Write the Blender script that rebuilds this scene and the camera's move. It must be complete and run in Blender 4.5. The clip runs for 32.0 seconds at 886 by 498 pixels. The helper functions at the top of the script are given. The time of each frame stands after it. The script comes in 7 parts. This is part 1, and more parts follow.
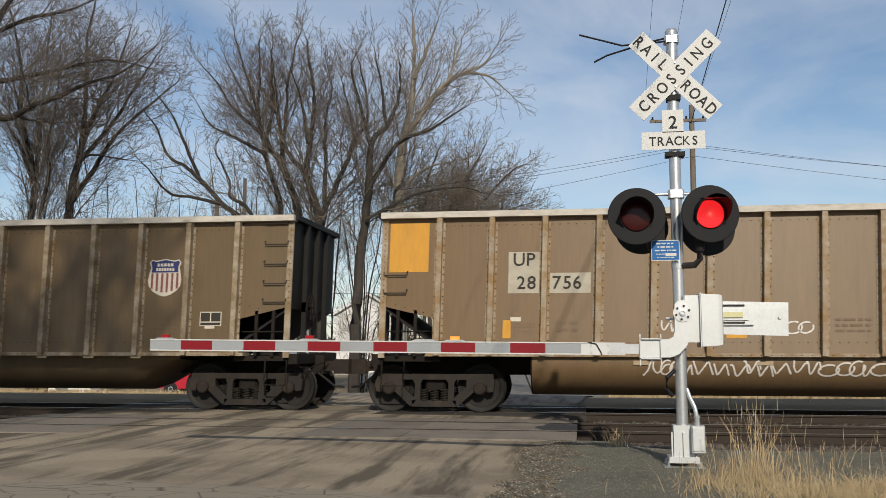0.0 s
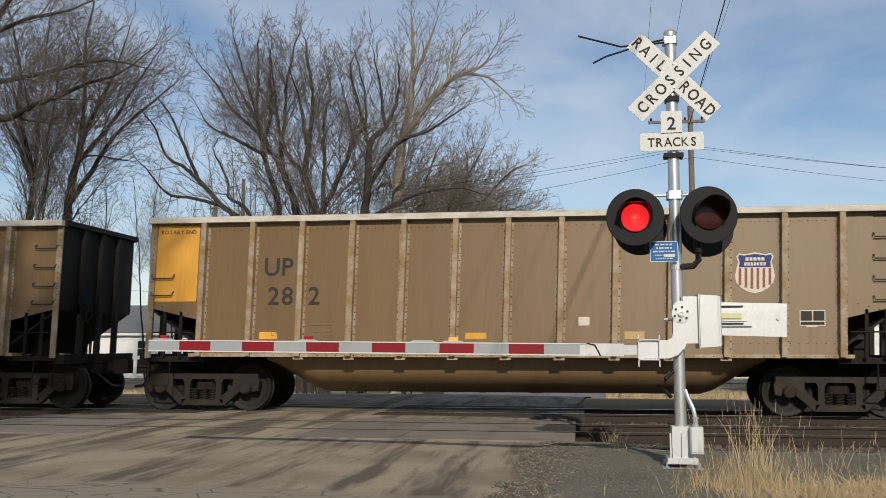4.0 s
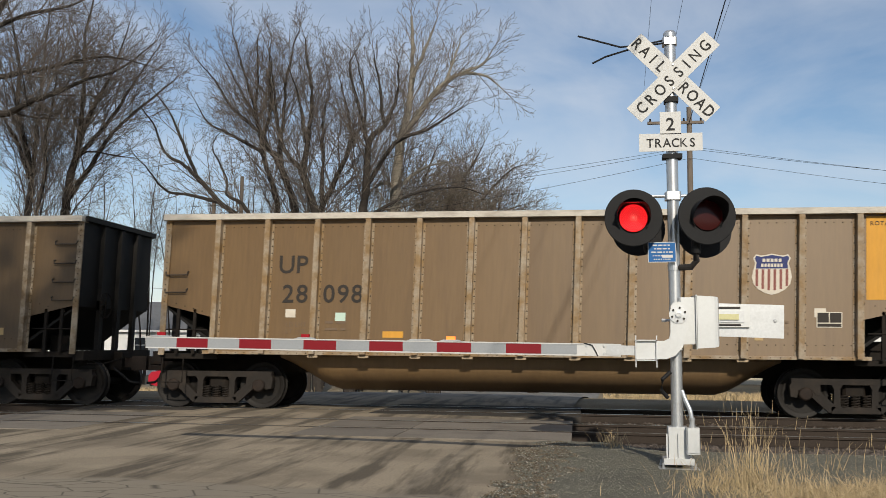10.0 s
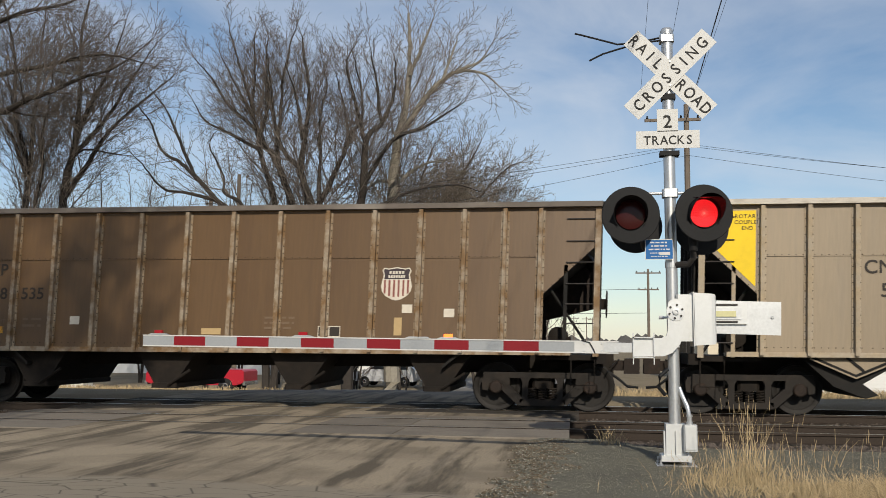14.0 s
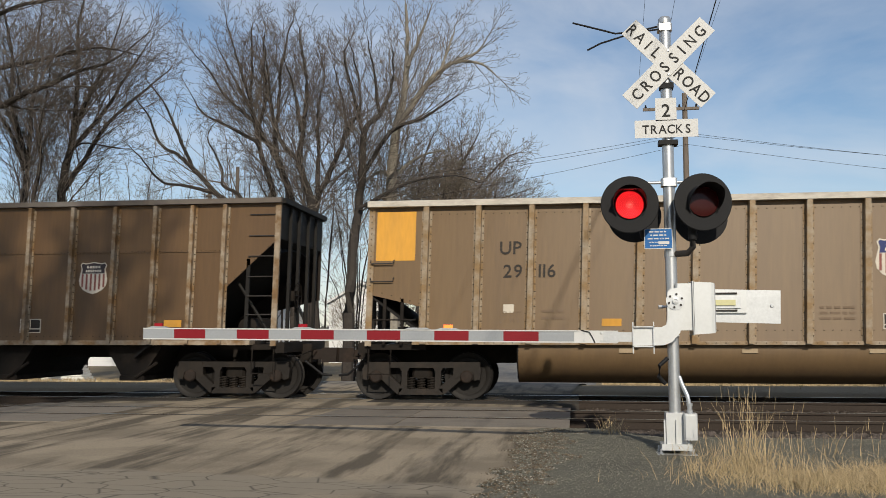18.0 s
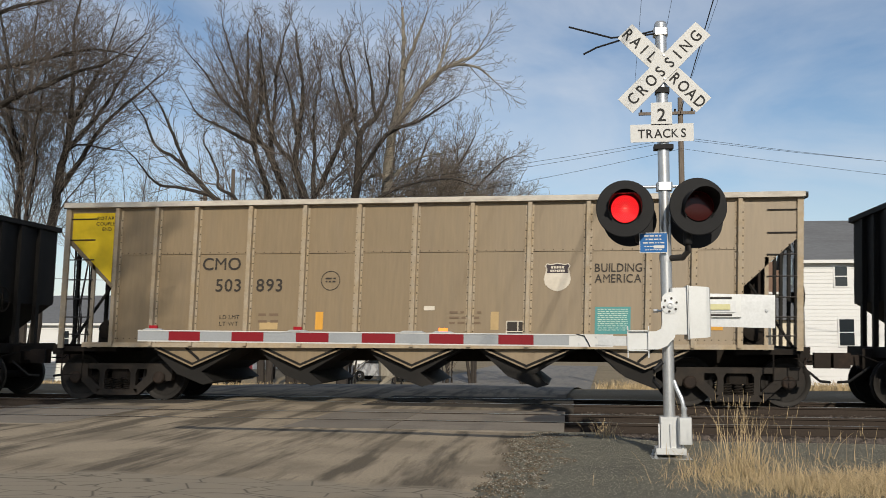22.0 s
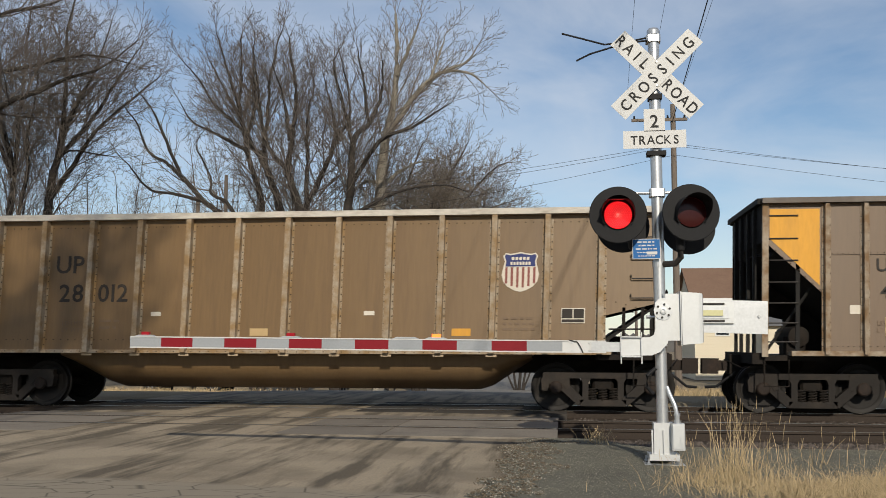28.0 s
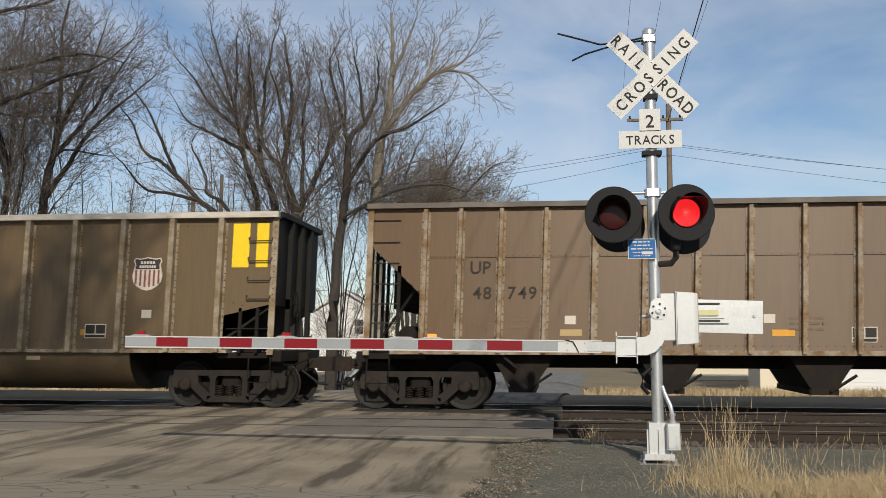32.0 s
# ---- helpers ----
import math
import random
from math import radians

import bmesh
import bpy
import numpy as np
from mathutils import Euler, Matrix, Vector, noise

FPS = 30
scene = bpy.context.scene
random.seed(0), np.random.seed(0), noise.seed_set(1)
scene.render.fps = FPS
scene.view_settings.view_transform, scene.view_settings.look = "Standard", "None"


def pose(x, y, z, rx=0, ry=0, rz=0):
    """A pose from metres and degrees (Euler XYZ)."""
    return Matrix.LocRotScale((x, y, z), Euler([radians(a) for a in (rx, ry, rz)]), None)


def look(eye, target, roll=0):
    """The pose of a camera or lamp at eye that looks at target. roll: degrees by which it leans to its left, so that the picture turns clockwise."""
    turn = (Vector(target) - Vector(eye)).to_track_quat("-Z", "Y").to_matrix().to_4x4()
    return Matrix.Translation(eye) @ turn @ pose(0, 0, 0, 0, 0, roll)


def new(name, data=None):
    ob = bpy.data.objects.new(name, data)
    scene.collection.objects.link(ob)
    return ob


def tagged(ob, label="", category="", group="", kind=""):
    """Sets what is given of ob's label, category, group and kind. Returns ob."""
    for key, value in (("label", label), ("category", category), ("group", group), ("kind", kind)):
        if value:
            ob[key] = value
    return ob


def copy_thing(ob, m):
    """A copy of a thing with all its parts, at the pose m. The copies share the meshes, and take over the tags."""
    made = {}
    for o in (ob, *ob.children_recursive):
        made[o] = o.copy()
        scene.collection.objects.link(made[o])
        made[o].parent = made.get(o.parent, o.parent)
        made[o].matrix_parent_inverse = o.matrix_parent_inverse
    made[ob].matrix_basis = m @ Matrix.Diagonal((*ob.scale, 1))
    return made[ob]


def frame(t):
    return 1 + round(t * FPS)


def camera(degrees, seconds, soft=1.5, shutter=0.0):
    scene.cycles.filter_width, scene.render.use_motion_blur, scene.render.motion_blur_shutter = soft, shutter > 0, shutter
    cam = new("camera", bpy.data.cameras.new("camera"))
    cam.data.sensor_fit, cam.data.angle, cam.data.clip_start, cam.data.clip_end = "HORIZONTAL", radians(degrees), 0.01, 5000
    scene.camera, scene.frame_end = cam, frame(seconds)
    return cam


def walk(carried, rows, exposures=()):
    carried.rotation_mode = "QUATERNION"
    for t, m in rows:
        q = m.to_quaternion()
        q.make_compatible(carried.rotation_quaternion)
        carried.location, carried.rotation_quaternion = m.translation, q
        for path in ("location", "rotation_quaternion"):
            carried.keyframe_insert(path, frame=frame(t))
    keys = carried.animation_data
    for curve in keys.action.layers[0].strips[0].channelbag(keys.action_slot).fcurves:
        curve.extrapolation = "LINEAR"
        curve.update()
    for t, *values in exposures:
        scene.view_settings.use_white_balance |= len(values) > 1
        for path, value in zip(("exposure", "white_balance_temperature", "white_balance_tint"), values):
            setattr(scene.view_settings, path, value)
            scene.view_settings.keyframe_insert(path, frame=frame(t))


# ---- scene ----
# The camera stands at the roadside and turns a little in the hand.
cam = camera(49.7, 32.0, 0.8, 0.45)
# a phone camera reads its picture from the top row down
scene.cycles.rolling_shutter_type, scene.cycles.rolling_shutter_duration = "TOP", 0.06
EYE = 1.285
CAM_ROWS = [
    (0, 8.233, 5.765, 0.03), (0.5, 8.233, 5.829, -0.04), (1, 8.217, 5.845, -0.01), (1.5, 8.217, 5.861, 0.05), (2, 8.201, 5.853, 0.04),
    (2.5, 8.201, 5.829, 0.02), (3, 8.193, 5.845, -0.02), (3.5, 8.177, 5.821, 0.06), (5.5, 8.074, 5.821, 0.01), (6, 8.106, 5.813, 0.02),
    (6.5, 8.129, 5.781, 0.16), (7, 8.121, 5.765, 0.26), (7.5, 8.129, 5.741, 0.31), (8, 8.137, 5.725, 0.40), (8.5, 8.121, 5.733, 0.42),
    (9, 8.098, 5.717, 0.51), (9.5, 8.050, 5.749, 0.48), (10, 8.034, 5.757, 0.50), (10.5, 8.010, 5.781, 0.52), (11, 7.994, 5.749, 0.54),
    (11.5, 7.947, 5.709, 0.51), (12, 7.931, 5.678, 0.50), (12.5, 7.899, 5.654, 0.47), (13, 7.883, 5.662, 0.46), (13.5, 7.883, 5.638, 0.47),
    (14, 7.875, 5.614, 0.39), (14.5, 7.867, 5.542, 0.29), (16.5, 7.740, 5.095, 0.09), (17, 7.717, 5.103, 0.15), (17.5, 7.709, 5.087, 0.05),
    (18, 7.828, 5.071, -0.06), (18.5, 7.860, 5.103, -0.37), (19, 7.788, 5.119, -0.23), (19.5, 7.733, 5.143, -0.21),
    (20, 7.693, 5.175, -0.21), (20.5, 7.669, 5.199, -0.17), (21, 7.613, 5.215, -0.07), (21.5, 7.582, 5.239, 0.06),
    (22, 7.550, 5.263, 0.16), (22.5, 7.510, 5.303, 0.14), (23, 7.455, 5.326, -0.20), (23.5, 7.439, 5.334, -0.18),
    (24, 7.391, 5.350, 0.26), (24.5, 7.360, 5.366, 0.28), (25, 7.304, 5.430, 0.16), (25.5, 7.248, 5.462, 0.01), (27.5, 7.177, 5.582, 0.13),
    (28, 7.145, 5.630, 0.13), (28.5, 7.121, 5.686, -0.12), (29, 7.090, 5.662, -0.02), (29.5, 7.066, 5.622, 0.16),
    (30, 7.026, 5.590, 0.30), (30.5, 6.987, 5.582, 0.32), (31, 6.963, 5.550, 0.34), (31.5, 6.915, 5.590, 0.19), (32, 6.883, 5.614, 0.14),
]

walk(cam, [(t, Matrix.Translation((0, 0, EYE)) @ Matrix.Rotation(radians(y), 4, "Z") @ Matrix.Rotation(radians(90 + p), 4, "X")
           @ Matrix.Rotation(radians(r), 4, "Z")) for t, y, p, r in CAM_ROWS])

# ---- world and sun ----
SUN_AZ, SUN_EL = 168.0, 28.5      # where the sun stands: degrees from +Y, clockwise from above; height
world = bpy.data.worlds.new("sky")
scene.world = world
world.use_nodes = True
wn, wl = world.node_tree.nodes, world.node_tree.links
wn.clear()
w_out, w_bg, w_sky = wn.new("ShaderNodeOutputWorld"), wn.new("ShaderNodeBackground"), wn.new("ShaderNodeTexSky")
w_sky.sky_type, w_sky.sun_disc = "NISHITA", False
w_sky.sun_elevation, w_sky.sun_rotation = radians(SUN_EL), radians(SUN_AZ)
w_sky.air_density, w_sky.dust_density, w_sky.ozone_density = 1.0, 0.25, 2.4
w_bg.inputs["Strength"].default_value = 0.106
w_tc, w_map, w_noise, w_ramp, w_mix = (wn.new("ShaderNodeTexCoord"), wn.new("ShaderNodeMapping"), wn.new("ShaderNodeTexNoise"),
                                       wn.new("ShaderNodeValToRGB"), wn.new("ShaderNodeMix"))
w_mix.data_type = "RGBA"
w_map.inputs["Scale"].default_value = (1.2, 1.2, 3.2)
w_map.inputs["Rotation"].default_value = (0, 0.25, 0)
w_noise.inputs["Scale"].default_value, w_noise.inputs["Detail"].default_value = 2.2, 9
w_noise.inputs["Roughness"].default_value, w_noise.inputs["Distortion"].default_value = 0.55, 0.6
w_ramp.color_ramp.elements[0].position, w_ramp.color_ramp.elements[1].position = 0.34, 0.76
w_ramp.color_ramp.elements[0].color, w_ramp.color_ramp.elements[1].color = (0, 0, 0, 1), (0.66, 0.66, 0.66, 1)
w_mix.inputs["B"].default_value = (7.5, 7.8, 8.3, 1)
wl.new(w_tc.outputs["Generated"], w_map.inputs["Vector"])
wl.new(w_map.outputs["Vector"], w_noise.inputs["Vector"])
wl.new(w_noise.outputs["Fac"], w_ramp.inputs["Fac"])
wl.new(w_ramp.outputs["Color"], w_mix.inputs["Factor"])
wl.new(w_sky.outputs["Color"], w_mix.inputs["A"])
wl.new(w_mix.outputs["Result"], w_bg.inputs["Color"])
wl.new(w_bg.outputs["Background"], w_out.inputs["Surface"])
sun = new("sun", bpy.data.lights.new("sun", "SUN"))
sun.data.energy, sun.data.angle, sun.data.color = 4.45, radians(0.55), (1.0, 0.91, 0.76)
_a, _e = radians(SUN_AZ), radians(SUN_EL)
sun.matrix_world = look((60 * math.sin(_a) * math.cos(_e), 60 * math.cos(_a) * math.cos(_e), 60 * math.sin(_e)), (0, 0, 0))
scene.view_settings.exposure = -0.13


# ---- materials ----
def material(name, rgb, rough=0.6, metal=0.0, grain=0.0, scale=20.0, stain=0.0, stain_rgb=(0.05, 0.04, 0.03), stain_scale=1.5,
             bump=0.0, stretch=(1, 1, 1), vary=0.0, emit=0.0, coords="Object", stain_low=0.48, stain_high=0.72, turn=0.0, patches=0.0, spec=0.2, island=0.0, drawn=0.0):
    """A principled material with grain at one scale, stains at another, fine relief, and a change from piece to piece."""
    m = bpy.data.materials.new(name)
    m.use_nodes = True
    n, l = m.node_tree.nodes, m.node_tree.links
    b = n["Principled BSDF"]
    b.inputs["Roughness"].default_value, b.inputs["Metallic"].default_value = rough, metal
    b.inputs["Base Color"].default_value = (*rgb, 1)
    b.inputs["Specular IOR Level"].default_value = spec
    if drawn:                         # gloss drawn out up and down by the streaks that rain leaves
        b.inputs["Anisotropic"].default_value = drawn
        tg = n.new("ShaderNodeTangent")
        tg.direction_type, tg.axis = "RADIAL", "X"
        l.new(tg.outputs["Tangent"], b.inputs["Tangent"])
    if emit:
        b.inputs["Emission Color"].default_value, b.inputs["Emission Strength"].default_value = (*rgb, 1), emit
    if not (grain or stain or bump or vary or island):
        return m
    tc, mp = n.new("ShaderNodeTexCoord"), n.new("ShaderNodeMapping")
    mp.inputs["Scale"].default_value = stretch
    mp.inputs["Rotation"].default_value = (0, 0, radians(turn))
    l.new(tc.outputs[coords], mp.inputs["Vector"])
    colour = None

    def mixed(a, fac, rgb2, blend="MIX"):
        x = n.new("ShaderNodeMix")
        x.data_type, x.blend_type = "RGBA", blend
        if a is None:
            x.inputs["A"].default_value = (*rgb, 1)
        else:
            l.new(a, x.inputs["A"])
        l.new(fac, x.inputs["Factor"])
        x.inputs["B"].default_value = (*rgb2, 1)
        return x.outputs["Result"]

    def ramp(src, lo, hi):
        r = n.new("ShaderNodeMapRange")
        r.inputs["From Min"].default_value, r.inputs["From Max"].default_value = lo, hi
        l.new(src, r.inputs["Value"])
        return r.outputs["Result"]

    fine = n.new("ShaderNodeTexNoise")
    fine.inputs["Scale"].default_value, fine.inputs["Detail"].default_value = scale, 6
    fine.inputs["Roughness"].default_value = 0.65
    l.new(tc.outputs[coords] if patches else mp.outputs["Vector"], fine.inputs["Vector"])
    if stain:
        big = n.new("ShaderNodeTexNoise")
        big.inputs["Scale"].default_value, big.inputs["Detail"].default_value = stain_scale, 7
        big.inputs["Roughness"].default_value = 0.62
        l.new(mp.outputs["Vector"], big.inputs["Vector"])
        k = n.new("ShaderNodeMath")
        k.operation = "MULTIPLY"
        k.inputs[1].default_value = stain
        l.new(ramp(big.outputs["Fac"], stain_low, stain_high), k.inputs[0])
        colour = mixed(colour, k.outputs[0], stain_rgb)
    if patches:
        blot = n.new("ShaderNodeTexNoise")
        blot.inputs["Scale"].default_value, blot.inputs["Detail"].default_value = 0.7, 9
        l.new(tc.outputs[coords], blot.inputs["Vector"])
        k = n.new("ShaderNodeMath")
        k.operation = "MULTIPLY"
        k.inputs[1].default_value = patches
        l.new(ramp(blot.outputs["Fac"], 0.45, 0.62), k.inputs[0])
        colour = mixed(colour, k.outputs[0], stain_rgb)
    if grain:
        k = n.new("ShaderNodeMath")
        k.operation = "MULTIPLY"
        k.inputs[1].default_value = grain
        l.new(ramp(fine.outputs["Fac"], 0.35, 0.7), k.inputs[0])
        colour = mixed(colour, k.outputs[0], tuple(c * 0.45 for c in rgb))
    if vary or island:
        oi = n.new("ShaderNodeNewGeometry" if island else "ShaderNodeObjectInfo")
        hs = n.new("ShaderNodeHueSaturation")
        mr = n.new("ShaderNodeMapRange")
        mr.inputs["To Min"].default_value, mr.inputs["To Max"].default_value = 1 - vary - island, 1 + vary + island
        l.new(oi.outputs["Random Per Island" if island else "Random"], mr.inputs["Value"])
        l.new(mr.outputs["Result"], hs.inputs["Value"])
        if colour is None:
            hs.inputs["Color"].default_value = (*rgb, 1)
        else:
            l.new(colour, hs.inputs["Color"])
        colour = hs.outputs["Color"]
    if colour is not None:
        l.new(colour, b.inputs["Base Color"])
    if bump:
        bp = n.new("ShaderNodeBump")
        bp.inputs["Strength"].default_value, bp.inputs["Distance"].default_value = bump, 0.02
        l.new(fine.outputs["Fac"], bp.inputs["Height"])
        l.new(bp.outputs["Normal"], b.inputs["Normal"])
    return m


M = {}
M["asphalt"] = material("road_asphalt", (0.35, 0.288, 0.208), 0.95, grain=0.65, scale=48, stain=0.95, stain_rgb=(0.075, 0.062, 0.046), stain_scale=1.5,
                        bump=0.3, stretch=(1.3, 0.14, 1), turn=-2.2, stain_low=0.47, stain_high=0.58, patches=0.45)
_n, _l = M["asphalt"].node_tree.nodes, M["asphalt"].node_tree.links
_b, _tc, _v, _w, _mp = _n["Principled BSDF"], _n.new("ShaderNodeTexCoord"), _n.new("ShaderNodeTexVoronoi"), _n.new("ShaderNodeTexNoise"), _n.new("ShaderNodeMapRange")
_ma, _mu, _mx, _wa = _n.new("ShaderNodeMapRange"), _n.new("ShaderNodeMath"), _n.new("ShaderNodeMix"), _n.new("ShaderNodeVectorMath")
# worn patches of cracked tar in the road
_v.feature, _v.inputs["Scale"].default_value = "DISTANCE_TO_EDGE", 2.6
_w.inputs["Scale"].default_value, _w.inputs["Detail"].default_value = 0.30, 4
_wa.operation = "MULTIPLY"
_wa.inputs[1].default_value = (0.8, 1.5, 1.0)
_mp.inputs["From Min"].default_value, _mp.inputs["From Max"].default_value, _mp.inputs["To Min"].default_value, _mp.inputs["To Max"].default_value = 0.004, 0.03, 0.7, 0.0
_ma.inputs["From Min"].default_value, _ma.inputs["From Max"].default_value = 0.50, 0.58
_mu.operation, _mx.data_type = "MULTIPLY", "RGBA"
_l.new(_tc.outputs["Object"], _wa.inputs[0])
_l.new(_wa.outputs["Vector"], _v.inputs["Vector"])
_l.new(_tc.outputs["Object"], _w.inputs["Vector"])
_l.new(_v.outputs["Distance"], _mp.inputs["Value"])
_xyz, _near, _sum = _n.new("ShaderNodeSeparateXYZ"), _n.new("ShaderNodeMapRange"), _n.new("ShaderNodeMath")
_near.inputs["From Min"].default_value, _near.inputs["From Max"].default_value, _near.inputs["To Min"].default_value, _near.inputs["To Max"].default_value = 8.3, 9.1, 0.10, -0.2
_sum.operation = "ADD"
_l.new(_tc.outputs["Object"], _xyz.inputs[0])
_l.new(_xyz.outputs["Y"], _near.inputs["Value"])
_l.new(_near.outputs["Result"], _sum.inputs[0])
_l.new(_w.outputs["Fac"], _sum.inputs[1])
_l.new(_sum.outputs[0], _ma.inputs["Value"])
_l.new(_mp.outputs["Result"], _mu.inputs[0])
_l.new(_ma.outputs["Result"], _mu.inputs[1])
# the road's colour turns greyer with distance beyond the tracks
_old, _far, _grey_far = _n.new("ShaderNodeMix"), _n.new("ShaderNodeMapRange"), _n.new("ShaderNodeMix")
_old.data_type = _grey_far.data_type = "RGBA"
_old.inputs["B"].default_value, _grey_far.inputs["B"].default_value = (0.24, 0.205, 0.155, 1), (0.17, 0.168, 0.165, 1)
_far.inputs["From Min"].default_value, _far.inputs["From Max"].default_value, _far.inputs["To Max"].default_value = 22.0, 30.0, 0.8
_l.new(_xyz.outputs["Y"], _far.inputs["Value"])
_l.new(_b.inputs["Base Color"].links[0].from_socket, _grey_far.inputs["A"])
_l.new(_far.outputs["Result"], _grey_far.inputs["Factor"])
_l.new(_grey_far.outputs["Result"], _old.inputs["A"])
_l.new(_ma.outputs["Result"], _old.inputs["Factor"])
_l.new(_old.outputs["Result"], _mx.inputs["A"])
_mx.inputs["B"].default_value = (0.05, 0.042, 0.035, 1)
_l.new(_mu.outputs[0], _mx.inputs["Factor"])
_l.new(_mx.outputs["Result"], _b.inputs["Base Color"])
M["gravel"] = material("gravel", (0.175, 0.165, 0.13), 0.95, grain=0.8, scale=45, stain=0.6, stain_rgb=(0.07, 0.07, 0.06), stain_scale=0.8, bump=0.9)
M["earth"] = material("dry_ground", (0.25, 0.20, 0.13), 0.95, grain=0.6, scale=25, stain=0.6, stain_rgb=(0.11, 0.10, 0.06), stain_scale=0.25, bump=0.6)
M["ballast"] = material("ballast", (0.075, 0.069, 0.061), 0.95, grain=0.7, scale=40, stain=0.4, stain_rgb=(0.05, 0.04, 0.035), bump=1.0)
M["rail"] = material("rusty_rail", (0.045, 0.034, 0.027), 0.7, metal=0.3, grain=0.5, scale=30)
M["railhead"] = material("polished_railhead", (0.45, 0.44, 0.42), 0.3, metal=1.0)
M["tie"] = material("dark_tie", (0.045, 0.036, 0.028), 0.9, grain=0.5, scale=15)
M["galv"] = material("galvanised_steel", (0.56, 0.57, 0.58), 0.38, metal=0.75, grain=0.25, scale=30, stain=0.3, stain_rgb=(0.35, 0.35, 0.35), stain_scale=5)
M["alu"] = material("painted_aluminium", (0.56, 0.57, 0.57), 0.42, metal=0.35, grain=0.12, scale=25, stain=0.25, stain_rgb=(0.45, 0.45, 0.44), stain_scale=4)
M["white"] = material("white_sheeting", (0.53, 0.53, 0.52), 0.5, grain=0.05, scale=60, stain=0.15, stain_rgb=(0.6, 0.58, 0.54), stain_scale=3)
M["black"] = material("black_paint", (0.012, 0.012, 0.013), 0.65, grain=0.2, scale=20)
M["ink"] = material("black_lettering", (0.015, 0.015, 0.015), 0.6)
M["red"] = material("red_sheeting", (0.19, 0.010, 0.016), 0.45, grain=0.1, scale=40)
M["grey_sheet"] = material("silver_sheeting", (0.28, 0.295, 0.31), 0.45, grain=0.15, scale=40)
M["led"] = material("red_light", (0.8, 0.006, 0.012), 0.4, emit=0.34)
M["led_core"] = material("red_light_core", (1.0, 0.045, 0.05), 0.4, emit=1.5)
M["led_hot"] = material("red_light_centre", (1.0, 0.15, 0.12), 0.4, emit=2.2)
M["darklens"] = material("dark_red_lens", (0.035, 0.006, 0.006), 0.2)
M["blue"] = material("blue_sign", (0.015, 0.11, 0.32), 0.45)
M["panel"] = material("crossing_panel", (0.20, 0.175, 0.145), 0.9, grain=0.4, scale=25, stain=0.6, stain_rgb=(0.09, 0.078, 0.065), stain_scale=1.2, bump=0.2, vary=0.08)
# dark colour stands in for the shade under the train at the far track
M["panel_dark"] = material("train_shade_panel", (0.06, 0.052, 0.044), 0.95, grain=0.5, scale=25, stain=0.6, stain_rgb=(0.025, 0.022, 0.02), stain_scale=1.2, bump=0.2, vary=0.08)
M["dark_metal"] = material("dark_metal", (0.05, 0.045, 0.042), 0.55, metal=0.4, grain=0.3, scale=20)
M["armlight"] = material("red_plastic", (0.30, 0.012, 0.02), 0.3, grain=0.2, scale=60)
M["armlight_on"] = material("lit_red_plastic", (1.0, 0.16, 0.03), 0.3, emit=2.2)
M["zinc"] = material("zinc_plate", (0.45, 0.43, 0.25), 0.45, metal=0.6, grain=0.2, scale=30)
M["grime"] = material("grimy_steel", (0.0125, 0.0098, 0.0078), 0.8, grain=0.4, scale=10, stain=0.5, stain_rgb=(0.032, 0.022, 0.015), stain_scale=3, vary=0.15)
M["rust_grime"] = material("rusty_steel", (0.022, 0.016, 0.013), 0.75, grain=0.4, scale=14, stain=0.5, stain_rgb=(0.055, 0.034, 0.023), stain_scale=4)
M["cast"] = material("cast_steel", (0.021, 0.0175, 0.015), 0.7, grain=0.4, scale=10, stain=0.5, stain_rgb=(0.05, 0.036, 0.026), stain_scale=3, vary=0.2)
M["wheel"] = material("wheel_steel", (0.018, 0.016, 0.0145), 0.6, metal=0.2, grain=0.35, scale=12)
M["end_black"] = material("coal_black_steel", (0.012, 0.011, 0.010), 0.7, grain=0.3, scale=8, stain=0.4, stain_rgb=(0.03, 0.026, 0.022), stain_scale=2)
M["coal"] = material("coal", (0.012, 0.012, 0.013), 0.5, grain=0.5, scale=30, bump=1.0)
M["reflector"] = material("faded_reflector", (0.34, 0.26, 0.17), 0.6, grain=0.2, scale=20)
M["white_dusty"] = material("dusty_white_paint", (0.58, 0.53, 0.45), 0.6, grain=0.2, scale=15, stain=0.35, stain_rgb=(0.42, 0.35, 0.26), stain_scale=3)
M["white_paint"] = material("sprayed_white_paint", (0.62, 0.58, 0.54), 0.6, grain=0.2, scale=15)
M["ink_dusty"] = material("dusty_black_paint", (0.035, 0.030, 0.026), 0.65, grain=0.2, scale=15)
M["faded_panel"] = material("faded_white_panel", (0.40, 0.365, 0.295), 0.6, grain=0.25, scale=15, stain=0.5, stain_rgb=(0.27, 0.22, 0.16), stain_scale=3)
M["faded_red"] = material("faded_red_paint", (0.17, 0.075, 0.04), 0.65, grain=0.3, scale=20)
M["faint"] = material("faded_black_paint", (0.15, 0.105, 0.07), 0.65)
M["shield_blue"] = material("shield_blue", (0.035, 0.045, 0.14), 0.6, grain=0.2, scale=15)
M["shield_dark"] = material("shield_dark", (0.05, 0.04, 0.045), 0.6, grain=0.2, scale=15)
M["shield_red"] = material("shield_stripe", (0.22, 0.075, 0.065), 0.6, grain=0.2, scale=15)
M["orange_paint"] = material("orange_paint", (0.58, 0.29, 0.045), 0.6, grain=0.25, scale=9, stain=0.4, stain_rgb=(0.36, 0.20, 0.06), stain_scale=1.8, stretch=(1.6, 1, 0.3), vary=0.12)
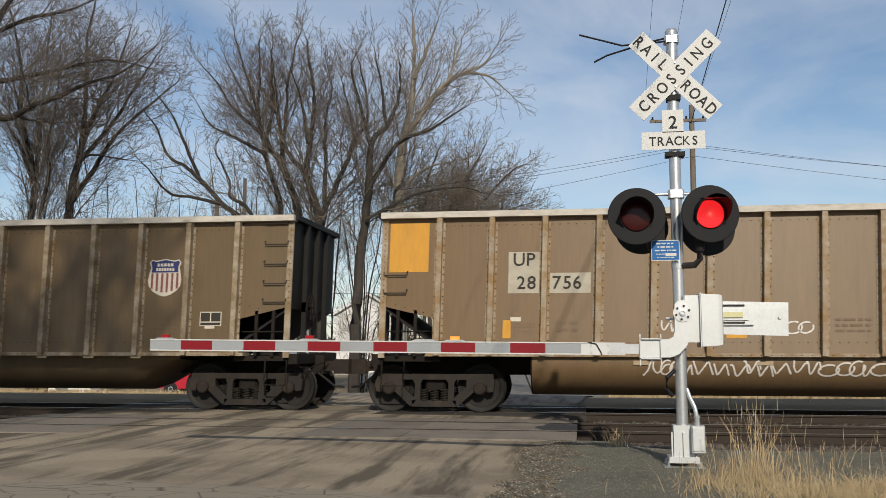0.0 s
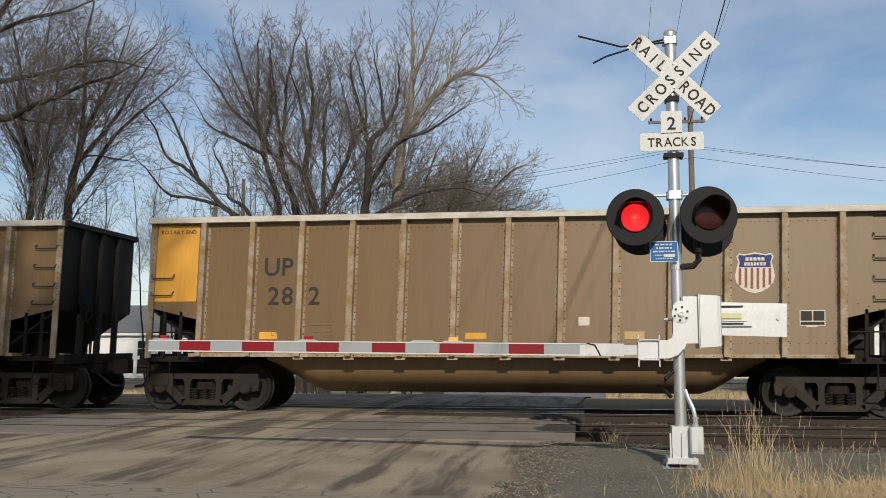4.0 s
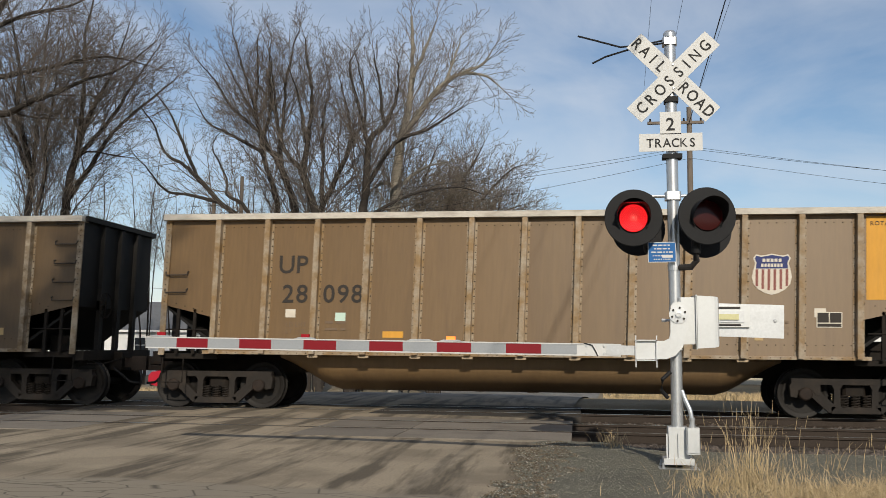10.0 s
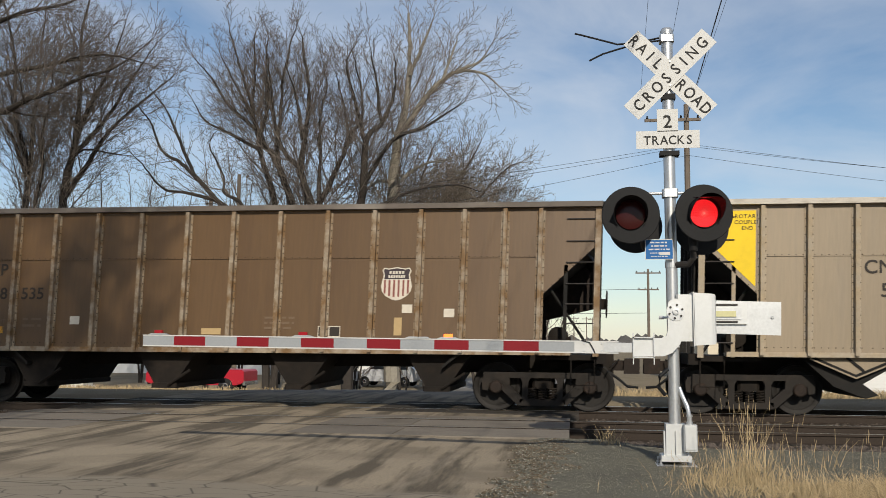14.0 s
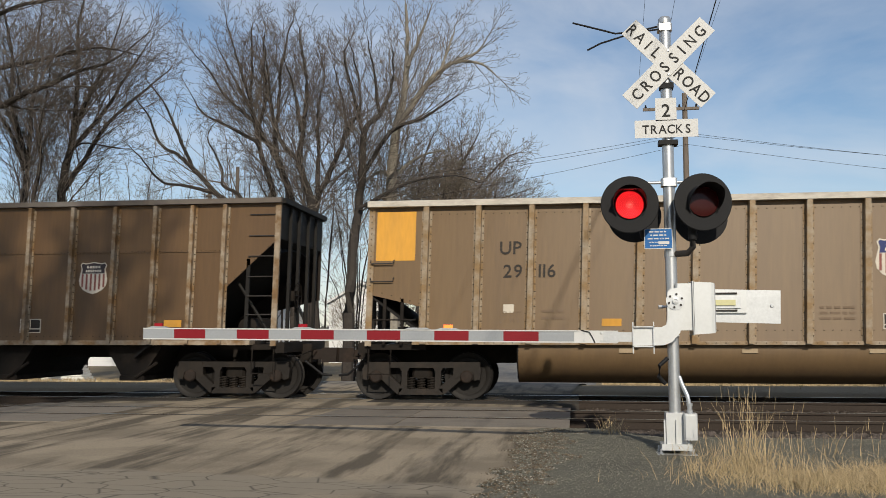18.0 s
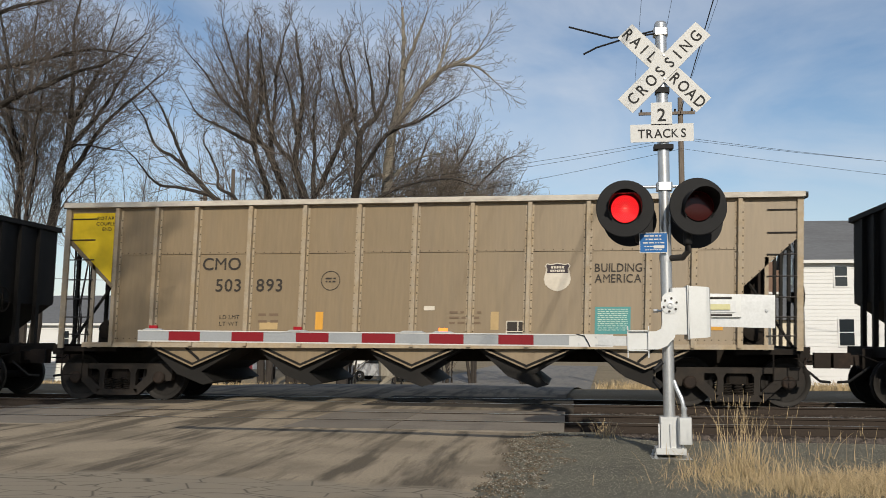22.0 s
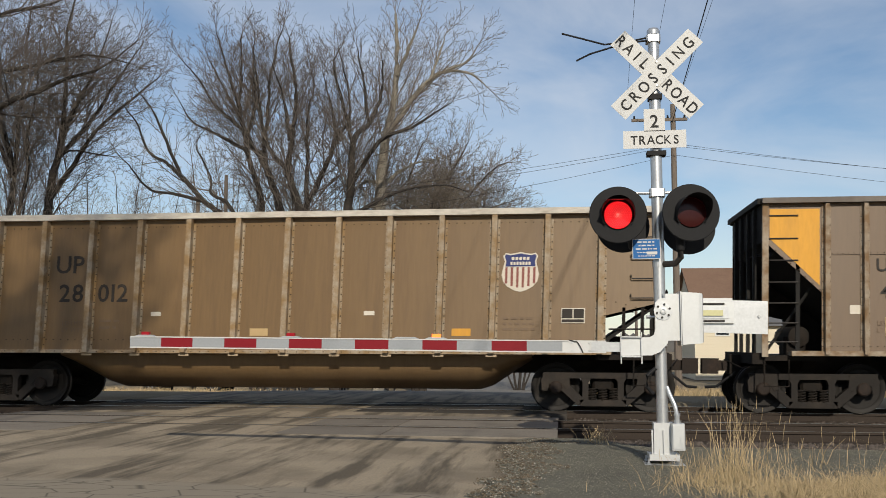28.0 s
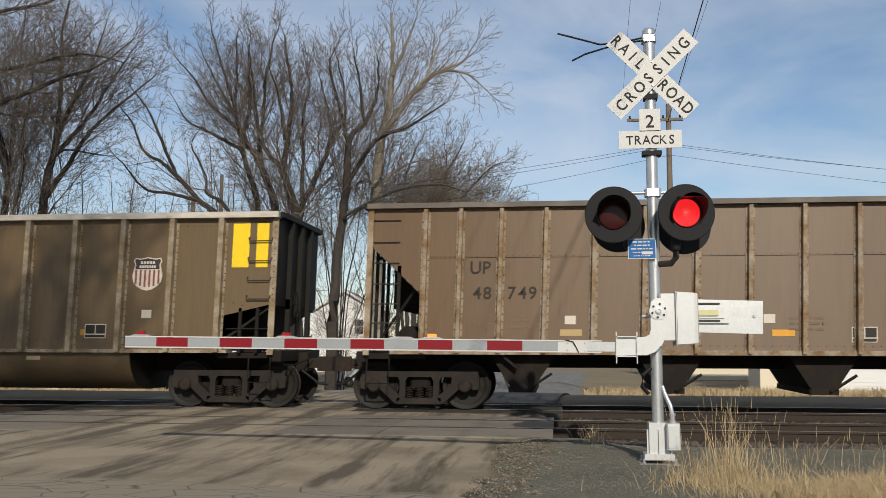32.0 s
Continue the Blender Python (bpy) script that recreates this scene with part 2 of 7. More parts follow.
M["yellow_paint"] = material("yellow_paint", (0.75, 0.52, 0.02), 0.55, grain=0.15, scale=9, stain=0.25, stain_rgb=(0.5, 0.33, 0.03), stain_scale=2)
M["pale_blue"] = material("pale_blue_paint", (0.25, 0.36, 0.46), 0.6, grain=0.2, scale=9, stain=0.3, stain_rgb=(0.2, 0.22, 0.24))
M["faded_tan"] = material("faded_tan_paint", (0.42, 0.30, 0.15), 0.6, grain=0.2, scale=12)
M["pale_green"] = material("pale_green_sticker", (0.45, 0.58, 0.50), 0.6)
M["teal"] = material("teal_notice", (0.08, 0.26, 0.26), 0.6, grain=0.15, scale=15)
M["dark_green"] = material("dark_green_paint", (0.025, 0.075, 0.055), 0.6, grain=0.3, scale=10, stain=0.35, stain_rgb=(0.09, 0.10, 0.07), stain_scale=2)
M["bark"] = material("dark_bark", (0.046, 0.039, 0.034), 0.9, grain=0.5, scale=8, stain=0.4, stain_rgb=(0.085, 0.072, 0.06), stain_scale=1.5)
M["pale_bark"] = material("pale_bark", (0.27, 0.245, 0.20), 0.85, grain=0.4, scale=6, stain=0.7, stain_rgb=(0.10, 0.085, 0.065), stain_scale=1.6)
M["twig"] = material("brown_twigs", (0.125, 0.106, 0.090), 0.9, island=0.35)
M["twig_pale"] = material("greyish_twigs", (0.18, 0.150, 0.120), 0.9, island=0.35)
M["straw"] = material("dry_straw", (0.40, 0.305, 0.175), 0.8, grain=0.35, scale=5, island=0.35)
M["stone"] = material("gravel_stone", (0.195, 0.185, 0.148), 0.9, grain=0.6, scale=9, stain=0.5, stain_rgb=(0.14, 0.13, 0.10), stain_scale=14, island=0.4)
M["clod"] = material("brown_dirt", (0.125, 0.10, 0.07), 0.95, grain=0.6, scale=12, stain=0.5, stain_rgb=(0.07, 0.05, 0.032), stain_scale=6, island=0.4)
M["pebble"] = material("pale_pebble", (0.34, 0.31, 0.26), 0.9, grain=0.6, scale=9, stain=0.5, stain_rgb=(0.2, 0.18, 0.15), stain_scale=14, island=0.4)
M["ballast_stone"] = material("ballast_stone", (0.10, 0.082, 0.07), 0.9, grain=0.5, scale=9, stain=0.5, stain_rgb=(0.06, 0.05, 0.045), stain_scale=9, island=0.4)
M["house_white"] = material("white_clapboard", (0.62, 0.62, 0.61), 0.6, grain=0.08, scale=12, stain=0.12, stain_rgb=(0.55, 0.55, 0.54))
M["house_cream"] = material("cream_clapboard", (0.62, 0.55, 0.42), 0.65, grain=0.1, scale=12)
M["roof_grey"] = material("grey_shingles", (0.13, 0.135, 0.145), 0.9, grain=0.4, scale=10, stain=0.4, stain_rgb=(0.08, 0.08, 0.085), stain_scale=0.8, stretch=(0.3, 1, 3))
M["roof_brown"] = material("brown_shingles", (0.20, 0.125, 0.085), 0.9, grain=0.4, scale=10, stain=0.4, stain_rgb=(0.13, 0.08, 0.055), stain_scale=0.8)
M["dark_glass"] = material("dark_window_glass", (0.02, 0.025, 0.03), 0.08, spec=0.5)
M["pole_wood"] = material("weathered_pole", (0.17, 0.14, 0.115), 0.9, grain=0.5, scale=10, stretch=(1, 1, 0.15))
M["red_car"] = material("red_car_paint", (0.38, 0.015, 0.03), 0.3, spec=0.5, grain=0.05, scale=5)
M["silver_car"] = material("silver_car_paint", (0.55, 0.56, 0.58), 0.3, metal=0.3)
M["rubber"] = material("tyre_rubber", (0.02, 0.02, 0.02), 0.85)
M["chrome"] = material("bright_metal", (0.6, 0.6, 0.6), 0.25, metal=0.9)
M["pale_board"] = material("pale_lumber", (0.68, 0.67, 0.62), 0.7, grain=0.15, scale=8, vary=0.06)
# rivet heads coloured dark for both their dirt rims and their shading
M["rivet"] = material("dark_rivet", (0.050, 0.034, 0.020), 0.6)
M["far_wood"] = material("far_bare_woods", (0.10, 0.095, 0.09), 0.95, grain=0.4, scale=0.4)


# ---- mesh tools ----
class Geo:
    """A mesh in the making: boxes, tubes, prisms and sheets joined."""

    def __init__(self):
        self.v, self.f, self.dark = [], [], set()

    def add(self, verts, faces):
        o = len(self.v)
        self.v += [tuple(p) for p in verts]
        self.f += [tuple(i + o for i in q) for q in faces]
        return self

    def box(self, x0, x1, y0, y1, z0, z1, c=0.0):
        """A box, with its long edges along z chamfered by c."""
        if c:
            s = [(x0 + c, y0), (x1 - c, y0), (x1, y0 + c), (x1, y1 - c), (x1 - c, y1), (x0 + c, y1), (x0, y1 - c), (x0, y0 + c)]
            return self.prism(s, z0, z1)
        p = [(x, y, z) for z in (z0, z1) for y in (y0, y1) for x in (x0, x1)]
        return self.add(p, [(0, 2, 3, 1), (4, 5, 7, 6), (0, 1, 5, 4), (2, 6, 7, 3), (0, 4, 6, 2), (1, 3, 7, 5)])

    def prism(self, outline, a, b, axis="z"):
        """A closed outline drawn out from a to b along an axis (x: outline in y,z; y: in x,z; z: in x,y)."""
        k = len(outline)
        put = {"z": lambda p, t: (p[0], p[1], t), "y": lambda p, t: (p[0], t, p[1]), "x": lambda p, t: (t, p[0], p[1])}[axis]
        vs = [put(p, a) for p in outline] + [put(p, b) for p in outline]
        fs = [tuple(range(k)), tuple(reversed(range(k, 2 * k)))] + [(i, k + i, k + (i + 1) % k, (i + 1) % k) for i in range(k)]
        return self.add(vs, fs)

    def tube(self, pts, r, sides=8, r2=None, caps=True):
        """A round bar along points; r2: the radius at its end."""
        pts = [Vector(p) for p in pts]
        k, rings = len(pts), []
        up = Vector((0, 0, 1))
        for i, p in enumerate(pts):
            d = (pts[min(i + 1, k - 1)] - pts[max(i - 1, 0)]).normalized()
            s = d.cross(up)
            if s.length < 0.05:
                s = d.cross(Vector((1, 0, 0)))
            s.normalize()
            u = s.cross(d)
            rad = r if r2 is None else r + (r2 - r) * i / (k - 1)
            rings.append([p + (s * math.cos(t) + u * math.sin(t)) * rad for t in (2 * math.pi * j / sides for j in range(sides))])
        vs = [q for ring in rings for q in ring]
        fs = [(i * sides + j, i * sides + (j + 1) % sides, (i + 1) * sides + (j + 1) % sides, (i + 1) * sides + j)
              for i in range(k - 1) for j in range(sides)]
        if caps:
            fs += [tuple(reversed(range(sides))), tuple(range((k - 1) * sides, k * sides))]
        return self.add(vs, fs)

    def lathe(self, profile, centre, axis="y", sides=24, closed=False):
        """A profile of (radius, distance along the axis) turned round an axis through centre."""
        cx, cy, cz = centre
        vs, k = [], len(profile)
        for rad, d in profile:
            for j in range(sides):
                t = 2 * math.pi * j / sides
                c, s = rad * math.cos(t), rad * math.sin(t)
                vs.append({"y": (cx + c, cy + d, cz + s), "z": (cx + c, cy + s, cz + d), "x": (cx + d, cy + c, cz + s)}[axis])
        fs = [(i * sides + j, i * sides + (j + 1) % sides, (i + 1) * sides + (j + 1) % sides, (i + 1) * sides + j)
              for i in range(k - 1) for j in range(sides)]
        if closed:
            fs += [((k - 1) * sides + j, (k - 1) * sides + (j + 1) % sides, (j + 1) % sides, j) for j in range(sides)]
        else:
            fs += [tuple(reversed(range(sides))), tuple(range((k - 1) * sides, k * sides))]
        return self.add(vs, fs)

    def mesh(self, name, mat, smooth=False):
        me = bpy.data.meshes.new(name)
        me.from_pydata(self.v, [], self.f)
        bm = bmesh.new()
        bm.from_mesh(me)
        bmesh.ops.recalc_face_normals(bm, faces=bm.faces)
        bm.to_mesh(me)
        bm.free()
        me.materials.append(mat)
        if self.dark:
            me.materials.append(M["rivet"])
            me.polygons.foreach_set("material_index", [1 if i in self.dark else 0 for i in range(len(self.f))])
        if smooth:
            me.shade_smooth()
            me.set_sharp_from_angle(angle=radians(35))
        return me


def part(name, geo, mat, parent, label="", smooth=False, at=None):
    """ONE mesh object under a thing or a part; geo may be a ready mesh."""
    ob = new(name, geo if isinstance(geo, bpy.types.Mesh) else geo.mesh(name, mat, smooth))
    ob.parent = parent
    if at is not None:
        ob.matrix_basis = at
    if label:
        ob["label"] = label
    return ob


def thing(name, label, category, group="", kind="", at=None):
    ob = new(name)
    ob.empty_display_size = 0.2
    if at is not None:
        ob.matrix_basis = at
    return tagged(ob, label, category, group, kind)


def structure(name, geo, mat, label, smooth=False):
    return tagged(new(name, geo.mesh(name, mat, smooth)), label, "", "", "structure")


def glyphs():
    """The built-in font's capitals and figures as flat outlines drawn out a little, with capitals one unit high; made once."""
    made, cap = {}, 1.0
    for ch in "HABCDEGILMNOPRSTUWKY0123456789":
        cu = bpy.data.curves.new("glyph", "FONT")
        cu.body, cu.size, cu.extrude, cu.offset, cu.resolution_u = ch, 1.0, 0.006, 0.0 if ch in "MNWK" else 0.012, 3
        tmp = new("glyph", cu)
        me = bpy.data.meshes.new_from_object(tmp.evaluated_get(bpy.context.evaluated_depsgraph_get()))
        bpy.data.objects.remove(tmp)
        bpy.data.curves.remove(cu)
        vs = np.array([v.co[:] for v in me.vertices])
        vs[:, 0] -= vs[:, 0].min()
        if ch == "H":
            cap = vs[:, 1].max()
        vs[:, :2] /= cap
        made[ch] = (vs, [tuple(p.vertices) for p in me.polygons], vs[:, 0].max())
        bpy.data.meshes.remove(me)
    return made


GLYPH = glyphs()
WORDS = {}


def lettering(name, text, size, mat, parent, at, label="", align="CENTER", squeeze=1.0):
    """Raised letters from the built-in font, as a mesh, lying in the x-z plane and read from -y."""
    key = (text, size, mat.name, align, squeeze)
    if key not in WORDS:
        g, x = Geo(), 0.0
        for ch in text:
            if ch == " ":
                x += 0.45
                continue
            vs, fs, w = GLYPH[ch]
            g.add([((p[0] + x) * size * squeeze, -p[2] * size - 0.001, p[1] * size) for p in vs], fs)
            x += w + 0.16
        x = (x - 0.16) * size * squeeze
        off = {"CENTER": -x / 2, "LEFT": 0.0, "RIGHT": -x}[align]
        g.v = [(p[0] + off, p[1], p[2]) for p in g.v]
        WORDS[key] = g.mesh(name, mat)
    return part(name, WORDS[key], mat, parent, label, at=at)


def bars(name, w, h, rows, mat, parent, at, label="", fill=0.55, seed=1):
    """Small writing that cannot be read: thin raised bars in rows."""
    rnd, g = random.Random(seed), Geo()
    step = h / rows
    for r in range(rows):
        x = -w / 2
        while x < w / 2 - 0.01:
            L = min(rnd.uniform(0.4, 1.6) * step * 1.3, w / 2 - x)
            g.box(x, x + L, -0.002, 0.002, h / 2 - r * step - step * fill, h / 2 - r * step)
            x += L + step * 0.5
    return tagged(part(name, g, mat, parent, label, at=at), kind="stuff")


# ---- the ground, the road and the two tracks ----
ROAD_TURN = 0.039      # the road runs away from the camera, a little to +X


def ground_z(x, y):
    """The height of the ground: level at the tracks, falling away beyond them."""
    t = min(max((y - 23.2) / 27.6, 0.0), 1.0)
    return -1.3 * t * t * (3 - 2 * t) - 0.06


def bed_z(x, y):
    """The same with the shallow trench in which the two ballast beds lie."""
    return ground_z(x, y) - 0.40 * min(max((y - 12.7) / 0.7, 0), 1) * min(max((22.8 - y) / 0.9, 0), 1)


def road_mid(y):
    return -5.11 + ROAD_TURN * (y - 15.1)


def sheet(xs, ys, height):
    g = Geo()
    g.add([(x, y, height(x, y)) for y in ys for x in xs],
          [(j * len(xs) + i, j * len(xs) + i + 1, (j + 1) * len(xs) + i + 1, (j + 1) * len(xs) + i) for j in range(len(ys) - 1) for i in range(len(xs) - 1)])
    return g


_rough = random.Random(3)
_xs = [-2500, -900, -300, -120] + [x * 2.0 for x in range(-40, 41)] + [120, 300, 900, 2500]
_ys = [-400, -120, -40, -12] + [y * 1.0 for y in range(-4, 80)] + [95, 130, 200, 400, 900, 2600]
structure("ground", sheet(_xs, _ys, lambda x, y: bed_z(x, y) - 0.03 + 0.03 * noise.noise((x * 0.3, y * 0.3, 0))), M["earth"],
          "dry winter ground with dead grass, falling away behind the tracks", True)


def strip(y0, y1, half0, half1, dz, step=1.0):
    g, n = Geo(), int((y1 - y0) / step)
    for i in range(n + 1):
        y = y0 + (y1 - y0) * i / n
        m, z = road_mid(y), ground_z(0, y) + dz
        g.v += [(m - half0, y, z - 0.03), (m - half0 * 0.5, y, z + 0.005), (m, y, z + 0.012), (m + half1 * 0.5, y, z + 0.005), (m + half1, y, z - 0.03)]
    g.f = [(i * 5 + j, i * 5 + j + 1, (i + 1) * 5 + j + 1, (i + 1) * 5 + j) for i in range(n) for j in range(4)]
    return g


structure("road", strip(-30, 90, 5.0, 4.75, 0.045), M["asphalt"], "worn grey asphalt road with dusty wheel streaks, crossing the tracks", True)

RAIL_Y = {"near_track": 15.60, "far_track": 19.55}
GAUGE = 0.7525


def ballast_bed(yc):
    g = Geo()
    top, foot = -0.17, -0.46
    x0, x1 = road_mid(yc) + 5.0, 400
    for a, b in ((x0, x1), (-400, road_mid(yc) - 5.0)):
        g.prism([(yc - 2.15, foot), (yc - 1.5, top), (yc + 1.5, top), (yc + 2.15, foot)], a, b, "x")
    return g


for _n, _yc in RAIL_Y.items():
    structure("ballast_" + _n, ballast_bed(_yc), M["ballast"], "dark crushed stone ballast under the track")
    track = tagged(new("track_" + _n), "rusty steel rails on dark wooden ties", "", "", "structure")
    for side in (-1, 1):
        y = _yc + side * GAUGE
        g = Geo()
        prof = [(-0.070, -0.175), (0.070, -0.175), (0.070, -0.163), (0.012, -0.145), (0.012, -0.045), (0.034, -0.034), (0.034, -0.004), (0.028, 0.0),
                (-0.028, 0.0), (-0.034, -0.004), (-0.034, -0.034), (-0.012, -0.045), (-0.012, -0.145), (-0.070, -0.163)]
        g.prism([(y + a, b) for a, b in prof], -400, 400, "x")
        part("rail", g, M["rail"], track)
        part("running_surface", Geo().box(-400, 400, y - 0.024, y + 0.024, 0.0005, 0.0025), M["railhead"], track, "polished running surface")
    tie = Geo().box(-0.115, 0.115, -1.29, 1.29, -0.34, -0.165).mesh("tie", M["tie"])
    rnd = random.Random(5)
    for i in range(120):
        x = road_mid(_yc) + 5.1 + i * 0.53 if i < 60 else road_mid(_yc) - 5.1 - (i - 60) * 0.53
        part("tie", tie, M["tie"], track, at=pose(x, _yc + rnd.uniform(-0.03, 0.03), rnd.uniform(0, 0.012), 0, 0, rnd.uniform(-1.5, 1.5)))
    # crossing panels between and beside the rails; the far ones carry the train's shade in their colour
    for a, b, nm in ((-2.1 if _n == "near_track" else -1.55, -GAUGE - 0.045, "outer_panel"), (-GAUGE + 0.075, GAUGE - 0.075, "middle_panel"), (GAUGE + 0.045, 1.55, "outer_panel")):
        for k in range(4):
            xa = road_mid(_yc) - 5.0 + k * 2.5
            part(nm, Geo().box(xa + 0.006, xa + 2.494, _yc + a, _yc + b, -0.2, -0.006 - 0.004 * (k % 2)), M["panel"] if _n == "near_track" else M["panel_dark"], track, "dusty concrete crossing panel" if _n == "near_track" else "crossing panel coloured dark as shade under the train")
def verge_height(x, y):
    """Loose gravel that creeps unevenly over the road's edge and drops towards the ballast."""
    d = x - road_mid(y) - 4.55
    lift = -0.06 + 0.085 * min(max((d + 0.35) / 0.7, 0), 1)
    rough = 0.022 * noise.noise((x * 1.1, y * 1.1, 2)) + 0.016 * noise.noise((x * 3.3, y * 3.3, 4))
    return ground_z(x, y) + 0.03 + lift + rough * (2.0 - 1.5 * min(max((d - 0.2) / 0.6, 0), 1)) - 0.10 * min(max((y - 12.4) / 0.8, 0), 1) * min(max((x - 0.3) / 0.8, 0), 1)


_vy = [3.8 + 0.196 * i for i in range(50)]
_g = Geo()
for _y in _vy:
    _g.v += [(road_mid(_y) + 3.9 + 0.16 * i, _y, verge_height(road_mid(_y) + 3.9 + 0.16 * i, _y)) for i in range(50)]
_g.f = [(j * 50 + i, j * 50 + i + 1, j * 50 + 51 + i, j * 50 + 50 + i) for j in range(49) for i in range(49)]
structure("verge", _g, M["gravel"], "grey gravel verge beside the road", True)


# ---- the crossing signal ----
MX, MY = 1.07, 10.80                  # the foot of the mast
SIGN_Y = MY - 0.10


def on_mast(dx, dy, dz, rx=0, ry=0, rz=0):
    return pose(dx, dy, dz, rx, ry, rz)


def signal_lamp(parent, x, z, turn):
    """One flashing lamp: round black background, hood, lens and an added shutter that stands in for its going dark;
    returns the shutter.
    """
    base = pose(x, -0.30, z, 0, 0, turn)
    back = Geo().lathe([(0.07, 0.02), (0.305, 0.02), (0.312, 0.008), (0.312, -0.004), (0.305, -0.010), (0.165, -0.012), (0.163, -0.03), (0.163, 0.02)], (0, 0, 0), "y", 48)
    lamp = part("background_disc", back, M["black"], parent, "round matt black background disc", True, base)
    part("housing", Geo().lathe([(0.05, 0.30), (0.12, 0.27), (0.17, 0.18), (0.185, 0.02), (0.165, 0.015)], (0, 0, 0), "y", 32), M["black"], lamp, smooth=True)
    hood = Geo()
    n, r = 30, 0.172
    vs = []
    for i in range(n + 1):
        t = radians(-38 + 256 * i / n)
        c, s = math.cos(t), math.sin(t)
        depth = 0.30 * min(1.0, max(0.18, (s + 0.62) / 1.2))
        vs += [(r * c, -0.005, r * s), (r * c * 1.02, -depth, r * s * 1.02), (r * c * 1.06, -depth, r * s * 1.06), (r * c * 1.05, -0.005, r * s * 1.05)]
    hood.add(vs, [(i * 4 + a, i * 4 + (a + 1) % 4, (i + 1) * 4 + (a + 1) % 4, (i + 1) * 4 + a) for i in range(n) for a in range(4)])
    part("hood", hood, M["black"], lamp, "black sheet-metal hood", True)
    part("lens", Geo().lathe([(0.152, 0.0), (0.152, -0.004), (0.10, -0.010), (0.001, -0.012)], (0, 0.012, 0), "y", 40), M["led"], lamp, "glowing red lens", True)
    g, hot = Geo(), Geo()
    for k in range(1, 9):
        for j in range(6 * k):
            t = 2 * math.pi * j / (6 * k)
            rr = 0.0175 * k
            (hot if k < 3 else g).lathe([(0.0058, 0.0), (0.0040, -0.005)], (rr * math.cos(t), 0.002, rr * math.sin(t)), "y", 6)
    hot.lathe([(0.010, 0.0), (0.008, -0.005)], (0, 0.0, 0), "y", 8)
    tagged(part("diode_centre_field", hot, M["led_hot"], lamp, "orange-bright diodes at the centre"), kind="stuff")
    tagged(part("diode_dot_field", g, M["led_core"], lamp, "rows of bright red diodes"), kind="stuff")
    # this dark disc is added: it covers the lit lens on the off beat
    shutter = part("shutter", Geo().lathe([(0.158, 0.0), (0.158, -0.003), (0.12, -0.010), (0.05, -0.013), (0.001, -0.0135)], (0, 0, -0.158), "y", 40),
                   M["darklens"], lamp, "added dark red disc that stands in for the unlit lens", True, pose(0, -0.012, 0.158))
    shutter.data.polygons.foreach_set("use_smooth", [True] * len(shutter.data.polygons))
    return shutter


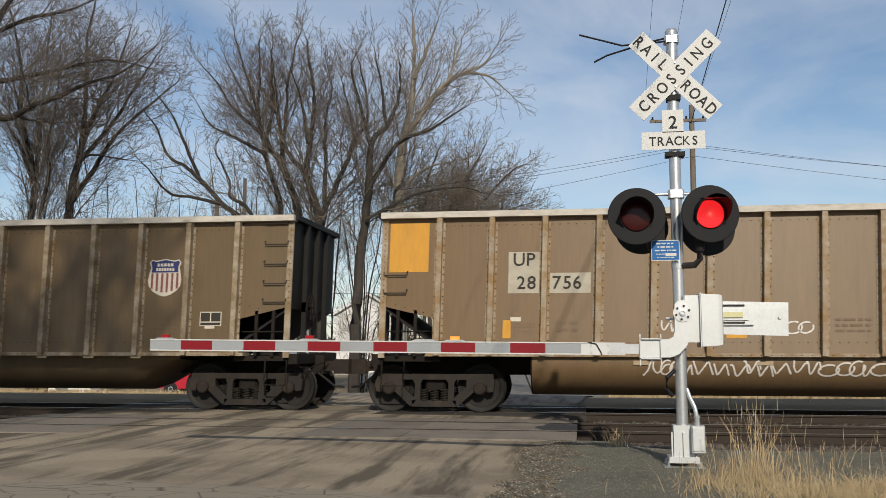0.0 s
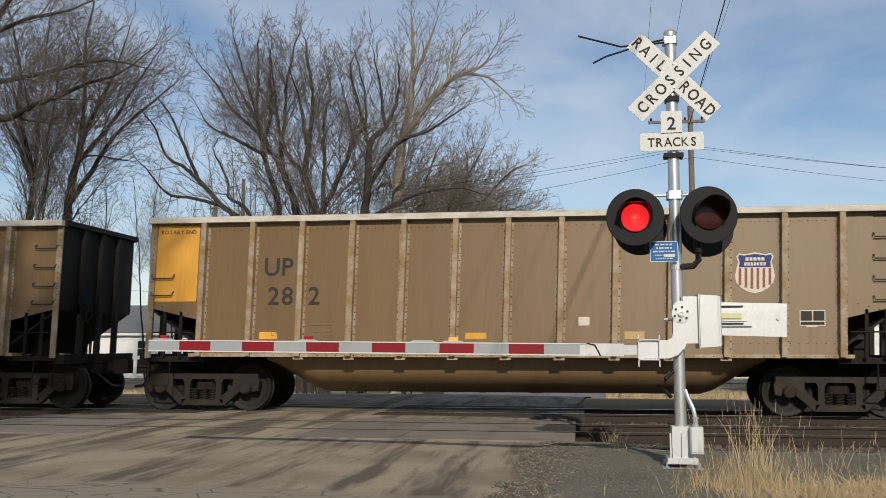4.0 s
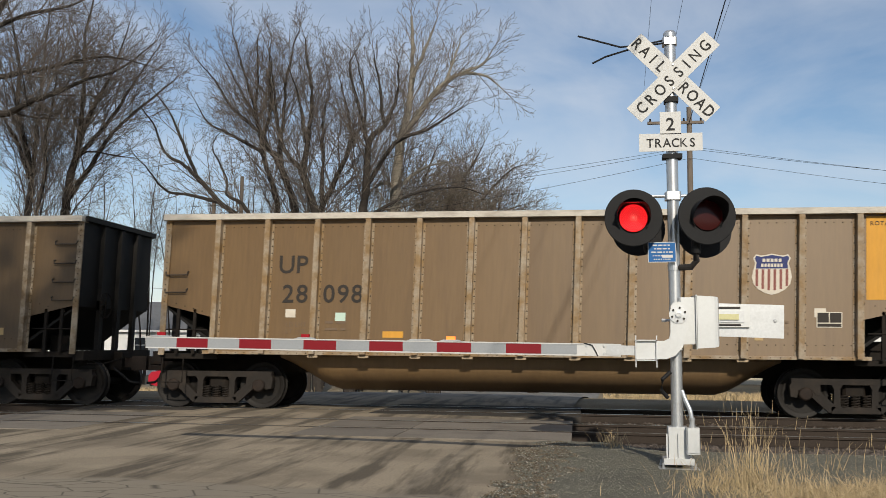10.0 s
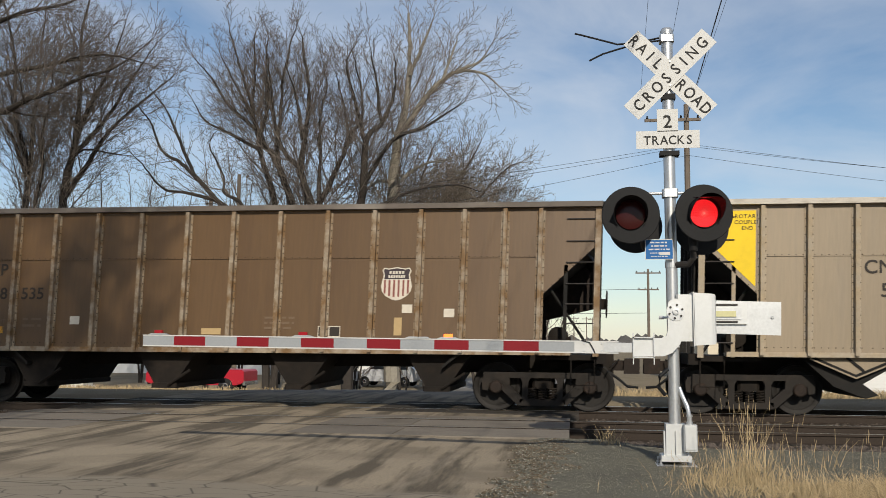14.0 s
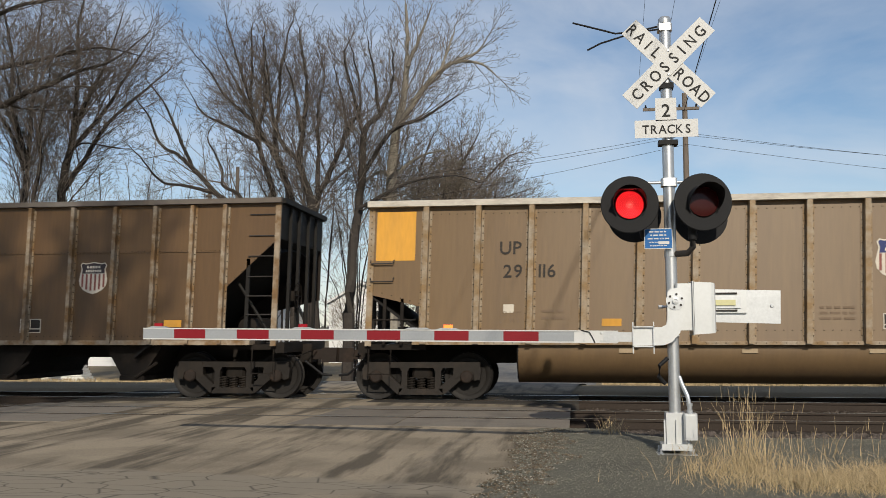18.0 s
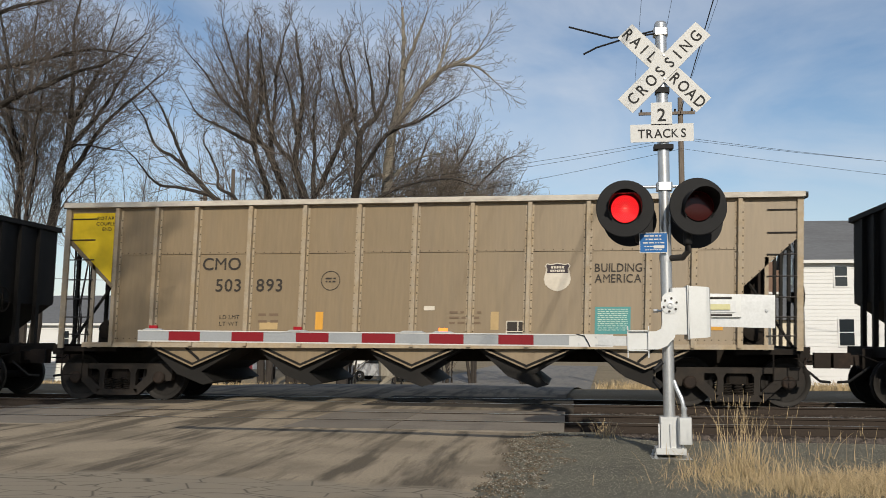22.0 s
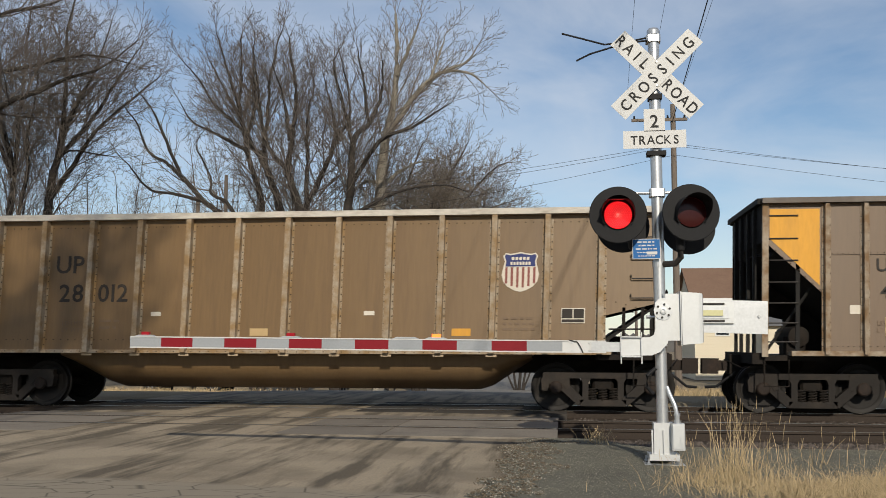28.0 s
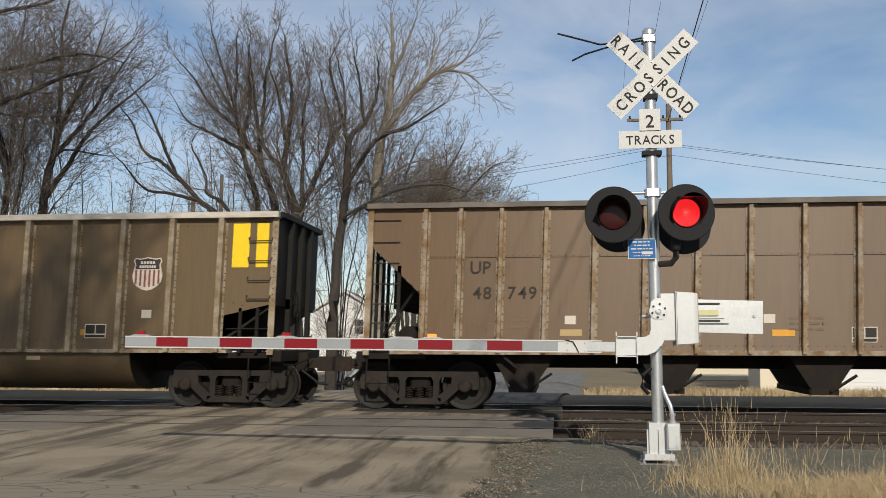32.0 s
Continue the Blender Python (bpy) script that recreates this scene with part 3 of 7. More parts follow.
def crossing_signal():
    s = thing("crossing_signal", "galvanised railroad crossing signal mast with crossbuck and red lamps", "crossing signal",
              at=pose(MX, MY, -0.04, 0, -0.25, 0))
    mast = Geo().lathe([(0.064, 0.40), (0.064, 4.865)], (0, 0, 0), "z", 24)
    part("mast", mast, M["galv"], s, "galvanised steel tube mast", True)
    part("mast_cap", Geo().lathe([(0.070, 4.815), (0.072, 4.865), (0.055, 4.89), (0.01, 4.895)], (0, 0, 0), "z", 24), M["galv"], s, smooth=True)
    # the foot: base plate, bolts and junction box
    b = Geo().box(-0.21, 0.21, -0.19, 0.19, 0.0, 0.035)
    part("base_plate", b, M["galv"], s)
    foot = Geo()
    foot.prism([(-0.16, -0.14), (0.16, -0.14), (0.16, 0.14), (-0.16, 0.14)], 0.075, 0.14)
    foot.prism([(-0.105, -0.10), (0.105, -0.10), (0.105, 0.10), (-0.105, 0.10)], 0.14, 0.47)
    for x in (-0.125, 0.0, 0.125):
        foot.box(x - 0.008, x + 0.008, -0.13, -0.10, 0.14, 0.40)
    part("base_casting", foot, M["alu"], s, "cast aluminium mast base")
    part("junction_box", Geo().box(0.075, 0.215, -0.20, -0.02, 0.19, 0.47, 0.012), M["alu"], s, "grey metal junction box")
    part("junction_lid", Geo().box(0.085, 0.205, -0.212, -0.20, 0.21, 0.45, 0.003), M["alu"], s)
    bolt = Geo().lathe([(0.022, 0), (0.022, 0.02), (0.012, 0.021), (0.012, 0.06)], (0, 0, 0), "z", 8).mesh("bolt", M["galv"])
    for x in (-0.17, 0.17):
        for y in (-0.155, 0.155):
            part("anchor_bolt", bolt, M["galv"], s, at=pose(x, y, 0.035))
    part("conduit", Geo().tube([(0.145, -0.11, 0.47), (0.145, -0.11, 0.56), (0.125, -0.09, 0.66), (0.075, -0.05, 0.78), (0.05, -0.03, 0.86)], 0.024, 10), M["galv"], s,
         "bent steel conduit", True)
    part("conduit_collar", Geo().lathe([(0.034, 0.47), (0.034, 0.50), (0.028, 0.50), (0.028, 0.55), (0.034, 0.55), (0.034, 0.575)], (0.145, -0.11, 0), "z", 12), M["galv"], s)
    # crossbuck
    for k, (turn, words) in enumerate(((-46.0, (("RAIL", -0.365), ("ROAD", 0.365))), (44.5, (("CROSSING", 0.0),)))):
        blade = part("blade", Geo().box(-0.61, 0.61, -0.004, 0.004, -0.114, 0.114), M["white"], s, "white reflective crossbuck board with black letters",
                     at=on_mast(0.02, -0.085 - 0.012 * k, 4.335) @ Matrix.Rotation(radians(-turn), 4, "Y"))
        for w, x in words:
            if w == "CROSSING":
                for i, ch in enumerate(w):
                    lettering("letters", ch, 0.125, M["ink"], blade, pose(-0.49 + 0.143 * i + (0.0, 0.0, 0.0, 0.0, 0.0, -0.02, -0.03, -0.02)[i], -0.006, -0.0625), squeeze=0.84)
            else:
                for i, ch in enumerate(w):
                    lettering("letters", ch, 0.125, M["ink"], blade, pose(x + (i - 1.5) * 0.125, -0.006, -0.0625), squeeze=0.84)
    part("crossbuck_clamp", Geo().box(-0.075, 0.075, -0.08, 0.07, 4.06, 4.12), M["black"], s)
    for dz in (4.205, 4.475):
        part("sign_bolt", Geo().lathe([(0.014, 0.0), (0.010, -0.012)], (0.02, -0.104, dz), "y", 8), M["galv"], s)
    # track count sign, an inverted T
    t = part("track_sign", Geo().box(-0.345, 0.345, -0.003, 0.003, -0.10, 0.10, 0.0), M["white"], s, "white sign with a black numeral and word", at=on_mast(-0.02, -0.09, 3.595))
    part("upper_plate", Geo().box(-0.115, 0.115, -0.003, 0.003, 0.09, 0.345), M["white"], t)
    for i, ch in enumerate("TRACKS"):
        lettering("letters", ch, 0.098, M["ink"], t, pose(-0.225 + 0.092 * i, -0.005, -0.055), squeeze=0.92)
    lettering("letters", "2", 0.14, M["ink"], t, pose(0, -0.005, 0.135))
    part("sign_clamp", Geo().box(-0.105, 0.105, -0.085, 0.07, 3.42, 3.47), M["black"], s)
    # wires and arm at the top
    part("top_band", Geo().box(-0.085, 0.075, -0.075, 0.075, 4.725, 4.805, 0.02), M["galv"], s)
    part("bent_wire", Geo().tube([(-0.06, -0.04, 4.780), (-0.30, -0.02, 4.740), (-0.55, 0, 4.730), (-0.80, 0.02, 4.815), (-1.03, 0.05, 4.895)], 0.011, 8), M["black"], s, "bent black cable end", True)
    part("bent_wire", Geo().tube([(-0.06, -0.06, 4.740), (-0.35, -0.06, 4.710), (-0.52, -0.05, 4.665), (-0.72, -0.03, 4.615), (-0.87, -0.02, 4.545)], 0.011, 8), M["black"], s, "bent black cable end", True)
    # lamp bracket
    part("cross_bar", Geo().tube([(-0.40, -0.02, 3.00), (0.42, -0.02, 3.00)], 0.017, 10), M["galv"], s, smooth=True)
    part("cross_bar_clamp", Geo().box(-0.085, 0.085, -0.08, 0.08, 2.955, 3.045, 0.02), M["galv"], s)
    part("lamp_bracket", Geo().tube([(0.0, 0.0, 2.20), (0.17, -0.12, 2.20), (0.22, -0.17, 2.26), (0.22, -0.18, 2.62)], 0.036, 10), M["dark_metal"], s, smooth=True)
    part("lamp_bracket", Geo().tube([(0.0, 0.0, 2.34), (-0.22, 0.06, 2.34), (-0.30, 0.02, 2.40), (-0.33, -0.02, 2.62)], 0.028, 10), M["dark_metal"], s, smooth=True)
    part("bracket_sleeve", Geo().lathe([(0.045, 2.34), (0.05, 2.36), (0.05, 2.60), (0.06, 2.62)], (0.22, -0.18, 0), "z", 12), M["black"], s, smooth=True)
    part("bracket_band", Geo().lathe([(0.072, 2.17), (0.072, 2.24)], (0, 0, 0), "z", 20), M["galv"], s)
    off_discs = [signal_lamp(s, -0.452, 2.725, -2), signal_lamp(s, 0.325, 2.735, 8)]
    # the rear pair of lamps looks away
    part("rear_disc", Geo().lathe([(0.30, 0.0), (0.30, 0.02)], (-0.37, 0.22, 2.66), "y", 40), M["black"], s, "round black background disc of the rear lamp")
    part("rear_disc", Geo().lathe([(0.30, 0.0), (0.30, 0.02)], (0.36, 0.22, 2.63), "y", 40), M["black"], s, "round black background disc of the rear lamp")
    # emergency notice
    n = part("notice", Geo().box(-0.145, 0.145, -0.002, 0.002, -0.105, 0.105, 0.0), M["blue"], s, "blue notice with small white writing", at=on_mast(-0.14, -0.12, 2.365))
    part("notice_border", Geo().box(-0.152, 0.152, -0.0005, 0.0015, -0.112, 0.112), M["white"], n)
    for r, (w, y) in enumerate(((0.20, 0.070), (0.17, 0.032), (0.23, -0.006), (0.10, -0.044), (0.18, -0.082))):
        bars("small_writing", w, 0.026 if r < 3 else 0.018, 1, M["white"], n, pose(-0.05 if r == 3 else 0, -0.004, y), seed=r)
    part("number_plate", Geo().box(0.0, 0.115, -0.005, -0.002, -0.062, -0.030), M["white"], n)
    # gate drive
    d = part("drive_housing", Geo().box(0.03, 0.25, -0.12, 0.20, 1.36, 1.87, 0.02), M["alu"], s, "cast aluminium gate drive housing")
    cover = Geo()
    rings = [(0.216, 0.0), (0.40, 0.014), (0.435, 0.022), (0.447, 0.045)]
    for x, c in rings:
        cover.v += [(x, -0.18 + c, 1.315 + c * 0.8), (x, 0.22 - c, 1.315 + c * 0.8), (x, 0.22 - c, 1.885 - c * 0.8), (x, -0.18 + c, 1.885 - c * 0.8)]
    cover.f += [(4 * i + j, 4 * i + (j + 1) % 4, 4 * i + 4 + (j + 1) % 4, 4 * i + 4 + j) for i in range(3) for j in range(4)] + [(12, 13, 14, 15)]
    part("housing_cover", cover, M["alu"], s, "pale grey housing cover")
    part("housing_flange", Geo().box(0.204, 0.216, -0.165, 0.22, 1.305, 1.895), M["alu"], s)
    part("drive_shaft_hub", Geo().lathe([(0.10, -0.205), (0.10, -0.215), (0.035, -0.216), (0.035, -0.235), (0.018, -0.236), (0.018, -0.222), (0.0, -0.222)], (0.015, 0, 1.68), "y", 24), M["galv"], s, smooth=True)
    for j in range(6):
        a = radians(60 * j + 20)
        part("hub_bolt", Geo().lathe([(0.013, -0.21), (0.013, -0.228)], (0.015 + 0.072 * math.cos(a), 0, 1.68 + 0.072 * math.sin(a)), "y", 6), M["dark_metal"], s)
    for z in (1.62, 1.30):
        part("mast_u_bolt", Geo().tube([(-0.11, -0.03, z), (-0.02, -0.09, z), (0.06, -0.06, z)], 0.012, 8), M["galv"], s)
        part("u_bolt_nut", Geo().lathe([(0.022, 0), (0.022, 0.05)], (-0.15, -0.03, z), "x", 6), M["galv"], s)
    part("drive_cable", Geo().tube([(-0.07, -0.07, 1.06), (-0.16, -0.10, 0.98), (-0.17, -0.09, 0.86), (-0.10, -0.06, 0.78)], 0.022, 10), M["black"], s, "black rubber cable", True)
    return s, off_discs


def gate_arm():
    """The lowered arm with its carrier, counterweight and three small lights."""
    A = thing("gate_arm", "lowered crossing gate arm with red and silver stripes", "gate arm", at=pose(MX + 0.015, MY - 0.17, 1.67))
    crank = [(-0.09, 0.06), (-0.06, 0.095), (0.0, 0.11), (0.06, 0.095), (0.09, 0.06), (0.08, -0.10), (0.07, -0.24), (0.035, -0.38), (-0.05, -0.475), (-0.14, -0.51), (-0.47, -0.515),
             (-0.47, -0.32), (-0.16, -0.315), (-0.11, -0.29), (-0.095, -0.23)]
    part("crank", Geo().prism(crank, -0.035, 0.0, "y"), M["alu"], A, "curved cast aluminium crank")
    part("arm_bracket", Geo().box(-0.47, -0.24, -0.07, 0.02, -0.318, -0.305), M["galv"], A)
    part("arm_bracket", Geo().box(-0.47, -0.24, -0.07, 0.02, -0.53, -0.517), M["galv"], A)
    for x in (-0.465, -0.245):
        part("bracket_horn", Geo().box(x - 0.006, x + 0.006, -0.07, -0.058, -0.60, -0.26), M["galv"], A)
    arm = part("arm", Geo().box(-6.165, -0.62, -0.018, 0.018, -0.058, 0.058), M["white"], A, "long flat fibreglass arm", at=pose(0, -0.02, -0.425, 0, 0.45, -2.0))
    for z in (-0.062, 0.062):
        part("arm_rib", Geo().box(-6.165, -0.62, -0.026, 0.026, z - 0.006, z + 0.006), M["white"], arm, "white arm edge")
    part("arm_sleeve", Geo().box(-0.78, -0.47, -0.03, 0.03, -0.052, 0.052), M["galv"], arm, "galvanised arm socket")
    part("arm_adapter", Geo().box(-1.02, -0.76, -0.024, 0.024, -0.066, 0.066), M["white"], arm)
    x = -6.165
    for k in range(13):
        w = 0.39
        part("stripe", Geo().box(x, x + w, -0.022, -0.0185, -0.053, 0.053), M["red"] if k % 2 else M["grey_sheet"], arm, "red reflective stripe" if k % 2 else "silver reflective stripe")
        x += w
    for bx in (-0.99, -0.80):
        for bz in (-0.04, 0.04):
            part("arm_bolt", Geo().lathe([(0.013, -0.024), (0.011, -0.034)], (bx, 0, bz), "y", 8), M["galv"], arm)
    for lx, lit in ((-5.98, 1), (-4.2, 0), (-2.5, 2)):
        tray = part("light_tray", Geo().prism([(-0.13, 0.0), (-0.08, 0.018), (0.08, 0.018), (0.13, 0.0)], -0.03, 0.03, "y"), M["galv"], arm, "clear grey light holder", at=pose(lx, 0, 0.068))
        part("arm_light", Geo().box(-0.05, 0.05, -0.024, 0.024, 0.016, 0.054, 0.008), M["armlight_on"] if lit == 2 else M["armlight"], tray, "small red arm light")
    part("light_tray", Geo().prism([(-0.15, 0.0), (-0.10, 0.02), (0.10, 0.02), (0.15, 0.0)], -0.03, 0.03, "y"), M["galv"], arm, at=pose(-2.85, 0, 0.068))
    part("arm_cable", Geo().tube([(-1.02, -0.03, 0.07), (-0.93, -0.035, 0.05), (-0.89, -0.035, -0.02), (-0.87, -0.03, -0.07)], 0.006, 6), M["black"], arm)
    # counterweight side
    part("counterweight_arm", Geo().box(0.40, 1.125, 0.14, 0.165, -0.25, 0.11), M["galv"], A, "flat galvanised counterweight plate", at=pose(0, 0, 0, 0, 1.5, 0))
    part("adjuster_plate", Geo().box(0.40, 0.76, 0.10, 0.138, -0.16, 0.07), M["alu"], A)
    part("adjuster_slot", Geo().box(0.40, 0.70, 0.085, 0.10, -0.11, 0.015), M["galv"], A)
    part("adjuster_block", Geo().box(0.42, 0.64, 0.065, 0.085, -0.08, -0.02), M["zinc"], A, "yellowish zinc-plated block")
    for zz in (-0.135, 0.05):
        part("adjuster_rod", Geo().tube([(0.40, 0.09, zz), (0.66, 0.09, zz)], 0.010, 8), M["dark_metal"], A)
    part("plate_bolt", Geo().lathe([(0.02, 0.14), (0.012, 0.125)], (1.03, 0, -0.09), "y", 8), M["galv"], A)
    return A


signal, OFF_DISCS = crossing_signal()
gate = gate_arm()


# ---- the coal train ----
PITCH = 16.039                       # from coupler to coupler
X0, SPEED, GAIN = -20.64, 21.182, 0.01153
BODY_L, TOP, SILL = 14.22, 3.82, 1.10
SIDE = 1.56


def run(t):
    """How far the train has come after t seconds."""
    return SPEED * t + GAIN * t * t


# The gaps between the cars stand a little off even spacing: gap number and metres.
GAP_SHIFT = [(0, -0.05), (1, -0.05), (2, -0.11), (4, -0.06), (5, -0.19), (8, 0.13), (9, 0.12), (10, 0.09), (12, 0.14), (13, 0.13), (14, 0.06), (16, 0.05), (17, 0.07), (18, 0.01),
             (20, 0.06), (23, -0.12), (24, -0.06), (25, -0.15), (26, -0.13), (28, -0.28), (29, -0.22), (30, 0.14), (32, 0.05), (33, 0.09), (35, 0.05), (38, 0.01), (40, -0.03),
             (41, 0.0), (43, 0.07), (44, 0.03), (46, 0.03)]


def gap_x(k):
    ks, vs = [a for a, _ in GAP_SHIFT], [b for _, b in GAP_SHIFT]
    return X0 + PITCH * k + float(np.interp(k, ks, vs))


GONDOLA_POSTS = [-6.0 + i for i in range(13)]
_HALF = {"chute": [0.95, 1.90, 2.82, 3.72, 4.56, 5.33, 6.0], "vee": [1.09, 2.17, 3.26, 4.36, 5.18, 6.0], "cnw": [1.10, 2.20, 3.38, 4.21, 5.06, 6.03]}
HOPPER_POSTS = {k: [-x for x in reversed(v)] + [0.0] + v for k, v in _HALF.items()}


def rivet(g, x, z, y, r=0.017, out=-1):
    g.dark.update(range(len(g.f), len(g.f) + 6))
    g.add([(x + r * math.cos(a), y, z + r * math.sin(a)) for a in (0.3, 1.35, 2.4, 3.44, 4.49, 5.54)] + [(x, y + out * r * 0.7, z)], [(i, (i + 1) % 6, 6) for i in range(6)])


def build_truck(car, x):
    """A three-piece truck: two cast side frames, bolster, springs, bearing boxes and two wheelsets."""
    made = []
    bol = part("truck_bolster", Geo().box(x - 0.20, x + 0.20, -0.95, 0.95, 0.42, 0.72, 0.05), M["grime"], car, "black cast steel bolster")
    for sd in (-1, 1):
        y = sd * 0.985
        fr = Geo()
        # frame members: top chord, two diagonals, spring seat, columns and pedestals, each a little proud of the next
        for a, b, w in (((-1.14, 0.68), (1.14, 0.68), 0.055), ((-0.90, 0.62), (-0.40, 0.17), 0.085), ((0.90, 0.62), (0.40, 0.17), 0.085), ((-0.43, 0.165), (0.43, 0.165), 0.06)):
            d = Vector((b[0] - a[0], b[1] - a[1]))
            n = Vector((-d.y, d.x)).normalized() * w
            fr.prism([(a[0] + n.x, a[1] + n.y), (b[0] + n.x, b[1] + n.y), (b[0] - n.x, b[1] - n.y), (a[0] - n.x, a[1] - n.y)], y - 0.075, y + 0.075, "y")
        for c in (-0.33, 0.33):
            fr.prism([(c - 0.06, 0.15), (c + 0.06, 0.15), (c + 0.055, 0.55), (c + 0.13, 0.68), (c - 0.13, 0.68), (c - 0.055, 0.55)], y - 0.07, y + 0.07, "y")
        for c in (-1, 1):
            fr.prism([(c * 0.64, 0.72), (c * 1.10, 0.72), (c * 1.17, 0.60), (c * 1.15, 0.40), (c * 1.04, 0.38), (c * 1.02, 0.52), (c * 0.76, 0.52), (c * 0.70, 0.42), (c * 0.62, 0.44)],
                     y - 0.085, y + 0.085, "y")
        f = part("side_frame", fr, M["cast"], car, "grimy cast steel side frame", at=pose(x, 0, 0))
        for c in (-0.889, 0.889):
            part("bearing_box", Geo().lathe([(0.125, 0.0), (0.125, sd * 0.05), (0.10, sd * 0.075), (0.05, sd * 0.08)], (c, y + sd * 0.06, 0.457), "y", 12), M["rust_grime"], f, "round bearing end cap", True)
            part("bearing_adapter", Geo().box(c - 0.14, c + 0.14, y - 0.07, y + 0.095, 0.40, 0.60, 0.02), M["cast"], f)
        sp = Geo()
        for c in (-0.20, 0.0, 0.20):
            pts = [(c + 0.075 * math.cos(k * 0.9), y + sd * 0.02 + 0.06 * math.sin(k * 0.9), 0.20 + k * 0.0068) for k in range(36)]
            sp.tube(pts, 0.017, 5, caps=False)
        part("spring_nest", sp, M["grime"], f, "coil springs")
    ws = Geo().lathe([(0.075, -1.0), (0.085, -0.7), (0.08, 0.7), (0.075, 1.0)], (0, 0, 0), "y", 12).mesh("axle", M["grime"])
    tyre = [(0.10, 0.07), (0.11, 0.02), (0.36, 0.035), (0.385, 0.055), (0.455, 0.06), (0.457, 0.0), (0.457, -0.05), (0.485, -0.065), (0.485, -0.085), (0.385, -0.08), (0.36, -0.03), (0.12, -0.02), (0.10, -0.07)]
    for c in (-0.889, 0.889):
        ax = part("wheelset", ws, M["grime"], car, "turning axle with two steel wheels", at=pose(x + c, 0, 0.457))
        for sd in (-1, 1):
            g = Geo().lathe([(r, sd * d) for r, d in tyre], (0, sd * 0.775, 0), "y", 30)
            part("wheel", g, M["wheel"], ax, "dark steel wheel with a worn bright rim", True)
        made.append(ax)
    return made


def build_ends(car, style, paint):
    """Draft sill, coupler, hoses, platform and the open end with its posts, at both ends."""
    for s in (-1, 1):
        e = s * BODY_L / 2
        part("draft_sill", Geo().box(min(e - s * 2.9, e + s * 0.35), max(e - s * 2.9, e + s * 0.35), -0.22, 0.22, 0.70, 1.08), M["grime"], car, "black centre sill")
        c = Geo().box(min(e + s * 0.33, e + s * 0.62), max(e + s * 0.33, e + s * 0.62), -0.09, 0.09, 0.76, 0.96, 0.02)
        c.prism([(e + s * 0.55, -0.17), (e + s * 0.86, -0.15), (e + s * 0.80, 0.0), (e + s * 0.86, 0.12), (e + s * 0.60, 0.16)], 0.70, 1.0)
        part("coupler", c, M["rust_grime"], car, "rusty steel coupler")
        part("air_hose", Geo().tube([(e + s * 0.25, -0.35, 0.74), (e + s * 0.45, -0.36, 0.60), (e + s * 0.62, -0.32, 0.46), (e + s * 0.82, -0.25, 0.44)], 0.026, 8), M["black"], car, "black rubber air hose", True)
        part("cut_lever", Geo().tube([(e + s * 0.22, -1.45, 0.86), (e + s * 0.25, -0.9, 0.84), (e + s * 0.45, -0.2, 0.98)], 0.014, 6), M["grime"], car)
        part("end_platform", Geo().box(min(e - s * 1.15, e + s * 0.10), max(e - s * 1.15, e + s * 0.10), -1.45, 1.45, 0.98, 1.08), M["grime"], car, "black end platform")
        part("end_sill", Geo().box(min(e - s * 0.02, e + s * 0.16), max(e - s * 0.02, e + s * 0.16), -1.5, 1.5, 0.92, 1.12), M["grime"], car)
        part("brake_rigging", Geo().box(min(e - s * 0.9, e - s * 0.5), max(e - s * 0.9, e - s * 0.5), -1.0, -0.55, 1.09, 1.42, 0.05), M["grime"], car, "dark brake cylinder and pipes")
        part("sill_step", Geo().tube([(e - s * 0.05, -1.5, 1.0), (e - s * 0.05, -1.52, 0.52), (e - s * 0.48, -1.52, 0.52), (e - s * 0.48, -1.5, 1.0)], 0.016, 6), M["grime"], car, "steel stirrup step")
    # brake wheel on one end
    e = BODY_L / 2
    part("brake_wheel", Geo().lathe([(0.26, -0.012), (0.275, 0.0), (0.26, 0.012), (0.24, 0.0)], (e + 0.17, -0.75, 2.05), "x", 24, True).tube([(e + 0.17, -1.0, 2.05), (e + 0.17, -0.5, 2.05)], 0.012, 6)
         .tube([(e + 0.17, -0.75, 1.8), (e + 0.17, -0.75, 2.3)], 0.012, 6).box(e, e + 0.16, -0.82, -0.68, 1.95, 2.15), M["grime"], car, "round hand-brake wheel")


def grab(car, x0, x1, z, y, mat):
    s = -1 if y < 0 else 1
    part("grab_iron", Geo().tube([(x0, y, z + 0.07), (x0, y + s * 0.055, z + 0.06), (x0 + 0.01, y + s * 0.065, z), (x1 - 0.01, y + s * 0.065, z), (x1, y + s * 0.055, z + 0.06), (x1, y, z + 0.07)], 0.013, 6),
         mat, car, "dark steel grab iron")


def far_side(car, posts, top, sheet_m):
    """The side that faces away: one wall with its posts."""
    h = BODY_L / 2
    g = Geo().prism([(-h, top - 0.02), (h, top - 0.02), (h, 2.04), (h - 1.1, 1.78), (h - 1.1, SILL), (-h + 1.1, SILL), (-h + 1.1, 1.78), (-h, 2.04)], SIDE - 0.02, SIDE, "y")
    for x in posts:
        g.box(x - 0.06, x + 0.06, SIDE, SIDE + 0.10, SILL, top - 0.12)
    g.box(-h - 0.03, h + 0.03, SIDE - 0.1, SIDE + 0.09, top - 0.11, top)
    # wall, posts and rail share one dark colour, unlike the near side
    part("far_side_wall", g, M["rust_grime"], car, "dark far side wall")


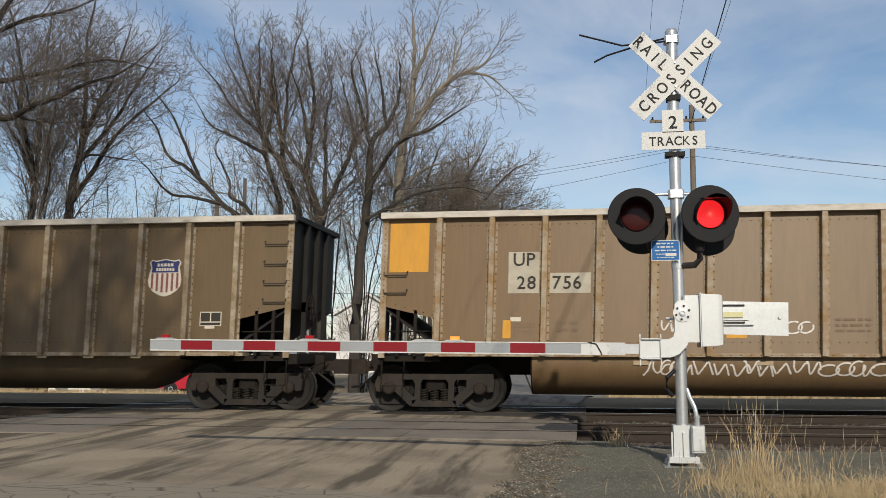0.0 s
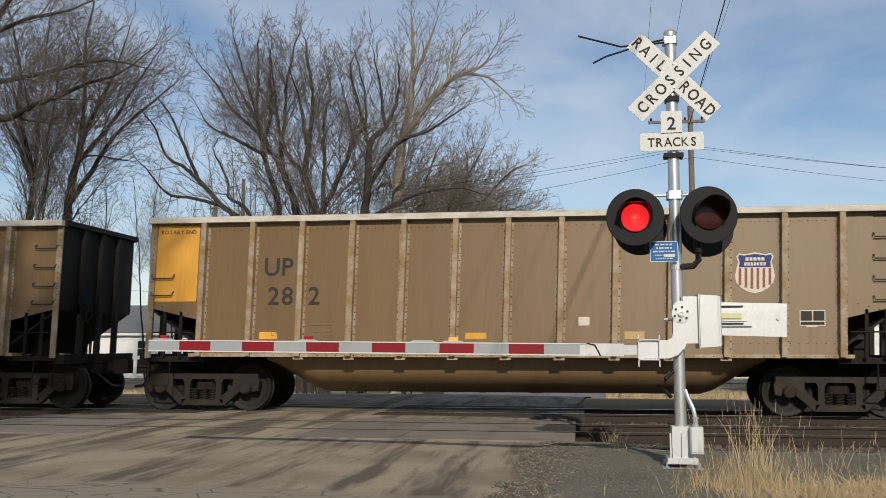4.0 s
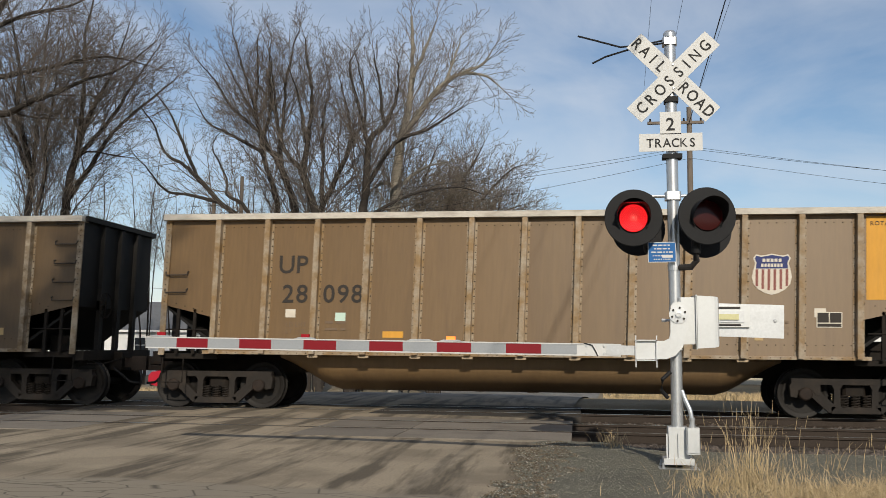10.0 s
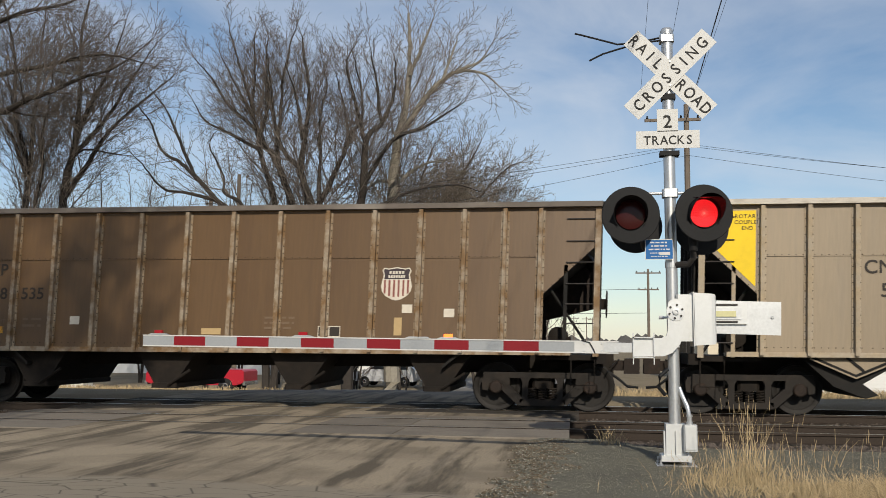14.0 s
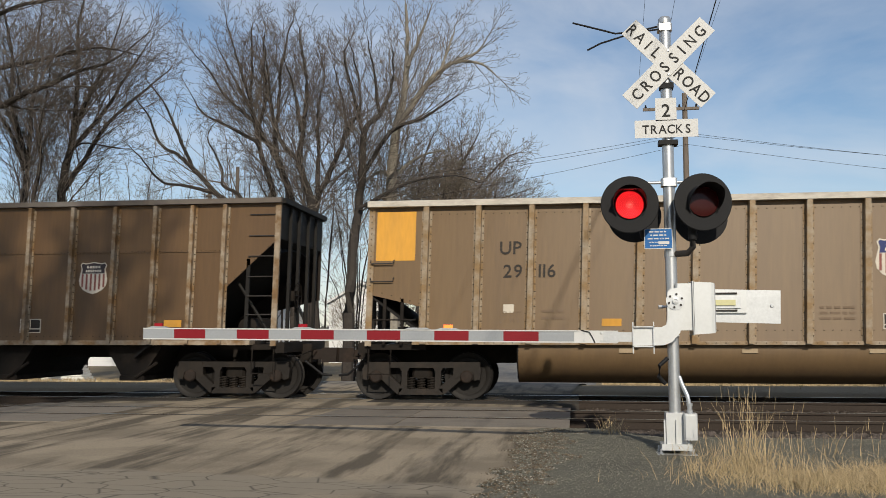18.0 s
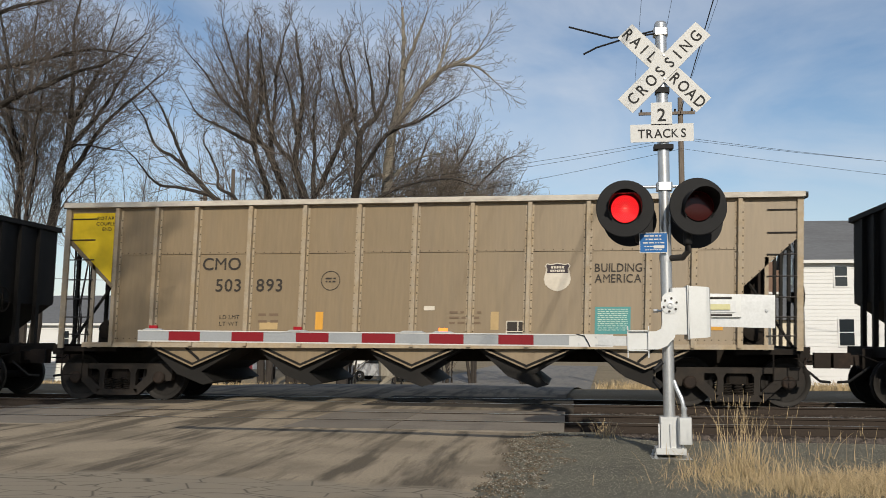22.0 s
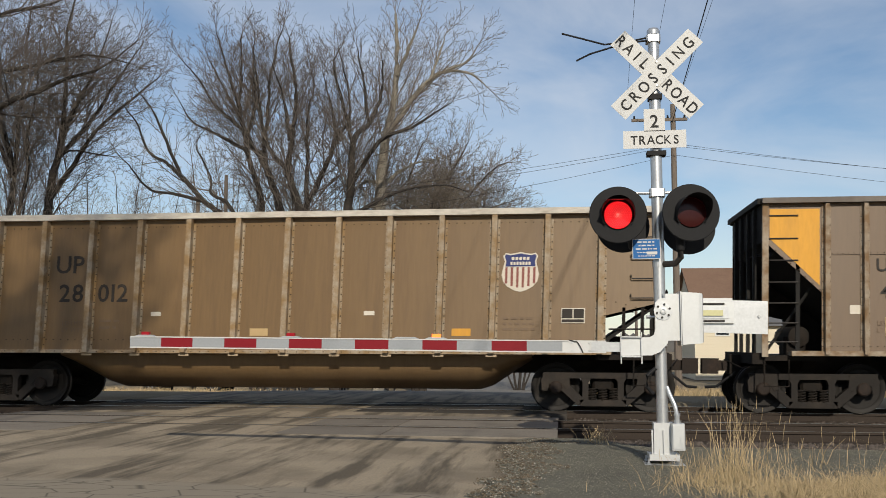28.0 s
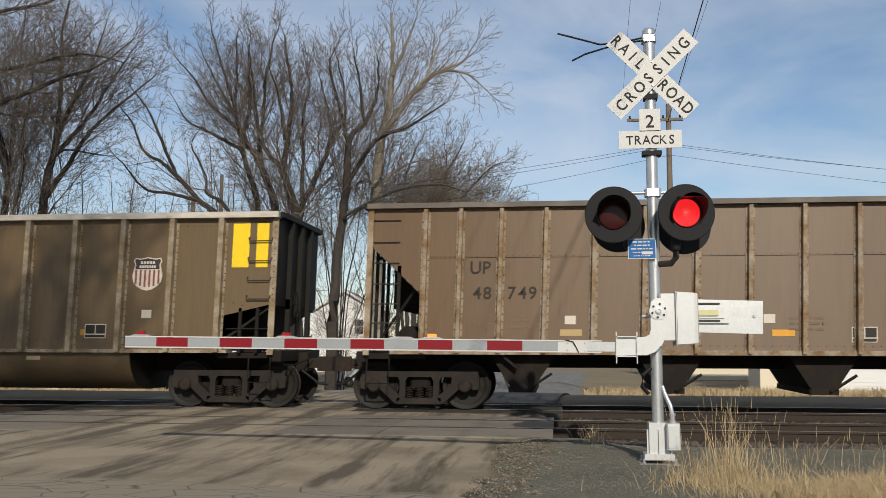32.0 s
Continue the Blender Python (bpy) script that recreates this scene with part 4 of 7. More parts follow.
def build_gondola(name, tub_style, colours):
    """A riveted coal gondola with a tub bottom. tub_style: "barrel" or "tapered"."""
    sheet_m, post_m, chord_m = colours
    car = thing(name, "", "coal car")
    h, wheels = BODY_L / 2, []
    posts = GONDOLA_POSTS
    far_side(car, posts, TOP, sheet_m)
    for sd in (-1,):
        y = sd * SIDE
        for i in range(14):
            a = -h if i == 0 else posts[i - 1]
            b = h if i == 13 else posts[i]
            g = Geo()
            ya, yb = min(y, y - sd * 0.02), max(y, y - sd * 0.02)
            if i == 0:
                g.prism([(a, TOP - 0.05), (b, TOP - 0.05), (b, 1.78), (a, 2.04)], ya, yb, "y")
            elif i == 13:
                g.prism([(a, TOP - 0.05), (b, TOP - 0.05), (b, 2.04), (a, 1.78)], ya, yb, "y")
            else:
                g.box(a, b, ya, yb, SILL + 0.02, TOP - 0.05)
            if 0 < i < 13:
                for z in (TOP - 0.26, SILL + 0.24):
                    for k in range(6):
                        rivet(g, a + 0.12 + k * (b - a - 0.24) / 5, z, y, 0.013, sd)
            else:
                for k in range(6):
                    rivet(g, a + 0.10 + k * (b - a - 0.2) / 5, (2.10 - 0.05 * k) if i == 13 else 1.86 + 0.05 * (5 - k), y, 0.014, sd)
            part("side_panel", g, sheet_m, car)
        for x in posts:
            g = Geo()
            g.box(x - 0.095, x + 0.100, min(y, y + sd * 0.012), max(y, y + sd * 0.012), SILL, TOP - 0.2)
            o = [(-0.058, 0), (-0.05, 0.14), (0.05, 0.14), (0.058, 0)]
            g.prism([(x + p, y + sd * q) for p, q in o], SILL, TOP - 0.12)
            for k in range(17):
                z = SILL + 0.14 + k * (TOP - 0.5 - SILL) / 16
                rivet(g, x + 0.082, z, y + sd * 0.012, 0.016, sd)
                rivet(g, x - 0.078, z, y + sd * 0.012, 0.012, sd)
            part("side_post", g, post_m, car, "pressed steel side post")
        for s in (-1, 1):
            x = s * (h - 0.045)
            g = Geo().box(x - 0.06, x + 0.06, min(y, y + sd * 0.03), max(y, y + sd * 0.03), 1.05, TOP - 0.1)
            for k in range(15):
                rivet(g, x, 2.1 + k * 0.11, y + sd * 0.03, 0.013, sd)
            part("corner_post", g, post_m, car)
        part("top_chord", Geo().prism([(y + sd * 0.15, TOP - 0.115), (y + sd * 0.15, TOP - 0.005), (y + sd * 0.14, TOP), (y - sd * 0.12, TOP), (y - sd * 0.12, TOP - 0.115)], -h - 0.03, h + 0.03, "x"), chord_m, car,
             "pale worn top rail")
        g = Geo().prism([(y + sd * 0.06, SILL - 0.02), (y + sd * 0.06, SILL + 0.045), (y - sd * 0.3, SILL + 0.045), (y - sd * 0.3, SILL - 0.02)], -h + 0.9, h - 0.9, "x")
        for k in range(70):
            rivet(g, -h + 1.05 + k * (BODY_L - 2.1) / 69, SILL + 0.012, y + sd * 0.06, 0.012, sd)
        part("side_sill", g, post_m, car, "dusty side sill")
        for z in (3.66, 3.25, 2.86, 2.48, 2.12):
            grab(car, h - 0.56, h - 0.09, z, y, M["dark_metal"])
        for z in (2.62, 2.28):
            grab(car, -h + 0.05, -h + 0.50, z, y, M["dark_metal"])
        for s in (-1, 1):
            for dx in (0.34, 0.68):
                part("end_strut", Geo().box(s * (h - dx) - 0.03, s * (h - dx) + 0.03, min(y, y - sd * 0.06), max(y, y - sd * 0.06), 1.08, 1.95), M["grime"], car)
            part("end_rail", Geo().tube([(s * (h - 0.05), y, 1.55), (s * (h - 0.95), y, 1.55)], 0.016, 6), M["grime"], car)
    # ends, slope sheets and the load
    for s in (-1, 1):
        x = s * h
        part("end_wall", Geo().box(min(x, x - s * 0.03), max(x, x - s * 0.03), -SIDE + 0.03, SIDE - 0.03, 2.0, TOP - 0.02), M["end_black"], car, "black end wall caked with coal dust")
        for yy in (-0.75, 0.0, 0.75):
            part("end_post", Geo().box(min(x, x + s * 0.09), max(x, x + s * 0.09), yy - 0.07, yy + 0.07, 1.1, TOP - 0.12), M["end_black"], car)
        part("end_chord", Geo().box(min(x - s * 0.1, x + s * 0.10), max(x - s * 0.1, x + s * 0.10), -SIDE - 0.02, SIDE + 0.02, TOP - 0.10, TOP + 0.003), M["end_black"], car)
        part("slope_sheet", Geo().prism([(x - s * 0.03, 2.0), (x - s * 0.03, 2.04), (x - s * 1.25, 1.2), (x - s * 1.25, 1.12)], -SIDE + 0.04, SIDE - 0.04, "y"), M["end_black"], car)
    part("floor_plate", Geo().box(-h + 1.2, h - 1.2, -SIDE + 0.05, SIDE - 0.05, 1.11, 1.16), M["grime"], car)
    part("coal", sheet([-h + 0.1 + (BODY_L - 0.2) * i / 28 for i in range(29)], [-1.4, -0.9, -0.3, 0.3, 0.9, 1.4],
                       lambda px, py: 3.42 - 0.18 * (py / 1.4) ** 2 - (0.5 if abs(px) > h - 0.6 else 0) + 0.07 * noise.noise((px * 1.7, py * 1.9, 3.0))), M["coal"], car, "heap of black coal", True)
    # the tub
    if tub_style == "barrel":
        tub = Geo()
        arc = [(-1.50 + 1.0 * (1 - math.cos(t)), 1.08 - 0.75 * math.sin(t)) for t in (radians(a) for a in range(0, 91, 6))]
        arc += [(-p, q) for p, q in reversed(arc)]
        tub.prism(arc, -4.20, 4.20, "x")
        part("tub", tub, sheet_m, car, "rounded tub bottom, dusty brown", True)
        # end caps black all over, a little larger than the tub
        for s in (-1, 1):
            part("tub_end", Geo().prism([(p * 1.003, q + 0.002) for p, q in arc], min(s * 4.202, s * 4.225), max(s * 4.202, s * 4.225), "x"), M["end_black"], car, "black tub end plate")
        for xx in (-2.2, 0.0, 2.2):
            part("tub_patch", Geo().box(xx - 0.14, xx + 0.14, -1.505, -1.478, 0.93, 1.01), M["reflector"], car, "faded tan reflector strip")
    else:
        g, n = Geo(), 18
        for x, depth in ((-4.75, 0.06), (-4.55, 0.20), (-4.2, 0.44), (-3.95, 0.60), (-3.7, 0.68), (3.7, 0.68), (3.95, 0.60), (4.2, 0.44), (4.55, 0.20), (4.75, 0.06)):
            g.v += [(x, -1.20 * math.cos(math.pi * i / n), 1.04 - depth * math.sin(math.pi * i / n) ** 0.8) for i in range(n + 1)]
        g.f = [(j * (n + 1) + i, j * (n + 1) + i + 1, (j + 1) * (n + 1) + i + 1, (j + 1) * (n + 1) + i) for j in range(9) for i in range(n)]
        g.box(-4.75, 4.75, -1.20, 1.20, 1.04, 1.10)
        part("tub", g, sheet_m, car, "tapered tub bottom, dusty brown", True)
        for xx in range(-4, 5):
            part("tub_patch", Geo().box(xx * 1.0 - 0.10, xx * 1.0 + 0.10, -1.60, -1.57, 1.03, 1.07), M["reflector"], car)
    for s in (-1, 1):
        wheels += build_truck(car, s * 6.10)
    build_ends(car, "gondola", post_m)
    return car, wheels


def build_hopper(name, style, gates, colours, corner_m):
    """A coal hopper with open triangular ends. gates: "chute" (dark narrow chutes) or "vee" (wide painted gates)."""
    sheet_m, post_m, chord_m, gate_m = colours
    corner_m, green = corner_m if corner_m else (None, 0)     # the painted end: -1 or 1
    car = thing(name, "", "coal car")
    h, wheels = BODY_L / 2, []
    top = TOP + 0.12
    posts = HOPPER_POSTS[style]
    n, mid = len(posts), 2.49 if style == "cnw" else 2.92
    far_side(car, posts, top, sheet_m)
    for sd in (-1,):
        y = sd * SIDE
        ya, yb = min(y, y - sd * 0.02), max(y, y - sd * 0.02)
        for i in range(n - 1):
            a, b = posts[i], posts[i + 1]
            g = Geo().box(a, b, ya, yb, SILL + 0.02, mid - 0.01)
            g.box(a, b, min(y, y + sd * 0.008), max(y, y + sd * 0.008), mid + 0.01, top - 0.05)
            g.box(a, b, min(y, y + sd * 0.018), max(y, y + sd * 0.018), mid - 0.025, mid + 0.025)
            for k in range(6):
                rivet(g, a + 0.1 + k * (b - a - 0.2) / 5, mid, y + sd * 0.018, 0.012, sd)
                rivet(g, a + 0.1 + k * (b - a - 0.2) / 5, SILL + 0.14, y, 0.012, sd)
            part("side_panel", g, sheet_m, car)
        for s in (-1, 1):
            g = Geo().prism([(s * h, top - 0.05), (s * (h - 1.09), top - 0.05), (s * (h - 1.09), 2.16), (s * (h - 0.02), 3.16)], ya, yb, "y")
            for k in range(8):
                rivet(g, s * (h - 0.1 - k * 0.13), 3.10 - k * 0.12, y, 0.014, sd)
            part("corner_panel", g, corner_m if s == green else sheet_m, car)
            part("corner_post", Geo().box(s * (h - 0.04) - 0.055, s * (h - 0.04) + 0.055, min(y, y + sd * 0.05), max(y, y + sd * 0.05), 1.05, top - 0.08), corner_m if s == green else M["end_black"] if style == "cnw" else post_m, car)
            part("ladder_post", Geo().box(s * (h - 0.62) - 0.035, s * (h - 0.62) + 0.035, min(y, y - sd * 0.05), max(y, y - sd * 0.05), 1.05, 2.75), M["end_black"] if style != "vee" else post_m, car)
            for z in (3.62, 3.20, 2.80, 2.40, 2.02, 1.66, 1.32):
                part("ladder_rung", Geo().tube([(s * (h - 0.07), y + sd * 0.02, z), (s * (h - 0.62), y + sd * 0.02, z)], 0.013, 6), M["dark_metal"], car)
        for x in posts:
            g = Geo().box(x - 0.078, x + 0.080, min(y, y + sd * 0.02), max(y, y + sd * 0.02), SILL, top - 0.16)
            g.prism([(x + p, y + sd * q) for p, q in ((-0.042, 0), (-0.036, 0.12), (0.036, 0.12), (0.042, 0))], SILL, top - 0.12)
            for k in range(17):
                z = SILL + 0.14 + k * (top - 0.5 - SILL) / 16
                rivet(g, x + 0.062, z, y + sd * 0.02, 0.015, sd)
                rivet(g, x - 0.062, z, y + sd * 0.02, 0.012, sd)
            part("side_post", g, post_m, car, "pressed steel side post")
        part("top_chord", Geo().prism([(y + sd * 0.13, top - 0.10), (y + sd * 0.13, top - 0.005), (y + sd * 0.12, top), (y - sd * 0.12, top), (y - sd * 0.12, top - 0.10)], -h - 0.03, h + 0.03, "x"), chord_m, car,
             "pale worn top rail")
        part("side_sill", Geo().prism([(y + sd * 0.07, SILL - 0.03), (y + sd * 0.07, SILL + 0.06), (y - sd * 0.25, SILL + 0.06), (y - sd * 0.25, SILL - 0.03)], -h + 0.5, h - 0.5, "x"), post_m, car, "dusty side sill")
    for s in (-1, 1):
        x = s * h
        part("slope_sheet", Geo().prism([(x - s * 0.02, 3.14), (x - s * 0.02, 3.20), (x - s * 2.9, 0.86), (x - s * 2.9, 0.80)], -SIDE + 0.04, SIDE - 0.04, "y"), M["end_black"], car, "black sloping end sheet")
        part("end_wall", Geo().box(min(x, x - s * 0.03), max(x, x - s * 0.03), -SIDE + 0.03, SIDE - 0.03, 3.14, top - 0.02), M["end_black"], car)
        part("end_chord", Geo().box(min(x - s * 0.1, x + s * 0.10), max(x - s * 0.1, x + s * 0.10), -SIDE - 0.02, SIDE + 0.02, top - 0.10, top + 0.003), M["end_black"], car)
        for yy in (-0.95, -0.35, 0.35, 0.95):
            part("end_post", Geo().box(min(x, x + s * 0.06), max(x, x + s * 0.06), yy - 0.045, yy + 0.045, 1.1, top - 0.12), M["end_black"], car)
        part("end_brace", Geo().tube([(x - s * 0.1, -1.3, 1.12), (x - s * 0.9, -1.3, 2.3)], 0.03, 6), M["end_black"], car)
        part("air_tank", Geo().lathe([(0.03, -0.62), (0.19, -0.58), (0.20, 0.58), (0.03, 0.62)], (x - s * 0.75, -0.5, 1.42), "y", 16), M["grime"], car, "dark air reservoir", True)
    part("coal", sheet([-h + 0.1 + (BODY_L - 0.2) * i / 28 for i in range(29)], [-1.4, -0.9, -0.3, 0.3, 0.9, 1.4],
                       lambda px, py: 3.50 - 0.18 * (py / 1.4) ** 2 - (0.5 if abs(px) > h - 0.6 else 0) + 0.07 * noise.noise((px * 1.7, py * 1.9, 7.0))), M["coal"], car, "heap of black coal", True)
    part("centre_sill", Geo().box(-h + 1.0, h - 1.0, -0.30, 0.30, 0.80, 1.08), M["grime"], car)
    count = 4 if gates == "chute" else 5
    for k in range(count):
        if gates == "chute":
            xc = -4.10 + k * 8.2 / 3
            g = Geo().prism([(xc - 0.62, 1.07), (xc + 0.62, 1.07), (xc + 0.20, 0.42), (xc - 0.20, 0.42)], -1.32, 1.32, "y")
            part("hopper_chute", g, M["grime"], car, "black discharge chute")
            part("chute_door", Geo().box(xc - 0.26, xc + 0.26, -1.36, 1.36, 0.36, 0.46, 0.03), M["grime"], car)
            part("chute_lever", Geo().tube([(xc + 0.1, -1.4, 0.42), (xc + 0.55, -1.4, 0.72)], 0.03, 6), M["grime"], car)
        else:
            xc = -4.35 + k * 8.7 / 4
            g = Geo().prism([(xc - 0.68, 1.07), (xc + 0.68, 1.07), (xc, 0.75)], -1.50, -1.44, "y")
            part("hopper_gate", g, gate_m, car, "V-shaped hopper sheet with a dark edge")
            part("gate_edge", Geo().prism([(xc - 0.72, 1.05), (xc - 0.64, 1.05), (xc, 0.77), (xc + 0.64, 1.05), (xc + 0.72, 1.05), (xc, 0.72)], -1.515, -1.50, "y"), M["end_black"], car)
            part("gate_lip", Geo().prism([(xc - 0.78, 1.03), (xc, 0.69), (xc + 0.78, 1.03), (xc + 0.78, 1.06), (xc, 0.72), (xc - 0.78, 1.06)], -1.53, -1.49, "y"), gate_m, car)
            part("gate_body", Geo().prism([(xc - 0.9, 1.05), (xc + 0.9, 1.05), (xc + 0.15, 0.60), (xc + 0.42, 0.40), (xc + 0.2, 0.34), (xc - 0.35, 0.55)], -1.40, 1.40, "y"), M["end_black"], car, "black gate mechanism")
    for s in (-1, 1):
        wheels += build_truck(car, s * 6.10)
    build_ends(car, "hopper", post_m)
    return car, wheels


def shield(car, x, z, w, tone):
    """The painted shield on a car's side as plain shapes: dark head with light bars, striped field."""
    y = -SIDE - 0.004
    half = [(0.0, -0.56), (0.16, -0.52), (0.34, -0.42), (0.46, -0.28), (0.50, -0.10), (0.46, 0.10), (0.42, 0.26), (0.47, 0.40), (0.40, 0.49), (0.28, 0.46), (0.14, 0.48), (0.0, 0.51)]
    out = half + [(-a, b) for a, b in reversed(half[1:-1])]
    at = pose(x, y, z)
    base = part("shield", Geo().prism([(a * w, b * w) for a, b in out], -0.003, 0.003, "y"), M["white_dusty"], car, "painted shield with a dark head and stripes", at=at)
    head = [(0.405, 0.12), (0.385, 0.26), (0.43, 0.40), (0.39, 0.455), (0.28, 0.425), (0.14, 0.445), (0.0, 0.475)]
    head = head + [(-a, b) for a, b in reversed(head[:-1])]
    part("shield_head", Geo().prism([(a * w, b * w) for a, b in head], -0.006, -0.003, "y"), tone[0], base)
    g = Geo()
    for n, bw, bz in ((5, 0.50, 0.335), (7, 0.56, 0.205)):
        for i in range(n):
            xx = -bw / 2 + bw * (i + 0.5) / n
            g.box((xx - bw / n * 0.36) * w, (xx + bw / n * 0.36) * w, -0.0085, -0.006, (bz - 0.042) * w, (bz + 0.042) * w)
    tagged(part("light_bars", g, M["white_dusty"], base), kind="stuff")
    for i in range(6):
        a = -0.375 + 0.15 * i
        low = -0.45 + 0.5 * a * a * 1.6
        part("stripe", Geo().box((a - 0.032) * w, (a + 0.032) * w, -0.006, -0.003, low * w, 0.10 * w), tone[1], base)


def patch(car, x0, x1, z0, z1, mat, name="paint_patch", label="", y=None):
    return part(name, Geo().box(x0, x1, -SIDE - 0.006, -SIDE - 0.001, z0, z1), mat, car, label)


def spell(car, name, text, size, mat, x, y, z, from_right):
    """A word or number, each sign a part of its own."""
    widths = [GLYPH[ch][2] * size for ch in text]
    total = sum(widths) + 0.16 * size * (len(text) - 1)
    x = x - total if from_right else x
    for ch, w in zip(text, widths):
        lettering(name, ch, size, mat, car, pose(x, y, z), align="LEFT")
        x += w + 0.16 * size


def dress(car, k, spec):
    """Marks, numbers, patches and plates on the side that faces the road."""
    kind, tint, mark, num, left, right, logo, extra = spec
    rnd = random.Random(100 + k)
    h, y = BODY_L / 2, -SIDE - 0.008
    ink = M["ink_dusty"]
    hopper = kind in ("chute", "vee", "cnw")
    top = TOP + (0.12 if hopper else 0)
    p = HOPPER_POSTS[kind] if hopper else GONDOLA_POSTS
    seam = {"vee": -3.26, "chute": -4.56, "cnw": -3.38}.get(kind, -4.0)
    big = kind == "tapered"
    if kind == "cnw":
        for i, ch in enumerate("CNW"):
            lettering("mark_letter", ch, 0.35, M["faint"], car, pose((-4.71, -3.86, -2.80)[i], y, 2.08))
            lettering("large_letter", ch, 0.88, ink, car, pose((0.56, 1.68, 2.80)[i], y, 2.05), label="large worn black letter", squeeze=0.82)
        for i, ch in enumerate(num):
            lettering("number_digit", ch, 0.26, ink, car, pose(-4.95 + 0.46 * i, y, 1.53))
        mark_m = M["faded_red"]
        part("round_mark", Geo().lathe([(0.20, 0.0), (0.20, -0.004), (0.165, -0.004), (0.165, 0.0)], (-3.72, y + 0.004, 2.90), "y", 28, True), mark_m, car, "faded red ring")
        part("mark_bar", Geo().box(-0.25, 0.25, -0.006, 0.0, -0.035, 0.035), mark_m, car, "faded red bar", at=pose(-3.72, y + 0.002, 2.90, 0, -16, 0))
        patch(car, 4.30, 4.80, 1.72, 2.22, M["pale_blue"], "notice_board", "pale blue notice with small writing")
        bars("notice_writing", 0.42, 0.40, 9, M["white_dusty"], car, pose(4.55, y - 0.002, 1.97), fill=0.4, seed=k)
        patch(car, 5.30, 5.76, 1.46, 1.74, M["orange_paint"], "small_patch", "faded orange patch")
        patch(car, -5.86, -5.30, 1.46, 1.74, M["orange_paint"], "small_patch", "faded orange patch")
    elif num:
        a, b = num
        size, zz, zu = {"tapered": (0.34, 2.09, 2.66), "barrel": (0.24, 2.34, 2.78), "chute": (0.23, 2.11, 2.59), "vee": (0.24, 2.16, 2.58)}[kind]
        if mark == "CMO" and kind == "barrel":
            zz, zu = 2.26, 2.68
        spell(car, "car_number", a, size, ink, seam - 0.16, y, zz, True)
        spell(car, "car_number", b, size, ink, seam + 0.15, y, zz, False)
        spell(car, "car_mark", mark, size, ink, seam - 0.18, y, zu, True)
        if extra.count("white_box"):
            patch(car, seam - 0.68, seam - 0.10, zz - 0.08, zu + 0.26, M["faded_panel"], "number_panel", "dusty white number panel")
            patch(car, seam + 0.10, seam + 0.86, zz - 0.08, zz + 0.30, M["faded_panel"], "number_panel", "dusty white number panel")
        bars("data_writing", 0.40, 0.26, 2, M["faint"], car, pose(seam + 0.42, y, 1.60), fill=0.36, seed=k * 3 + 2)
        for i, w in enumerate(("LD LMT", "LT WT")):
            tagged(lettering("load_words", w, 0.080, M["faint"] if tint != 3 else ink, car, pose(seam - 0.56, y, 1.62 - 0.13 * i), align="LEFT"), kind="stuff")
    # shield
    if logo:
        tone = {"blue": (M["shield_blue"], M["shield_red"]), "dark": (M["shield_dark"], M["shield_red"]), "plain": (M["shield_dark"], M["white_dusty"])}[logo]
        if hopper:
            shield(car, 2.71 if kind == "vee" else 3.28, 2.42, 0.50 if kind == "vee" else 0.60, tone)
        else:
            shield(car, p[10] + 0.50 if big or mark == "CMO" else p[8] + 0.50, 2.64, 0.70 if logo == "blue" else 0.62, tone)
    # black data plate with white frames
    px, pz = (p[11] + 0.50, 1.80) if big else (p[9] + 0.50, 1.50) if mark == "CMO" and kind == "barrel" else ((p[8] + 0.50, 1.50) if not hopper else (2.0, 1.45))
    pl = part("data_plate", Geo().box(-0.22, 0.22, -0.004, 0.004, -0.14, 0.14), M["white_dusty"], car, "small black and white data plate", at=pose(px, y, pz))
    for a, b, c, d in ((-0.205, -0.01, -0.05, 0.125), (0.01, 0.205, -0.05, 0.125), (-0.205, 0.205, -0.125, -0.07)):
        part("plate_field", Geo().box(a, b, -0.007, -0.004, c, d), M["ink_dusty"], pl)
    bars("data_writing", 0.6, 0.30, 3, M["faint"], car, pose(px - 1.0, y, 1.62), fill=0.4, seed=k + 7)
    # end bay paint
    yel = {"o": M["orange_paint"], "y": M["yellow_paint"], "b": M["pale_blue"]}
    for side, code in ((-1, left), (1, right)):
        if not code:
            continue
        m = yel[code[-1]]
        e = side * h
        lab = {"o": "dusty orange paint panel", "y": "bright yellow paint panel", "b": "pale blue paint panel"}[code[-1]]
        if code.startswith("box"):
            a, b = (e + 0.14, e + 0.90) if side < 0 else (e - 0.90, e - 0.14)
            patch(car, a, b, 2.68, 3.62, m, label=lab)
        elif code.startswith("full"):
            a, b = (e + 0.11, e + 0.98) if side < 0 else (e - 0.98, e - 0.11)
            patch(car, a, b, 2.16, 3.66, m, label=lab)
            lettering("end_mark", "ROTARY END", 0.075, M["ink_dusty"], car, pose((a + b) / 2, y, 3.50))
        elif code.startswith("pair"):
            for a, b in ((0.18, 0.42), (0.56, 0.90)):
                xa, xb = (e - b, e - a)
                patch(car, xa, xb, 2.74, 3.60, m, label=lab)
        elif code.startswith("tri"):
            pts = [(abs(e) - 0.12, top - 0.20), (abs(e) - 1.00, top - 0.20), (abs(e) - 1.00, 2.34), (abs(e) - 0.12, 3.20)]
            part("paint_patch", Geo().prism([(side * a, b) for a, b in pts], -SIDE - 0.006, -SIDE - 0.001, "y"), m, car, lab)
            if code[-1] == "y":
                for i, w in enumerate(("ROTARY", "COUPLER", "END")):
                    lettering("end_mark", w, 0.07, M["ink_dusty"], car, pose(e - side * 0.85, y, 3.60 - 0.11 * i))
